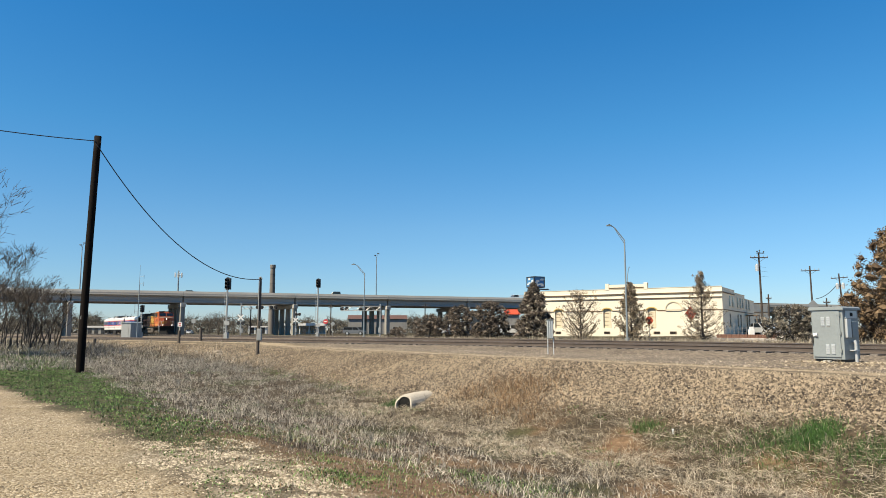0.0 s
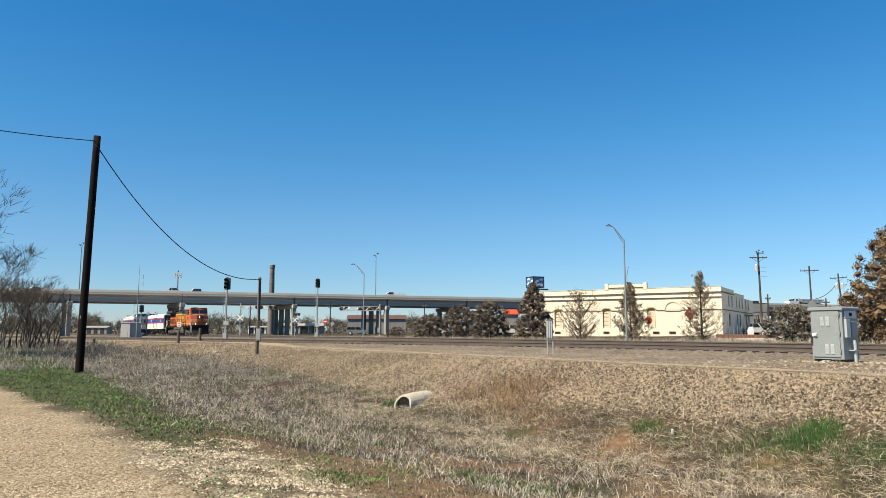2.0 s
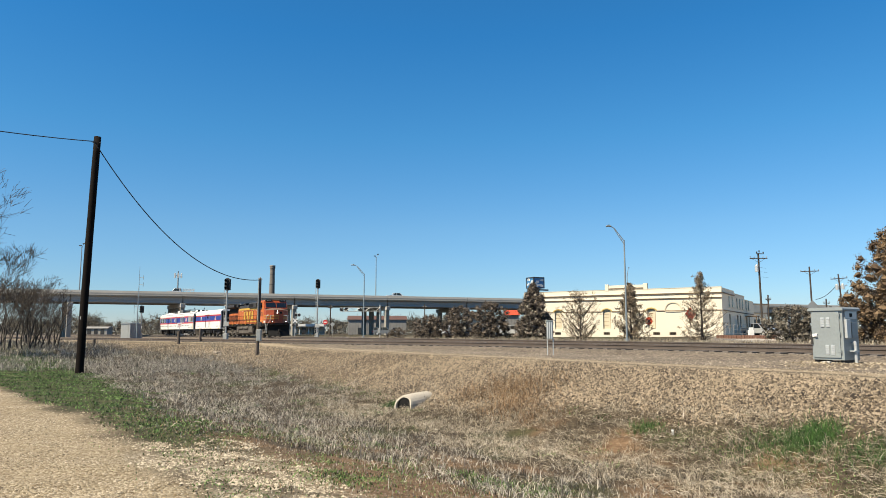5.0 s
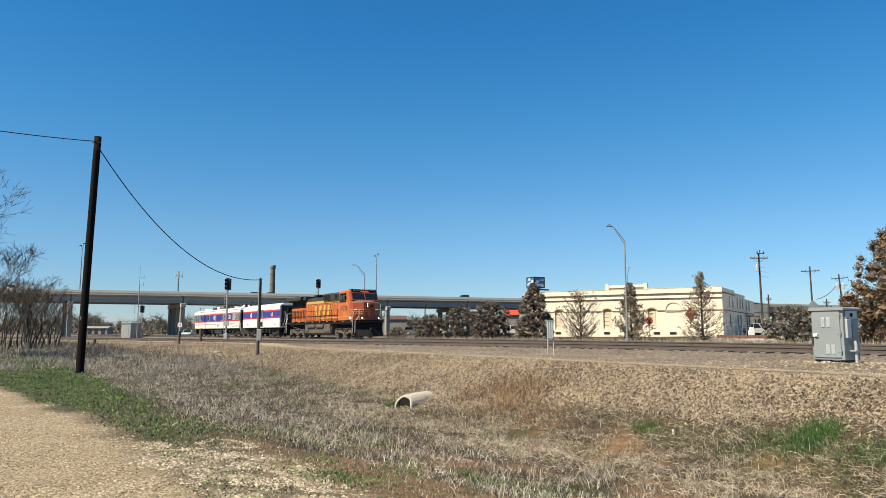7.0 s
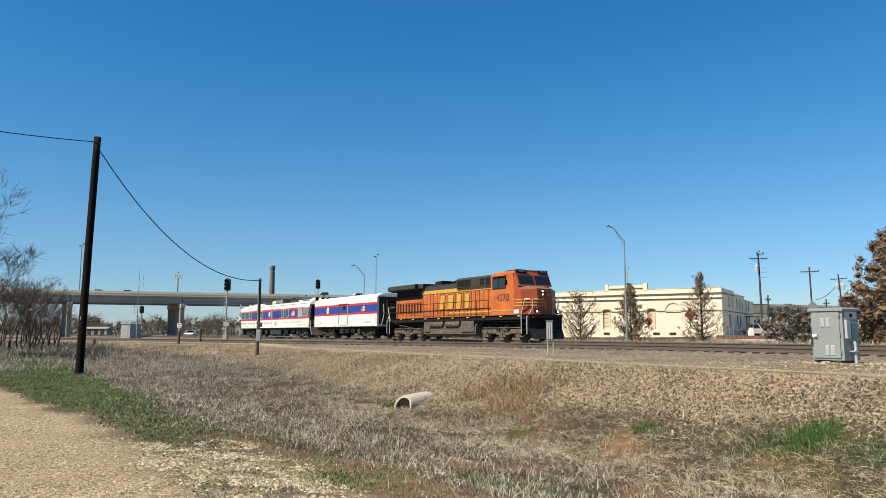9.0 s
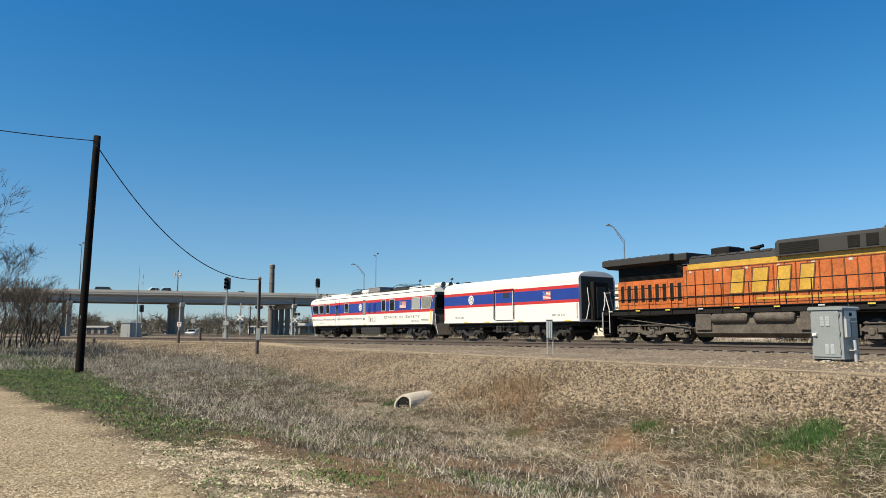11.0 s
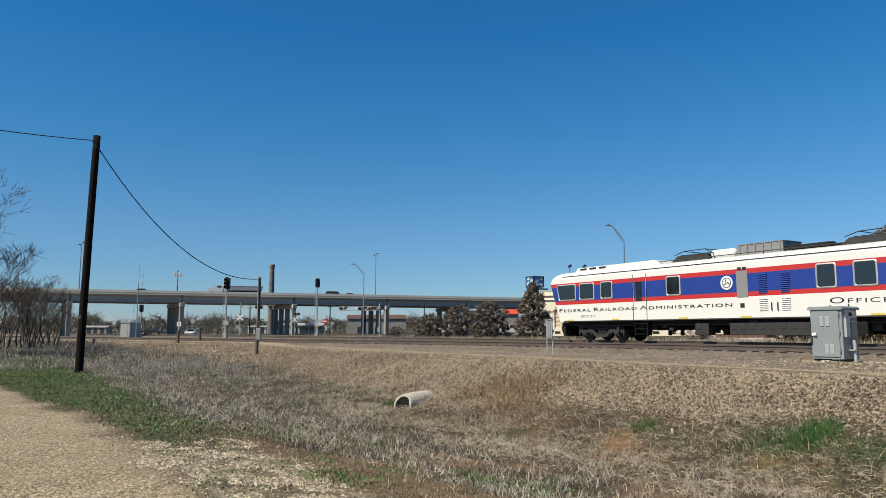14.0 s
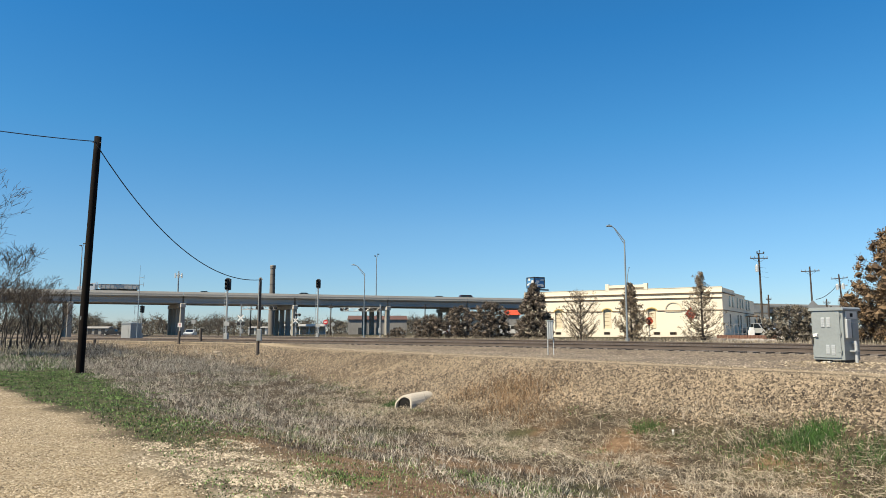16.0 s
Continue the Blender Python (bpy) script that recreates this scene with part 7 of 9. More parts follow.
annex_p = ground_at(54.35, 122.00)
annex = thing("annex_building", Matrix.Translation(annex_p) @ Matrix.Rotation(radians(31), 4, "Z"), "lower cream brick annex with a brown band behind the warehouse", "building")
bm = bmesh.new()
box(bm, (0, 3, 2.6), (4.6, 6.0, 5.6), bev=0.03)
part("wall", bm, M_CREAM, annex)
bm = bmesh.new()
box(bm, (0, -0.05, 3.9), (4.6, 0.12, 0.12))
part("belt_course", bm, M_BROWN, annex)
bm = bmesh.new()
box(bm, (0, 3, 5.45), (4.8, 6.2, 0.14))
part("coping", bm, M_BROWN, annex)
for x_ in (-1.4, -0.2, 1.0):
    bm = bmesh.new()
    box(bm, (x_, -0.01, 2.0), (0.8, 0.08, 1.6))
    part("window", bm, M_SHADOWGLASS, annex)

# low retaining kerb, fence and meter in the side yard
M_REDBRICK = mat("red_brown_brick", (0.15, 0.075, 0.052), 0.95, 0.0, 0.3, 2.0, 14.0, 0.3, 20.0)
kerb = thing("brick_kerb", Matrix.Identity(4), "low red-brown brick kerb along the warehouse yard", "kerb", kind="structure")
ka, kb = ground_at(29.26, 76.00), ground_at(32.74, 70.00)
v_ = kb - ka
for k_ in range(22):
    q_ = ka.lerp(kb, (k_ + 0.5) / 22)
    bm = bmesh.new()
    box(bm, q_ + Vector((0, 0, 0.12)), (v_.length / 22 - 0.03, 0.35, 0.5), rot=math.degrees(math.atan2(v_.y, v_.x)), bev=0.02)
    part("brick", bm, M_REDBRICK, kerb)
fn = thing("yard_fence", Matrix.Translation(ground_at(34.28, 84.00)) @ Matrix.Rotation(radians(12), 4, "Z"), "dull grey metal yard fence by the warehouse corner", "fence")
for k_ in range(7):
    bm = bmesh.new()
    rod(bm, (-1.6 + k_ * 0.55, 0, -0.1), (-1.6 + k_ * 0.55, 0, 1.5), 0.02)
    part("post", bm, M_GREY2, fn)
for z_ in (0.4, 0.9, 1.45):
    bm = bmesh.new()
    rod(bm, (-1.6, 0, z_), (1.7, 0, z_), 0.016)
    part("rail", bm, M_GREY2, fn)
ub = thing("utility_box", Matrix.Translation(ground_at(34.62, 80.00)), "small white utility box on the yard", "utility box")
bm = bmesh.new()
box(bm, (0, 0, 0.42), (0.55, 0.45, 0.85), bev=0.03)
part("case", bm, M_WHITE, ub)
bm = bmesh.new()
box(bm, (0.02, 0, 0.98), (0.38, 0.34, 0.3), bev=0.03)
part("upper_case", bm, M_WHITE, ub)

# ---- sign cube on a pole, far sheds ----
M_SIGNBLUE = mat("blue_sign_panel", (0.05, 0.20, 0.42), 0.5, 0.0, 0.15, 0.6, 4.0)
cube_p = ground_at(17.22, 132.00)
cube = thing("pole_sign", Matrix.Translation(cube_p) @ Matrix.Rotation(radians(28), 4, "Z"), "boxy blue and white sign on a tall pole", "sign")
zc = 10.84 - cube_p.z
bm = bmesh.new()
rod(bm, (0, 0, -0.2), (0, 0, zc), 0.2)
part("pole", bm, M_GREY, cube)
bm = bmesh.new()
box(bm, (0, 0, zc), (2.3, 2.3, 1.9), bev=0.03)
sb = part("sign_box", bm, M_SIGNBLUE, cube)
rnd_ = random.Random(4)
for face in range(4):
    m_ = Matrix.Rotation(face * math.pi / 2, 4, "Z")
    for k_ in range(9):
        bm = bmesh.new()
        vs_ = box(bm, (rnd_.uniform(-0.85, 0.85), -1.16, zc + rnd_.uniform(-0.7, 0.7)), (rnd_.uniform(0.35, 0.8), 0.02, rnd_.uniform(0.22, 0.42)))
        bmesh.ops.transform(bm, matrix=m_, verts=bm.verts)
        part("white_bar", bm, M_WHITE, sb)
for x_ in (-1.15, 1.15):
    for y_ in (-1.15, 1.15):
        bm = bmesh.new()
        box(bm, (x_, y_, zc), (0.16, 0.16, 2.0))
        part("corner_frame", bm, M_GREY, sb)
for z_ in (-0.95, 0.95):
    for a_ in range(4):
        bm = bmesh.new()
        box(bm, (0, -1.15, zc + z_), (2.4, 0.16, 0.16))
        bmesh.ops.transform(bm, matrix=Matrix.Rotation(a_ * math.pi / 2, 4, "Z"), verts=bm.verts)
        part("edge_frame", bm, M_GREY, sb)
bm = bmesh.new()
box(bm, (0.6, 0, zc - 1.25), (4.6, 0.3, 0.25))
part("catwalk", bm, M_GREY, cube)

M_TIN = mat("weathered_corrugated_iron", (0.29, 0.28, 0.26), 0.8, 0.1, 0.25, 0.4, 6.0)
M_RUSTROOF = mat("rusty_red_roof_sheet", (0.12, 0.062, 0.046), 0.8, 0.1, 0.25, 0.4, 6.0)


def shed(m, w, dpt, h, rise, wall, roof, label, name="shed", bays=10, open_front=False):
    root = thing(name, m, label, "building")
    bm = bmesh.new()
    if open_front:
        for k in range(bays):
            post_ = bmesh.new()
            box(post_, (-w / 2 + (k + 0.5) * w / bays, -dpt / 2, h / 2), (0.25, 0.25, h))
            part("post", post_, wall, root)
        box(bm, (0, dpt / 2, h / 2), (w, 0.2, h))
    else:
        box(bm, (0, 0, h / 2 - 0.2), (w, dpt, h + 0.4))
    part("wall", bm, wall, root)
    if not open_front:
        for k in range(bays * 2):
            bm = bmesh.new()
            box(bm, (-w / 2 + (k + 0.5) * w / bays / 2, -dpt / 2 - 0.02, h / 2), (0.1, 0.06, h - 0.1))
            part("rib", bm, wall, root)
    bm = bmesh.new()
    if rise:
        prism(bm, [(-dpt / 2 - 0.4, h), (dpt / 2 + 0.4, h), (0, h + rise)], -w / 2 - 0.3, w / 2 + 0.3, "x")
    else:
        box(bm, (0, 0, h + 0.35), (w + 1.0, dpt + 1.0, 0.7), bev=0.05)
    part("roof", bm, roof, root)
    for k in range(3):
        bm = bmesh.new()
        box(bm, (-w * 0.3 + k * w * 0.3, -dpt / 2 - 0.04, 1.1), (1.2, 0.06, 2.0))
        part("door" if k == 1 else "window", bm, M_SHADOWGLASS, root)
    return root


shed(Matrix.Translation(ground_at(-20.94, 225.00)) @ Matrix.Rotation(radians(6), 4, "Z"), 18.0, 10.0, 4.6, 1.3, M_TIN, M_RUSTROOF, "grey corrugated shed with a rusty red roof")
shed(Matrix.Translation(ground_at(-41.73, 215.00)) @ Matrix.Rotation(radians(4), 4, "Z"), 11.0, 6.0, 2.4, 0, M_WHITE, M_WHITE, "low white canopy building beyond the overpass", bays=4, open_front=True)
shed(Matrix.Translation(ground_at(14.44, 150.00)), 2.6, 4.0, 4.2, 1.1, M_TIN, M_SIGNORANGE, "small building with a bright red-orange awning roof", bays=2)
shed(Matrix.Translation(ground_at(-57.05, 220.00)), 5.5, 4.0, 2.0, 0.5, M_WHITE, M_TIN, "small white shed beyond the overpass", bays=3)
shed(Matrix.Translation(ground_at(-111.42, 230.00)), 7.0, 4.0, 2.3, 0.6, M_TIN, M_TIN, "low grey shed behind bare trees", bays=3)
shed(Matrix.Translation(ground_at(9.67, 190.00)), 5.0, 4.0, 4.6, 1.6, M_WHITE, M_WHITE, "white gabled building behind the junipers", bays=3)


# ---- trees and shrubs ----
M_SHRUB = mat("grey_green_shrub_foliage", (0.075, 0.066, 0.045), 0.9, 0.0, 0.4, 0.8, 6.0, island=1.1, second=(0.23, 0.20, 0.155))
M_SCRUB = mat("winter_scrub", (0.10, 0.085, 0.065), 0.95, 0.0, 0.35, 0.05, 1.0, island=0.8, second=(0.19, 0.17, 0.13))
J = "winter-brown juniper with dense clumped foliage beside the railway"
for x_, y_, h_, w_, se in ((-1.68, 88.00, 2.9, 3.4, 1), (1.96, 88.00, 4.0, 3.2, 2), (5.41, 84.00, 4.3, 3.8, 3), (-6.00, 92.00, 1.4, 2.2, 4)):
    conifer(Matrix.Translation(ground_at(x_, y_)), h_, w_, J, M_JUNI, se, lean=0.4, base=0.0)
conifer(Matrix.Translation(ground_at(10.18, 80.00)), 6.2, 4.3, "tall dark brown conical juniper in front of the warehouse", M_JUNI, 5, lean=0.72, base=0.0)
conifer(Matrix.Translation(ground_at(13.90, 72.00)), 4.9, 3.4, "half-bare round tree with a few dry brown leaves", M_SPARSE, 6, sparse=0.45, lean=0.4, base=0.03)
conifer(Matrix.Translation(ground_at(18.49, 70.00)), 5.6, 3.5, "thin conical tree with sparse grey-brown foliage", M_SPARSE, 7, sparse=0.05, lean=0.9, base=0.0, spray=0.17)
conifer(Matrix.Translation(ground_at(24.77, 68.00)), 6.6, 4.5, "tall thin-topped tree with sparse brown leaves", M_SPARSE, 8, sparse=0.35, lean=0.85, base=0.0)
conifer(Matrix.Translation(ground_at(27.98, 57.00)), 2.8, 3.6, "round grey-green winter shrub beside the yard", M_SHRUB, 9, lean=0.4, base=0.0)
conifer(Matrix.Translation(ground_at(32.70, 48.00)), 8.6, 6.6, "large golden-brown cedar beyond the tracks", M_CEDAR, 10, lean=0.4, base=0.02)
conifer(Matrix.Translation(ground_at(31.19, 52.00)), 3.9, 3.4, "low golden-brown cedar beyond the tracks", M_CEDAR, 12, lean=0.4, base=0.0)

rnd_ = random.Random(21)
for x_, y_, h_ in ((-32.38, 50.00, 5.8), (-33.89, 54.00, 5.6), (-30.09, 49.00, 5.6), (-29.39, 50.00, 5.0), (-32.34, 56.00, 5.2), (-28.97, 51.00, 4.4), (-31.74, 57.00, 4.2), (-29.47, 54.00, 3.4), (-36.08, 58.00, 5.4), (-34.36, 59.00, 5.0), (-28.60, 45.00, 4.6)):
    bare_tree(Matrix.Translation(ground_at(x_, y_)), h_ * 1.05, rnd_.randint(0, 9999), "leafless grey multi-stemmed thicket shrub in dry grass", stems=4, depth=3, spread_=0.55, name="bare_shrub", group="bare thicket", r=0.075, twigs=2)
bare_tree(Matrix.Translation(ground_at(-28.35, 44.00)), 10.2, 75, "tall leafless tree with upswept twiggy branches", depth=5, spread_=0.42, r=0.20, twigs=2)
bare_tree(Matrix.Translation(ground_at(-29.75, 45.00)), 10.6, 83, "tall leafless tree with upswept twiggy branches", depth=5, spread_=0.42, r=0.18, twigs=2)
bare_tree(Matrix.Translation(ground_at(-29.00, 43.00)), 8.3, 91, "leafless tree with low upswept twiggy branches", depth=5, spread_=0.42, r=0.15, twigs=2)
for x_, y_, h_, se in ((-58.72, 185.00, 6.6, 31), (-62.88, 190.00, 5.6, 32), (-57.70, 195.00, 5.4, 33), (-43.73, 230.00, 6.2, 34), (-81.78, 200.00, 5.0, 35), (-74.66, 190.00, 4.6, 36), (-7.80, 200.00, 6.0, 37), (-2.17, 195.00, 6.4, 38)):
    bare_tree(Matrix.Translation(ground_at(x_, y_)), h_, se, "bare grey-brown winter tree beyond the overpass", stems=3, depth=3, spread_=0.7, name="distant_tree", r=0.12)


def far_woods():
    """The distant bare treeline as one mass of twiggy crowns."""
    rnd = random.Random(5)
    segs = []
    for i in range(330):
        k = rnd.uniform(-0.75, 0.75)
        dist = rnd.uniform(260, 420)
        base = Vector((k * dist, dist, 1.0))
        h = rnd.uniform(5.5, 10.0) * (1.0 if k < 0.1 else 0.8)
        tips = []
        for st in range(2):
            grow(rnd, segs, base + Vector((rnd.uniform(-1, 1), 0, 0)), Vector((rnd.gauss(0, 0.2), 0, 1)).normalized(), h * 0.36, 0.16, 2, tips, 0.8, 0.1)
        for p, w in tips:
            for _ in range(5):
                q = p + Vector((rnd.gauss(0, 1), rnd.gauss(0, 1), rnd.gauss(0.1, 0.8))) * h * 0.16
                segs.append((p, q, 0.09, 0.04))
    ob = new("far_woods", twig_mesh("far_woods", segs, M_SCRUB, 3))
    tagged(ob, "distant band of bare grey-brown winter woodland", "woods", kind="stuff")
    segs = []
    places = []
    for i in range(5000):
        k = rnd.uniform(-0.8, 0.8)
        dist = rnd.uniform(230, 430)
        places.append((Vector((k * dist, dist, 1.0 + abs(rnd.gauss(0, 1.6)))), Vector((0, 0, 1))))
    ob = new("far_scrub", leaf_mesh("far_scrub", rnd, places, 0.8, M_SCRUB, 6))
    tagged(ob, "distant low scrub in dull winter browns", "scrub", kind="stuff")


far_woods()


# ---- grass, weeds and stones ----
def blades(name, spots, material, label, length, width, lean, seed, bend=0.3, category="grass"):
    """Many tapering blades as one mesh. spots: rows of x, y, z."""
    g = np.random.default_rng(seed)
    p = np.asarray(spots, float)
    n = len(p)
    ln = g.uniform(length[0], length[1], n) * (0.7 + 0.5 * g.random(n))
    az = g.uniform(0, 2 * np.pi, n)
    tilt = np.abs(g.normal(0, lean, n))
    way = np.stack([np.cos(az) * np.sin(tilt), np.sin(az) * np.sin(tilt), np.cos(tilt)], 1)
    fa = g.uniform(0, 2 * np.pi, n)
    side = np.stack([np.cos(fa), np.sin(fa), np.zeros(n)], 1) * (g.uniform(width[0], width[1], n) / 2)[:, None]
    droop = np.stack([np.cos(az), np.sin(az), -0.6 * np.ones(n)], 1) * (bend * ln * g.random(n))[:, None]
    mid = p + way * (ln * 0.55)[:, None] + droop * 0.25
    tip = p + way * ln[:, None] + droop
    v = np.stack([p - side, p + side, mid + side * 0.7, mid - side * 0.7, tip], 1).reshape(-1, 3)
    me = bpy.data.meshes.new(name)
    me.vertices.add(n * 5)
    me.vertices.foreach_set("co", v.ravel())
    base = (np.arange(n) * 5)[:, None]
    loops = np.concatenate([base + 0, base + 1, base + 2, base + 3, base + 3, base + 2, base + 4], 1)
    me.loops.add(n * 7)
    me.loops.foreach_set("vertex_index", loops.ravel())
    me.polygons.add(n * 2)
    start = np.stack([np.arange(n) * 7, np.arange(n) * 7 + 4], 1)
    me.polygons.foreach_set("loop_start", start.ravel())
    me.update(calc_edges=True)
    me.validate()
    me.materials.append(material)
    return tagged(new(name, me), label, category, kind="stuff")


def scatter(n, d0, d1, s0, s1, keep, seed, sink=0.01):
    """Random places on the ground of a stretch where keep(d, s) says yes by chance."""
    rnd = random.Random(seed)
    out = []
    for _ in range(n):
        d, s = rnd.uniform(d0, d1), rnd.uniform(s0, s1)
        if rnd.random() < keep(d, s):
            q = at(d, s)
            out.append((q.x, q.y, ground_z(d, s) - sink))
    return out


def patch(d, s, scale, seed):
    return noise.noise(Vector((d * scale, s * scale, seed)))


M_DRY = mat("dry_grey_weed", (0.05, 0.038, 0.026), 0.95, 0.0, 0.4, 0.6, 6.0, island=1.4, second=(0.62, 0.56, 0.46))
M_STRAW = mat("bleached_straw", (0.139, 0.1, 0.0566), 0.95, 0.0, 0.4, 0.6, 6.0, island=1.1, second=(0.58, 0.50, 0.375))
M_RUSTGRASS = mat("reddish_dry_grass", (0.14, 0.075, 0.036), 0.95, 0.0, 0.3, 0.6, 6.0, island=1.1, second=(0.42, 0.275, 0.15))
M_LUSH = mat("fresh_green_grass", (0.0246, 0.0697, 0.00984), 0.8, 0.0, 0.4, 0.8, 6.0, island=0.9, second=(0.0943, 0.205, 0.041))
M_CLOVER = mat("low_green_weed", (0.045, 0.085, 0.022), 0.85, 0.0, 0.5, 0.8, 6.0, island=1.1, second=(0.23, 0.36, 0.12), spec=0.2)

def tangle(name, spots, material, label, length, width, height, seed, along=None, category="grass"):
    """Long fallen stems as one mesh: each a bent ribbon that rises and lies down again. along: the way most lie, in radians."""
    g = np.random.default_rng(seed)
    p = np.asarray(spots, float)
    n = len(p)
    ln = g.uniform(length[0], length[1], n)
    az = g.uniform(0, 2 * np.pi, n) if along is None else along + g.normal(0, 0.8, n) + np.pi * g.integers(0, 2, n)
    way = np.stack([np.cos(az), np.sin(az), np.zeros(n)], 1)
    cross = np.stack([-np.sin(az), np.cos(az), np.zeros(n)], 1)
    hh = g.uniform(height[0], height[1], n)
    bow = g.normal(0, 0.16, n) * ln
    wd = g.uniform(width[0], width[1], n) / 2
    roll = g.uniform(-0.9, 0.9, n)
    side = cross * np.cos(roll)[:, None] + np.stack([np.zeros(n), np.zeros(n), np.sin(roll)], 1)
    rows = []
    for k, (u, rise, curve, thin) in enumerate(((0.0, 0.0, 0.0, 1.0), (0.3, 0.8, 0.7, 1.0), (0.62, 1.0, 1.0, 0.8), (1.0, 0.35, 0.2, 0.3))):
        q = p + way * (ln * u)[:, None] + cross * (bow * curve)[:, None]
        q[:, 2] += hh * rise
        rows += [q - side * (wd * thin)[:, None], q + side * (wd * thin)[:, None]]
    v = np.stack(rows, 1).reshape(-1, 3)
    me = bpy.data.meshes.new(name)
    me.vertices.add(n * 8)
    me.vertices.foreach_set("co", v.ravel())
    quad = np.array([0, 1, 3, 2, 2, 3, 5, 4, 4, 5, 7, 6])
    me.loops.add(n * 12)
    me.loops.foreach_set("vertex_index", (quad[None] + (np.arange(n) * 8)[:, None]).ravel())
    me.polygons.add(n * 3)
    me.polygons.foreach_set("loop_start", np.arange(n * 3) * 4)
    me.update(calc_edges=True)
    me.validate()
    me.materials.append(material)
    return tagged(new(name, me), label, category, kind="stuff")


def tufts(n, per, d0, d1, s0, s1, keep, seed, radius):
    """Clumps of blades: a random heart, with places crowded round it."""
    rnd = random.Random(seed)
    out = []
    for _ in range(n):
        d, s = rnd.uniform(d0, d1), rnd.uniform(s0, s1)
        if rnd.random() < keep(d, s):
            k = rnd.uniform(0.4, 1.4)
            for _ in range(int(per * k)):
                dd, ss = d + rnd.gauss(0, radius) * k, s + rnd.gauss(0, radius) * k
                q = at(dd, ss)
                out.append((q.x, q.y, ground_z(dd, ss) - 0.01))
    return out


def tuft_spots(d, s, rd, rs, n, seed):
    rnd = random.Random(seed)
    out = []
    for _ in range(n):
        dd, ss = d + rnd.gauss(0, 0.55) * rd, s + rnd.gauss(0, 0.55) * rs
        q = at(dd, ss)
        out.append((q.x, q.y, ground_z(dd, ss) - 0.01))
    return out


BARE = ((10.2, -12.75, 0.45, 0.7), (10.3, -10.1, 0.4, 0.5), (8.9, -13.7, 0.4, 0.8), (3.8, -11.2, 0.7, 1.2), (8.0, -6.6, 0.3, 0.5))


def bare(d, s):
    """How far a place lies outside the worn spots of naked earth."""
    k = 1.0
    for bd, bs, rd, rs in BARE:
        k = min(k, smooth(0.5, 1.1, math.hypot((d - bd) / rd, (s - bs) / rs) + 0.35 * patch(d, s, 2.2, 17)))
    return k


def weed_edge(s):
    """Where the dry weeds begin, beyond the green verge and the worn earth."""
    return 2.9 + 1.5 * smooth(-15, -9, s) + 0.6 * smooth(-10, -5, s)


def grey_band(d, s):
    """The grey weeds fill the near side of the ditch; far off they reach the stony bank."""
    far = smooth(-17, -24, s)
    top = 8.4 + (stone_low(s) - 8.4) * far
    return smooth(weed_edge(s), weed_edge(s) + 1.3, d + 1.0 * patch(d, s, 0.6, 1)) * (1 - smooth(top - 0.6, top + 0.5, d + 0.7 * patch(d, s, 0.7, 6)))


def straw_band(d, s):
    """Beyond them, nearer by, lies a tangle of fallen straw up to the stones."""
    return smooth(7.6, 8.8, d + 0.7 * patch(d, s, 0.7, 6)) * (1 - smooth(stone_low(s) - 0.5, stone_low(s) + 0.7, d + 0.6 * patch(d, s, 0.8, 7))) * (1 - smooth(-19, -25, s))


clotted = lambda d, s: 0.1 + 0.9 * smooth(-0.2, 0.15, patch(d, s, 1.6, 2) + 0.8 * patch(d, s, 4.3, 4))
weed = scatter(150000, 2.2, 12.5, -46, 3, lambda d, s: grey_band(d, s) * clotted(d, s) * bare(d, s), 1)
blades("dry_weeds", weed, M_DRY, "dense greyish dry winter weeds filling the ditch", (0.06, 0.20), (0.006, 0.012), 0.7, 1, 0.5)
stem = scatter(34000, 2.6, 12.5, -40, 3, lambda d, s: (0.15 + 0.85 * grey_band(d, s)) * clotted(d, s) * bare(d, s) * smooth(weed_edge(s) - 1.0, weed_edge(s) + 0.5, d) * (1 - smooth(stone_low(s) - 0.6, stone_low(s) + 0.3, d)), 4)
tangle("fallen_weed_stems", stem, M_DRY, "tangled grey stems of dead weeds", (0.10, 0.28), (0.005, 0.009), (0.02, 0.12), 4)
straw = scatter(125000, 7.0, 13.4, -26, 3, lambda d, s: straw_band(d, s) * clotted(d, s) * bare(d, s), 2)
tangle("fallen_straw", straw, M_STRAW, "pale fallen straw tangled along the ditch", (0.10, 0.36), (0.005, 0.009), (0.01, 0.10), 2, along=TRACK_TURN * math.pi / 180)
straw = scatter(36000, 7.0, 13.4, -26, 3, lambda d, s: straw_band(d, s) * clotted(d, s) * bare(d, s), 3)
blades("bent_straw", straw, M_STRAW, "pale bent straw lying in the ditch", (0.08, 0.26), (0.006, 0.011), 0.9, 2, 0.6)
weed = scatter(70000, -3.0, 13.6, -84, -34, lambda d, s: (0.2 + 0.8 * smooth(-0.2, 0.15, patch(d, s, 0.8, 2) + 0.7 * patch(d, s, 2.3, 4))) * smooth(drive_edge(s) + 2.2, drive_edge(s) + 3.6, d) * (1 - smooth(stone_low(s) + 0.2, stone_low(s) + 1.6, d + 0.8 * patch(d, s, 0.6, 5))), 51)
blades("far_weeds", weed, M_DRY, "taller dry grey weeds round the foot of the dark pole", (0.14, 0.36), (0.010, 0.020), 0.6, 51, 0.5)
clump = tufts(900, 34, 3.0, 12.3, -44, 3, lambda d, s: grey_band(d, s) * bare(d, s), 41, 0.08)
blades("weed_tufts", clump, M_DRY, "tufts of taller dry grey weeds in the ditch", (0.12, 0.27), (0.006, 0.010), 0.55, 8, 0.5)
clump = tufts(330, 40, 7.0, 12.6, -22, 3, lambda d, s: straw_band(d, s) * bare(d, s), 42, 0.11)
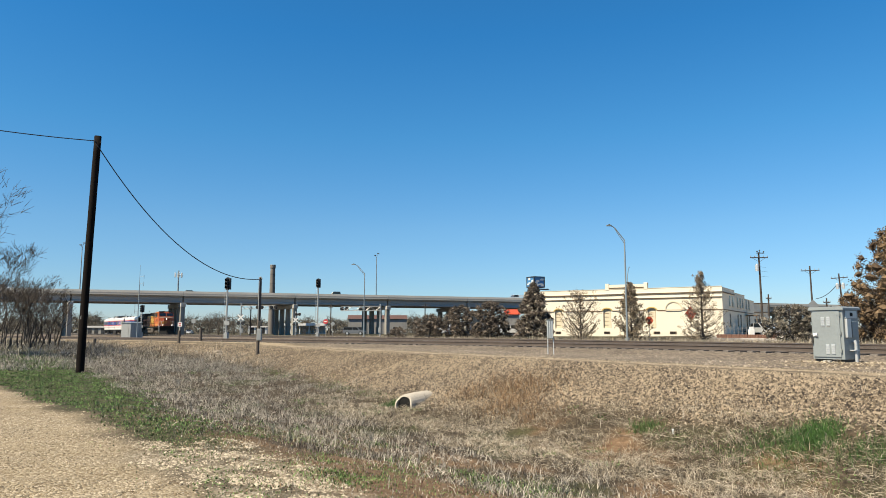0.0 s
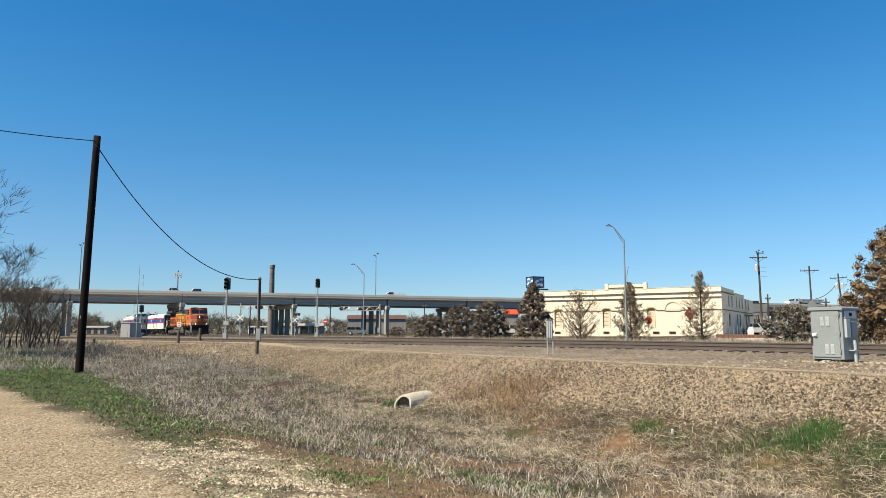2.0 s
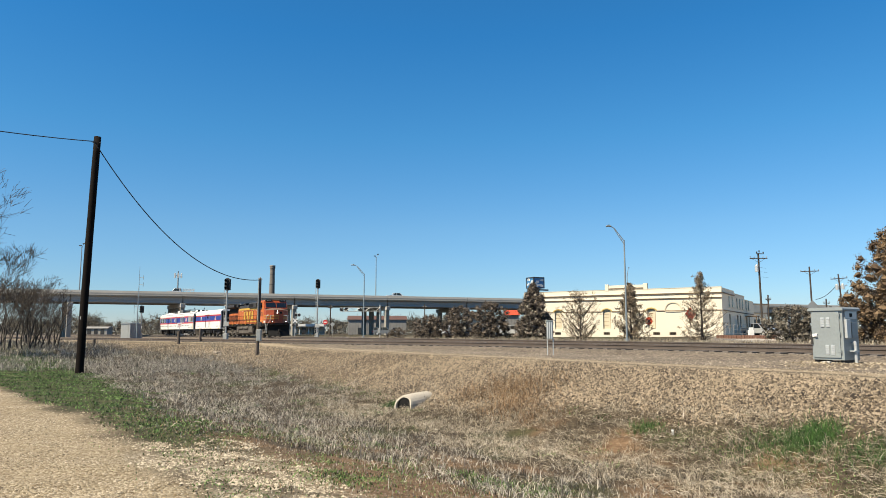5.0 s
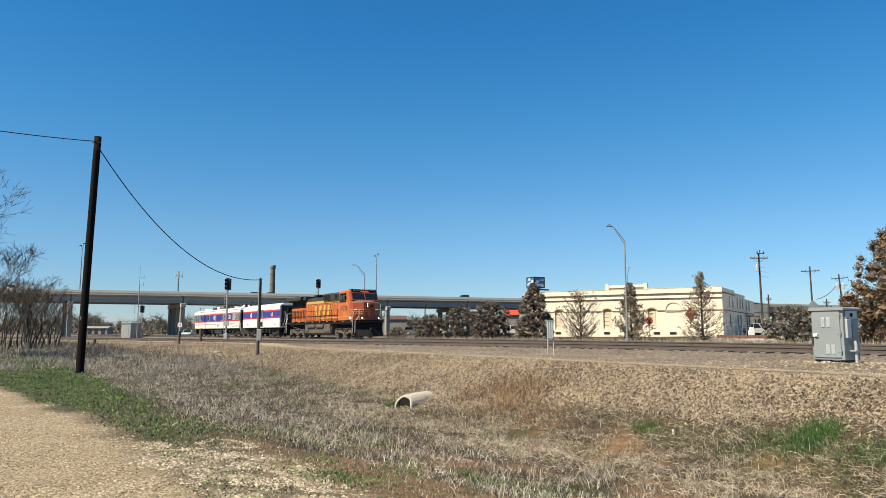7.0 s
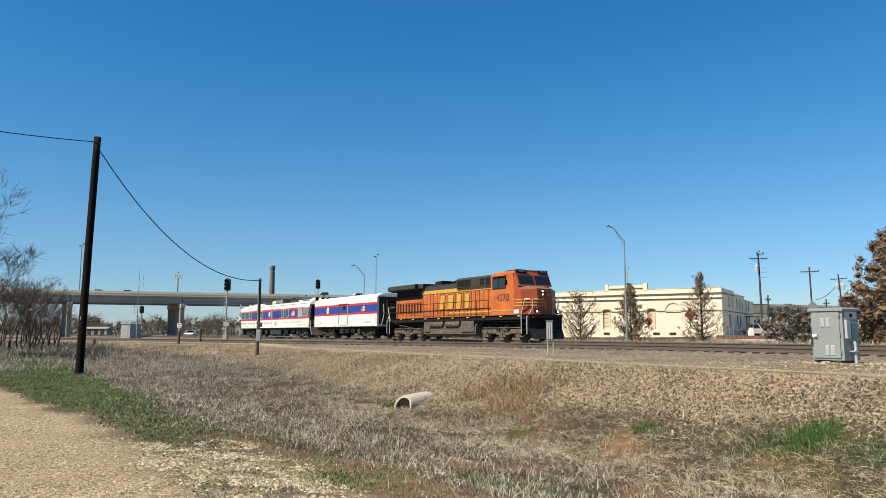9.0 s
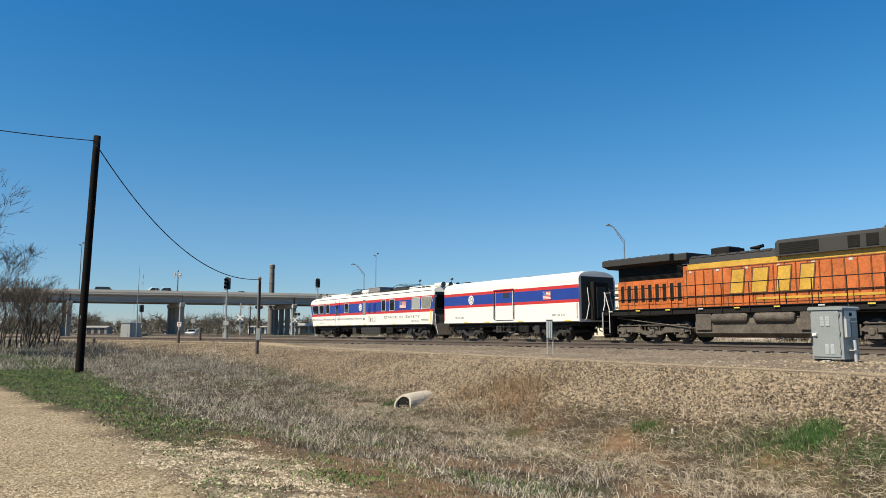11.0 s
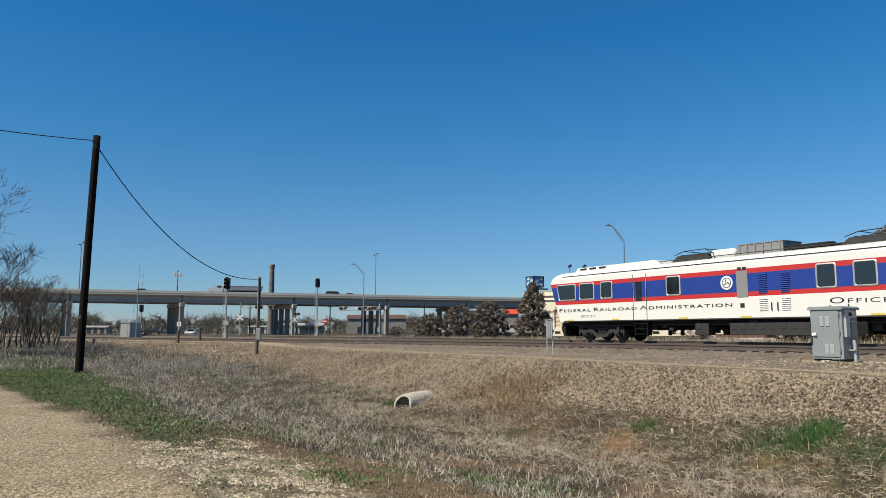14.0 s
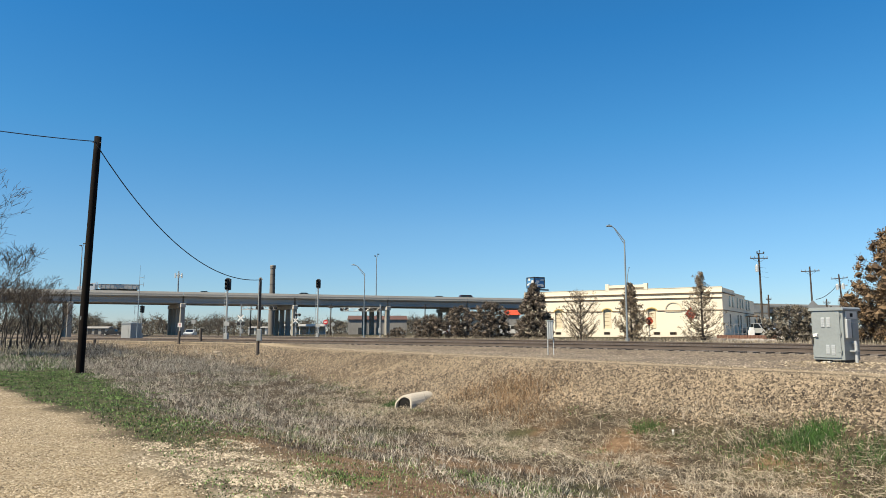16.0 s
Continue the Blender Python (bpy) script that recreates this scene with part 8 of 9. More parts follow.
blades("straw_tufts", clump, M_STRAW, "tangled tufts of pale straw in the ditch", (0.12, 0.34), (0.006, 0.010), 0.9, 9, 0.7)
clump = tufts(420, 60, 3.0, 12.2, -34, 3, lambda d, s: 0.85 * smooth(0.05, 0.25, patch(d, s, 0.45, 33)) * (1 - smooth(stone_low(s) - 0.4, stone_low(s) + 0.4, d)) * bare(d, s), 43, 0.14)
blades("green_tufts", clump, M_CLOVER, "low green weeds among the dry grass", (0.04, 0.12), (0.010, 0.020), 0.9, 10, 0.4)
rough = scatter(26000, 6.0, 13.8, -48, 2, lambda d, s: 0.9 * (1 - smooth(0.0, 1.7, abs(d - stone_low(s) - 0.3))) * smooth(-0.2, 0.2, patch(d, s, 0.7, 9)), 3)
blades("bank_weeds", rough, M_DRY, "scattered dry weeds at the foot of the stony bank", (0.10, 0.30), (0.006, 0.011), 0.6, 3, 0.4)

rust = tuft_spots(12.2, -15.6, 0.9, 1.5, 2200, 1) + tuft_spots(11.3, -14.7, 0.7, 1.0, 900, 2) + tuft_spots(11.6, -17.0, 0.5, 0.7, 400, 3) + tuft_spots(11.0, -13.2, 0.5, 0.8, 400, 8)
blades("reddish_grass_tuft", rust, M_RUSTGRASS, "clump of reddish-brown dry grass on the bank", (0.14, 0.5), (0.006, 0.012), 0.85, 4, 0.8)
lush = tuft_spots(11.75, -7.0, 0.42, 0.38, 3600, 4) + tuft_spots(11.35, -7.2, 0.55, 0.9, 2200, 5) + tuft_spots(10.2, -19.2, 0.35, 0.3, 1100, 6) + tuft_spots(11.5, -5.9, 0.4, 0.6, 1300, 7) + tuft_spots(11.3, -10.2, 0.3, 0.45, 700, 9)
blades("green_grass_tuft", lush, M_LUSH, "fresh green grass clumps at the foot of the bank", (0.06, 0.22), (0.006, 0.011), 0.75, 5, 0.5)
verge = scatter(210000, -6.0, 4.4, -52, -12, lambda d, s: smooth(drive_edge(s) - 0.1, drive_edge(s) + 0.5, d + 0.48 * patch(d, s, 0.5, 3) + 0.28 * patch(d, s, 1.35, 3)) * (1 - smooth(2.8, 4.2, d + 0.8 * patch(d, s, 0.5, 3))) * (1 - 0.85 * smooth(-12, -9.5, s)) * (0.22 + 0.78 * smooth(-0.25, 0.12, patch(d, s, 2.0, 8) + 0.8 * patch(d, s, 4.6, 8))), 5)
blades("verge_weeds", verge, M_CLOVER, "bright low green weeds along the edge of the drive", (0.025, 0.07), (0.017, 0.032), 0.85, 28, 0.3)
low = scatter(60000, 2.0, 11.5, -34, 3, lambda d, s: 0.7 * smooth(0.1, 0.35, patch(d, s, 0.5, 3) + 0.4 * patch(d, s, 1.35, 3)) * bare(d, s), 6)
low += scatter(90000, 1.2, 6.5, -14, 2, lambda d, s: (0.12 + 0.88 * smooth(-0.05, 0.25, patch(d, s, 1.1, 12))) * bare(d, s) if d > 1.9 + 0.5 * patch(d, s, 1.5, 3) else 0.03, 7)
for gd, gs, rd, rs, gn in ((3.8, -8.3, 0.5, 0.6, 2600), (6.2, -9.2, 0.4, 0.6, 1500), (6.6, -8.4, 0.4, 0.5, 1300), (7.1, -8.2, 0.3, 0.4, 900), (10.95, -8.1, 0.5, 0.9, 2600), (11.0, -9.1, 0.25, 0.35, 800), (10.0, -10.6, 0.35, 0.5, 1000), (10.5, -6.2, 0.6, 1.2, 1800), (10.4, -30.8, 0.6, 1.5, 2200), (10.6, -23.9, 0.5, 2.0, 2600), (10.6, -21.2, 0.4, 1.0, 1500), (5.0, -12.5, 0.5, 1.0, 1200)):
    low += tuft_spots(gd, gs, rd, rs, gn, int(gd * 100 + gs))
blades("green_weeds", low, M_CLOVER, "low green weeds along the edge of the drive", (0.018, 0.05), (0.010, 0.021), 1.15, 6, 0.3)
dead = scatter(120000, 1.7, 7.6, -17, 2.5, lambda d, s: smooth(drive_edge(s) + 0.2, drive_edge(s) + 1.2, d + 0.6 * patch(d, s, 0.9, 23)) * (0.15 + 0.85 * smooth(-0.2, 0.15, patch(d, s, 1.8, 24) + 0.6 * patch(d, s, 4.4, 25))), 26)
blades("dead_mat", dead[::2], M_DRY, "flattened mat of dead grey-brown weeds", (0.02, 0.07), (0.006, 0.013), 1.2, 26, 0.3)
blades("brown_mat", dead[1::2], M_RUSTGRASS, "flattened mat of dead brown weeds", (0.02, 0.06), (0.006, 0.013), 1.2, 27, 0.3)
fringe = scatter(30000, 35.5, 50, -96, -8, lambda d, s: 0.25 + 0.75 * smooth(-0.2, 0.3, patch(d, s, 0.35, 4)), 8)
fringe += scatter(9000, -6, 14, -80, -44, lambda d, s: smooth(-0.2, 0.3, patch(d, s, 0.4, 4)) * (1 - smooth(edge_d(s) - 0.5, edge_d(s) + 0.5, d)), 9)
blades("dry_grass_fringe", fringe, M_STRAW, "dry grass fringe beyond the tracks", (0.25, 0.6), (0.012, 0.03), 0.4, 7, 0.3)


def stones(name, spots, size, material, label, seed, flat=0.6):
    """Angular stones, each an uneven lump set into the ground, joined into one mesh."""
    g = np.random.default_rng(seed)
    p = np.asarray(spots, float)
    n = len(p)
    r = g.uniform(size[0], size[1], n) * (0.6 + 0.8 * g.random(n) ** 2)
    az = g.uniform(0, 2 * np.pi, n)
    c, s = np.cos(az), np.sin(az)
    ax = np.array([[1, 0, -0.2], [0, 1, -0.2], [-1, 0, -0.2], [0, -1, -0.2], [0, 0, 1]])
    v = ax[None] * (r[:, None, None]) * g.uniform(0.6, 1.3, (n, 5, 1))
    v += g.normal(0, 0.25, (n, 5, 3)) * r[:, None, None]
    v[:, :, 2] *= flat
    x = v[:, :, 0] * c[:, None] - v[:, :, 1] * s[:, None]
    y = v[:, :, 0] * s[:, None] + v[:, :, 1] * c[:, None]
    v[:, :, 0], v[:, :, 1] = x, y
    v += p[:, None, :] + np.array([0, 0, 0.25])[None, None] * r[:, None, None] * flat
    tri = np.array([[0, 1, 4], [1, 2, 4], [2, 3, 4], [3, 0, 4]])
    me = bpy.data.meshes.new(name)
    me.vertices.add(n * 5)
    me.vertices.foreach_set("co", v.ravel())
    me.loops.add(n * 12)
    me.loops.foreach_set("vertex_index", (tri[None] + (np.arange(n) * 5)[:, None, None]).ravel())
    me.polygons.add(n * 4)
    me.polygons.foreach_set("loop_start", np.arange(n * 4) * 3)
    me.update(calc_edges=True)
    me.validate()
    me.materials.append(material)
    return tagged(new(name, me), label, "stones", kind="stuff")


M_ROCK = mat("tan_bank_stone", (0.07, 0.05, 0.032), 0.95, 0.0, 0.5, 0.5, 12.0, island=1.1, second=(0.36, 0.285, 0.195))
M_BALLAST = mat("grey_brown_ballast", (0.164, 0.129, 0.0979), 0.95, 0.0, 0.4, 0.5, 12.0, island=0.9, second=(0.37, 0.31, 0.24))
M_CRUMB = mat("brown_soil_crumb", (0.096, 0.06, 0.0336), 0.95, 0.0, 0.3, 0.5, 12.0, island=1.0, second=(0.336, 0.264, 0.176))
M_PEBBLE = mat("limestone_pebble", (0.20, 0.15, 0.09), 0.95, 0.0, 0.4, 0.5, 12.0, island=1.1, second=(0.50, 0.42, 0.30))
bank = scatter(150000, 8.5, 15.0, -82, 3, lambda d, s: smooth(stone_low(s) - 0.5, stone_low(s) + 0.5, d + 0.6 * patch(d, s, 0.5, 3)) * (1 - smooth(edge_d(s) - 0.1, edge_d(s) + 0.5, d)) * (1 - 0.4 * smooth(-50, -70, s)), 11, 0.0)
bank += scatter(110000, 10.4, 14.8, -24, 3, lambda d, s: smooth(stone_low(s) - 0.4, stone_low(s) + 0.4, d + 0.6 * patch(d, s, 0.5, 3)) * (1 - smooth(edge_d(s) - 0.1, edge_d(s) + 0.5, d)), 17, 0.0)
stones("bank_stones", bank, (0.019, 0.037), M_ROCK, "loose tan crushed stones covering the embankment slope", 11, 0.85)
bal = scatter(70000, 16.5, 34.5, -70, 2, lambda d, s: 0.9 * (1 - 0.5 * smooth(-30, -60, s)), 12, 0.0)
stones("ballast_stones", bal, (0.016, 0.036), M_BALLAST, "grey-brown crushed ballast around the tracks", 12)
peb = scatter(150000, -5, 2.6, -24, -3, lambda d, s: (1 - smooth(drive_edge(s) - 0.3, drive_edge(s) + 0.4, d + 0.5 * patch(d, s, 0.5, 3))) * (0.2 + 0.8 * smooth(-0.2, 0.2, patch(d, s, 0.8, 20))), 13, 0.0)
stones("drive_pebbles", peb, (0.007, 0.017), M_PEBBLE, "small limestone pebbles on the gravel drive", 13)
wht = scatter(52000, 1.0, 4.4, -11.5, -2, lambda d, s: smooth(1.5, 2.1, d + 0.6 * patch(d, s, 0.5, 3)) * (1 - smooth(2.9, 3.8, d + 0.6 * patch(d, s, 0.5, 3))) * (0.1 + 0.9 * smooth(-0.1, 0.2, patch(d, s, 1.2, 21) + 0.9 * patch(d, s, 3.1, 4))), 14, 0.0)
M_GRAVEL = mat("pale_loose_gravel", (0.30, 0.24, 0.16), 0.95, 0.0, 0.4, 0.5, 12.0, island=1.2, second=(0.57, 0.49, 0.36))
stones("verge_gravel", wht, (0.010, 0.024), M_GRAVEL, "pale loose gravel at the edge of the drive", 14)
litter = scatter(40000, 1.8, 7.5, -16, 2, lambda d, s: 0.3 + 0.7 * smooth(-0.2, 0.2, patch(d, s, 1.6, 22)), 16, 0.0)
stones("soil_crumbs", litter, (0.004, 0.013), M_CRUMB, "small clods and grit on the bare soil", 16)
grit = scatter(26000, 13.6, 17.8, -60, 3, lambda d, s: 0.6 * smooth(edge_d(s) - 0.5, edge_d(s) + 0.2, d) * (1 - smooth(edge_d(s) + 2.6, edge_d(s) + 3.4, d)), 18, 0.0)
stones("path_grit", grit, (0.010, 0.028), M_PEBBLE, "small pale stones on the track along the embankment", 18)
cabst = tuft_spots(19.4, -10.2, 1.3, 2.0, 2200, 31)
stones("cabinet_stones", cabst, (0.025, 0.055), M_PEBBLE, "pale stones heaped round the steel cabinet", 15)

# ---- culvert ----
M_CULV = mat("stained_pale_concrete", (0.47, 0.42, 0.34), 0.92, 0.0, 0.2, 2.0, 20.0, 0.35, 30.0)
cv = thing("culvert", Matrix.Identity(4), "pale concrete culvert pipe opening into the ditch", "culvert")
o_ = on_ground(10.22, -18.45)
mcv = Matrix.Translation((o_.x, o_.y, o_.z + 0.06)) @ Matrix.Rotation(radians(52), 4, "Z") @ Matrix.Rotation(radians(-4), 4, "Y")
bm = bmesh.new()
rings = []
for x_, r_, cut in ((1.0, 0.28, 0.0), (0.0, 0.28, 0.35), (0.0, 0.33, 0.35), (0.1, 0.34, 0.3), (0.6, 0.34, 0.1), (1.15, 0.32, 0.0)):
    rings.append([bm.verts.new((x_ + cut * 0.9 * r_ * math.sin(k_ * math.pi / 12) + 0.02 * math.sin(5 * k_), r_ * math.cos(k_ * math.pi / 12), r_ * math.sin(k_ * math.pi / 12))) for k_ in range(24)])
for a_, b_ in zip(rings, rings[1:]):
    for k_ in range(24):
        bm.faces.new((a_[k_], a_[(k_ + 1) % 24], b_[(k_ + 1) % 24], b_[k_]))
bmesh.ops.transform(bm, matrix=mcv, verts=bm.verts)
part("pipe", bm, M_CULV, cv)
# black disc close behind the rim stands in for the shade inside
bm = bmesh.new()
rod(bm, (0.10, 0, 0), (0.14, 0, 0), 0.277, seg=20)
bmesh.ops.transform(bm, matrix=mcv, verts=bm.verts)
part("pipe_shade_disc", bm, M_BLACK, cv, "black disc standing for the shade inside the pipe")
M_BOULDER = mat("weathered_tan_rock", (0.27, 0.225, 0.17), 0.95, 0.0, 0.35, 2.0, 18.0, 0.5, 25.0)
for d_, s_, r_ in ((11.9, -45.6, 0.30), (11.7, -44.4, 0.24)):
    bm = bmesh.new()
    bmesh.ops.create_icosphere(bm, subdivisions=2, radius=r_)
    for v in bm.verts:
        v.co *= 1 + 0.3 * noise.noise(v.co * 6 + Vector((d_, s_, 0)))
        v.co.z *= 0.5
    solo("rock", bm, M_BOULDER, Matrix.Translation(on_ground(d_, s_)), "large weathered tan rock lying on the bank", "rock", "large rocks")
stake = thing("marker_stake", Matrix.Translation(ground_at(4.46, 14.05)), "short white plastic stake in the grass", "stake")
bm = bmesh.new()
rod(bm, (0, 0, -0.05), (0, 0, 0.08), 0.022, seg=12)
part("stake", bm, M_WHITE, stake)
bm = bmesh.new()
rod(bm, (0, 0, 0.07), (0, 0, 0.09), 0.027, 0.022, seg=12)
part("cap", bm, M_WHITE, stake)


# ---- road vehicles ----
PAINTS = {}


def paint(color):
    if color not in PAINTS:
        PAINTS[color] = mat("car_paint", color, 0.3, 0.1, 0.08, 0.5, 5.0, coat=0.5)
    return PAINTS[color]


M_TYRE = mat("tyre_rubber", (0.02, 0.02, 0.02), 0.9)
M_TAIL = mat("red_tail_lens", (0.35, 0.01, 0.01), 0.2)


def vehicle(kind, color, label, name):
    """A road vehicle facing +x: body, glasshouse, wheels with rims, lamps."""
    root = thing(name, Matrix.Identity(4), label, "truck" if kind in ("pickup", "flatbed") else "car", "road traffic")
    body = {
        "sedan": [(-2.25, 0.35), (2.2, 0.35), (2.3, 0.62), (2.1, 0.82), (1.0, 0.95), (-1.4, 1.0), (-2.2, 0.95), (-2.3, 0.6)],
        "suv": [(-2.3, 0.42), (2.2, 0.42), (2.32, 0.75), (2.15, 1.0), (1.15, 1.1), (-2.25, 1.12), (-2.35, 0.7)],
        "pickup": [(-2.8, 0.5), (2.6, 0.5), (2.75, 0.85), (2.6, 1.12), (1.4, 1.22), (-2.8, 1.22)],
        "flatbed": [(-3.6, 0.6), (2.6, 0.6), (2.75, 0.95), (2.6, 1.25), (1.4, 1.4), (-0.6, 1.4), (-0.7, 1.05), (-3.6, 1.05)],
    }[kind]
    cabin = {
        "sedan": [(1.0, 0.95), (0.25, 1.42), (-0.9, 1.45), (-1.75, 1.0)],
        "suv": [(1.1, 1.1), (0.55, 1.68), (-2.0, 1.70), (-2.25, 1.12)],
        "pickup": [(1.3, 1.22), (0.65, 1.82), (-0.8, 1.84), (-1.0, 1.22)],
        "flatbed": [(1.3, 1.4), (0.8, 2.0), (-0.5, 2.02), (-0.6, 1.4)],
    }[kind]
    w = 0.92 if kind in ("sedan", "suv") else 1.0
    bm = bmesh.new()
    prism(bm, body, -w, w)
    bmesh.ops.bevel(bm, geom=list(bm.edges), offset=0.05, segments=2, affect="EDGES")
    part("body", bm, paint(color), root)
    bm = bmesh.new()
    prism(bm, cabin, -w + 0.12, w - 0.12)
    bmesh.ops.bevel(bm, geom=list(bm.edges), offset=0.05, segments=2, affect="EDGES")
    part("glasshouse", bm, M_GLASS, root)
    bm = bmesh.new()
    top = [p for p in cabin[1:3]]
    box(bm, ((top[0][0] + top[1][0]) / 2, 0, top[0][1] + 0.01), (top[0][0] - top[1][0] + 0.1, 2 * w - 0.3, 0.06), bev=0.02)
    for sy in (-1, 1):
        for (xa, za), (xb, zb) in ((cabin[0], cabin[1]), (cabin[2], cabin[3])):
            rod(bm, (xa, sy * (w - 0.13), za), (xb, sy * (w - 0.15), zb), 0.05)
        rod(bm, (-0.3, sy * (w - 0.12), cabin[0][1]), (-0.3, sy * (w - 0.12), top[0][1]), 0.045)
    part("roof", bm, paint(color), root)
    if kind == "flatbed":
        bm = bmesh.new()
        box(bm, (-2.2, 0, 1.15), (2.9, 2.1, 0.12), bev=0.02)
        for x in (-3.4, -2.6, -1.8, -1.0):
            for sy in (-1, 1):
                rod(bm, (x, sy, 1.15), (x, sy, 1.9), 0.04)
        for z in (1.55, 1.9):
            for sy in (-1, 1):
                rod(bm, (-3.5, sy, z), (-0.9, sy, z), 0.04)
        part("stake_bed", bm, M_SILVER, root)
    for x in ((-1.4, 1.4) if kind in ("sedan", "suv") else (-1.9, 1.75)):
        for sy in (-1, 1):
            bm = bmesh.new()
            r = 0.33 if kind == "sedan" else 0.39
            rod(bm, (x, sy * (w - 0.2), r), (x, sy * (w + 0.01), r), r, seg=20)
            t = part("wheel", bm, M_TYRE, root)
            bm = bmesh.new()
            rod(bm, (x, sy * (w + 0.005), r), (x, sy * (w + 0.025), r), r * 0.6, seg=16)
            part("rim", bm, M_ALU, t)
    for sy in (-1, 1):
        bm = bmesh.new()
        box(bm, (body[2][0] - 0.03, sy * (w - 0.25), body[2][1] + 0.03), (0.12, 0.34, 0.14), bev=0.03)
        part("headlamp", bm, M_ALU, root)
        bm = bmesh.new()
        box(bm, (min(p[0] for p in body) + 0.03, sy * (w - 0.2), 0.85), (0.1, 0.25, 0.16), bev=0.03)
        part("tail_lamp", bm, M_TAIL, root)
    return root


def semi_truck():
    root = thing("semi_truck", Matrix.Identity(4), "white tractor hauling a long silver dump trailer", "truck", "road traffic")
    bm = bmesh.new()
    prism(bm, [(2.4, 0.6), (5.9, 0.6), (6.0, 1.3), (5.8, 1.75), (4.3, 1.75), (3.9, 2.35), (2.6, 2.42), (2.4, 2.3)], -1.1, 1.1)
    bmesh.ops.bevel(bm, geom=list(bm.edges), offset=0.08, segments=2, affect="EDGES")
    c = part("cab", bm, paint((0.72, 0.73, 0.74)), root)
    bm = bmesh.new()
    prism(bm, [(4.36, 1.78), (4.0, 2.3), (3.93, 2.3), (4.2, 1.78)], -1.0, 1.0)
    for sy in (-1, 1):
        box(bm, (3.3, sy * 1.105, 2.05), (0.9, 0.02, 0.45), bev=0.008)
    part("cab_glass", bm, M_GLASS, c)
    for sy in (-1, 1):
        bm = bmesh.new()
        rod(bm, (2.3, sy * 0.95, 1.0), (2.3, sy * 0.95, 2.7), 0.08)
        part("exhaust_stack", bm, M_ALU, root)
    bm = bmesh.new()
    prism(bm, [(-6.2, 1.25), (1.4, 1.25), (1.75, 1.5), (1.75, 2.15), (-6.4, 2.15)], -1.2, 1.2)
    t = part("trailer", bm, M_TIN2, root)
    for k in range(9):
        for sy in (-1, 1):
            bm = bmesh.new()
            box(bm, (-5.9 + k * 0.9, sy * 1.23, 1.72), (0.1, 0.06, 0.84))
            part("side_rib", bm, M_TIN2, t)
    bm = bmesh.new()
    box(bm, (-2.3, 0, 2.2), (8.2, 2.5, 0.12), bev=0.03)
    part("tarpaulin", bm, M_GREY2, t)
    bm = bmesh.new()
    box(bm, (-0.3, 0, 1.0), (11.4, 0.9, 0.3))
    part("chassis", bm, M_BLACK, root)
    for x in (-5.6, -4.4, 1.3, 2.5, 5.0):
        for sy in (-1, 1):
            bm = bmesh.new()
            rod(bm, (x, sy * 0.75, 0.5), (x, sy * 1.15, 0.5), 0.5, seg=20)
            part("wheel", bm, M_TYRE, root)
    return root


M_TIN2 = mat("dull_aluminium_trailer", (0.50, 0.49, 0.46), 0.5, 0.5, 0.12, 0.6, 8.0)
DARK, SILV, WHT, REDD, NAVY = (0.02, 0.021, 0.024), (0.40, 0.41, 0.42), (0.75, 0.75, 0.74), (0.16, 0.015, 0.015), (0.02, 0.03, 0.06)
# lane: distance from the near parapet; rows of two known times and places along the bridge
TRAFFIC = [
    (vehicle("sedan", DARK, "dark sedan driving over the overpass", "car"), 9.0, 0.0, 16.98, 0.5, 8.94),
    (vehicle("pickup", DARK, "black pickup driving over the overpass", "pickup_truck"), 9.0, 0.0, 51.92, 3.0, 2.79),
    (vehicle("flatbed", WHT, "white stake-bed truck driving over the overpass", "flatbed_truck"), 9.0, 0.0, 100.19, 2.5, 57.60),
    (vehicle("sedan", NAVY, "dark sedan driving over the overpass", "car"), 9.0, 3.0, 100.19, 3.5, 91.63),
    (vehicle("pickup", WHT, "white pickup driving over the overpass", "pickup_truck"), 9.0, 3.5, 188.80, 7.5, 93.39),
    (vehicle("pickup", NAVY, "dark pickup driving over the overpass", "pickup_truck"), 9.0, 6.5, 94.83, 7.5, 76.52),
    (vehicle("sedan", DARK, "dark sedan driving over the overpass", "car"), 9.0, 6.5, 43.58, 7.5, 27.57),
    (vehicle("sedan", SILV, "silver sedan driving over the overpass", "car"), 9.0, 11.5, 19.62, 12.5, 1.12),
    (semi_truck(), 3.0, 12.0, 54.64, 16.0, 0.64),
    (vehicle("sedan", DARK, "dark sedan driving over the overpass", "car"), 9.0, 13.0, 72.43, 14.5, 46.34),
    (vehicle("sedan", NAVY, "dark sedan driving over the overpass", "car"), 9.0, 15.0, 94.03, 16.0, 78.19),
    (vehicle("pickup", WHT, "white pickup driving over the overpass", "pickup_truck"), 6.6, 1.5, 5.37, 3.5, 40.54),
    (vehicle("suv", REDD, "dark red sport utility vehicle driving over the overpass", "car"), 6.6, 11.5, 8.47, 14.5, 60.03),
    (vehicle("sedan", DARK, "dark sedan driving over the overpass", "car"), 6.6, 15.5, 34.96, 16.0, 44.04),
    (vehicle("pickup", SILV, "pale pickup driving over the overpass", "pickup_truck"), 6.6, 15.5, -4.89, 16.0, 3.00),
]
suv = vehicle("suv", (0.17, 0.18, 0.19), "silver sport utility vehicle easing along behind the tracks", "car")
sedan = vehicle("sedan", WHT, "white sedan waiting by the level crossing", "car")
dark_truck = vehicle("pickup", DARK, "black pickup driving under the overpass", "pickup_truck")
parked = vehicle("pickup", SILV, "silver pickup parked beside the warehouse", "pickup_truck")
parked.matrix_basis = Matrix.Translation(ground_at(43.73, 98.00)) @ Matrix.Rotation(radians(-75), 4, "Z")
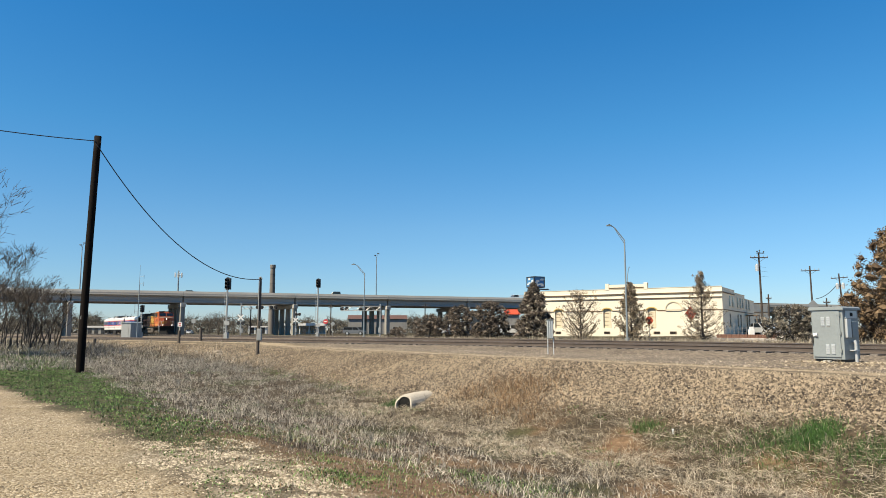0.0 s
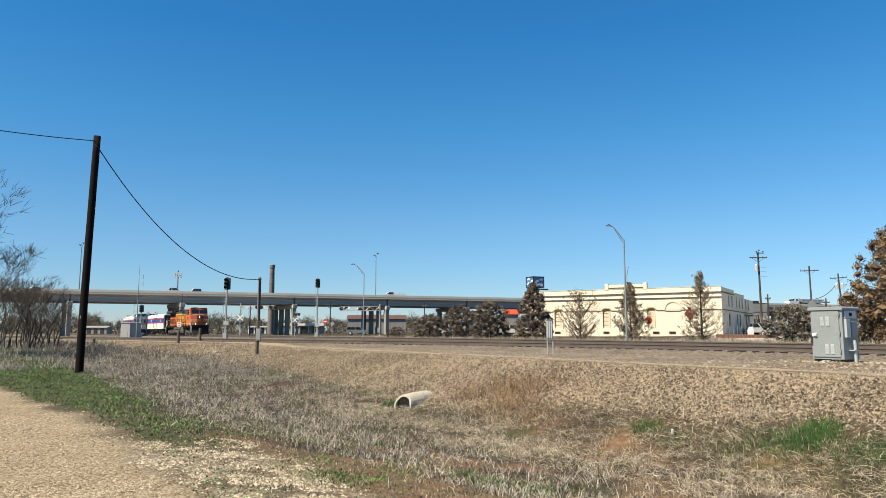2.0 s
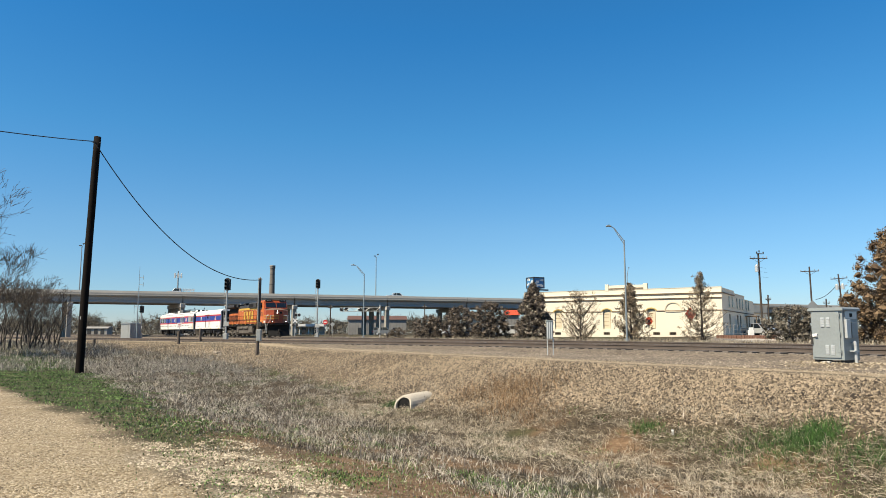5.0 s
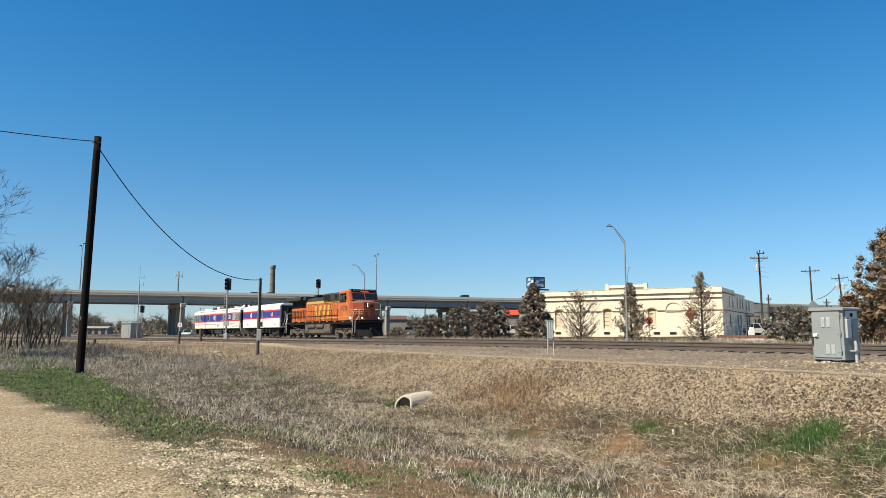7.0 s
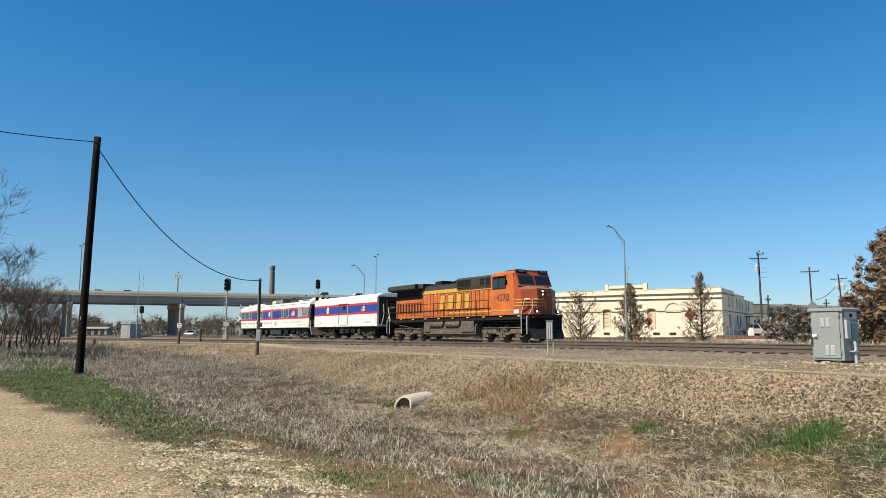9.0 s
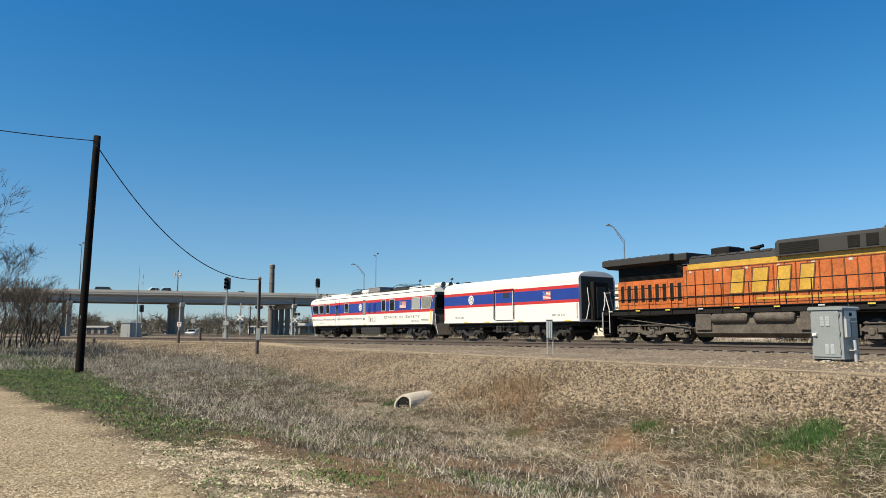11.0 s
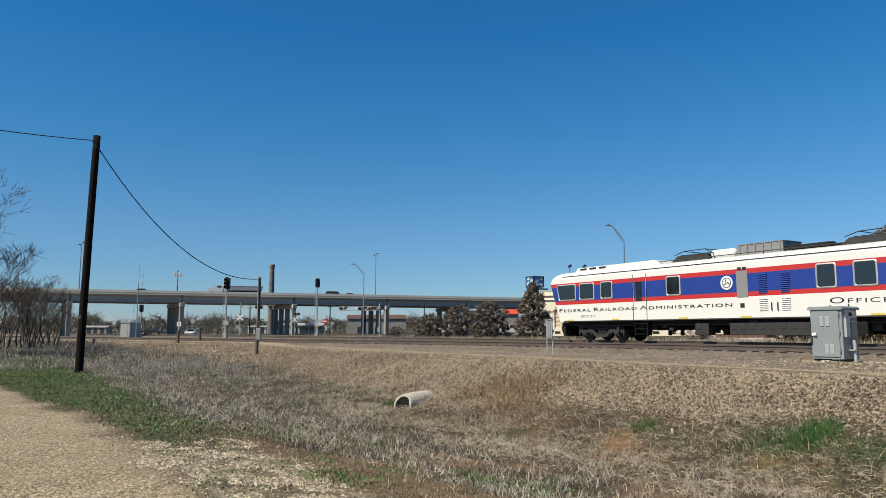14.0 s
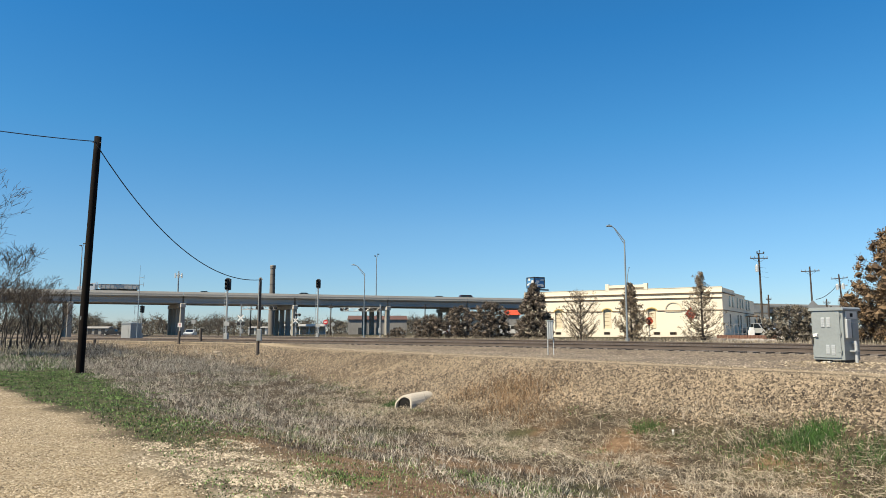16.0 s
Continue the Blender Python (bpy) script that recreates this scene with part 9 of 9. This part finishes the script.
parked2 = vehicle("suv", DARK, "dark sport utility vehicle parked beside the warehouse", "car")
parked2.matrix_basis = Matrix.Translation(ground_at(48.32, 106.00)) @ Matrix.Rotation(radians(-70), 4, "Z")
parked3 = vehicle("suv", WHT, "white sport utility vehicle parked behind the junipers", "car")
parked3.matrix_basis = Matrix.Translation(ground_at(10.89, 115.00)) @ Matrix.Rotation(radians(10), 4, "Z")
parked4 = vehicle("pickup", WHT, "white pickup parked behind the junipers", "pickup_truck")
parked4.matrix_basis = Matrix.Translation(ground_at(0.28, 118.00)) @ Matrix.Rotation(radians(80), 4, "Z")


# ---- what moves ----
SPEED, Q9 = 13.4, -35.6


def train_q(t, back):
    return Q9 + SPEED * (t - 9) + (0.025 if t > 9 else 0.014) * (t - 9) ** 2 - back


def car_pose(q, half):
    a, _ = main_point(q + half)
    b, _ = main_point(q - half)
    v = a - b
    return Matrix.Translation((a + b) / 2) @ Matrix.Rotation(math.atan2(v.y, v.x), 4, "Z")


def motions():
    times = [0.5 * i for i in range(33)]
    for ob, back, half in ((loco, 11.15, 6.5), (boxcar, 30.75, 5.0), (coach, 52.6, 9.0)):
        walk(ob, [(t, car_pose(train_q(t, back), half)) for t in times])
    # wheels roll without slip
    for ob, x, r in WHEELS:
        walk(ob, [(i / FPS, Matrix.Translation((x, 0, 0)) @ Matrix.Rotation((train_q(i / FPS, 0) - Q9) / r, 4, "Y")) for i in range(481)])
    # road traffic at even speed over the bridge
    for ob, lane, t0, b0, t1, b1 in TRAFFIC:
        v = (b1 - b0) / (t1 - t0)
        turn = math.atan2(BRIDGE_W.y, BRIDGE_W.x) + (math.pi if v < 0 else 0)
        rows = []
        for k in range(9):
            b = b0 + v * (2.0 * k - t0)
            b = min(395.0, max(-255.0, b))
            rows.append((2.0 * k, Matrix.Translation(bridge_at(b, lane, -0.75)) @ Matrix.Rotation(turn, 4, "Z")))
        walk(ob, rows)
    for ob, turn, rows in (
        (suv, 0, ((0, -18.85, 150.00), (1.5, -18.50, 150.00), (2.5, -17.42, 150.00), (3.5, -15.87, 150.00), (6, -9.43, 150.00), (9, 0.72, 150.00), (16, 9.07, 150.00))),
        (sedan, -82, ((0, -82.33, 230.00), (4.2, -76.96, 215.00), (7, -53.93, 150.00), (9, -51.44, 145.00), (12, -51.10, 145.00), (16, -51.67, 145.00))),
        (dark_truck, 180, ((0, -75.57, 200.00), (11, -76.05, 200.00), (12.5, -78.91, 200.00), (14, -82.09, 200.00), (15, -88.94, 200.00), (16, -93.07, 200.00))),
    ):
        walk(ob, [(t, Matrix.Translation(ground_at(x, y)) @ Matrix.Rotation(radians(turn), 4, "Z")) for t, x, y in rows])


motions()
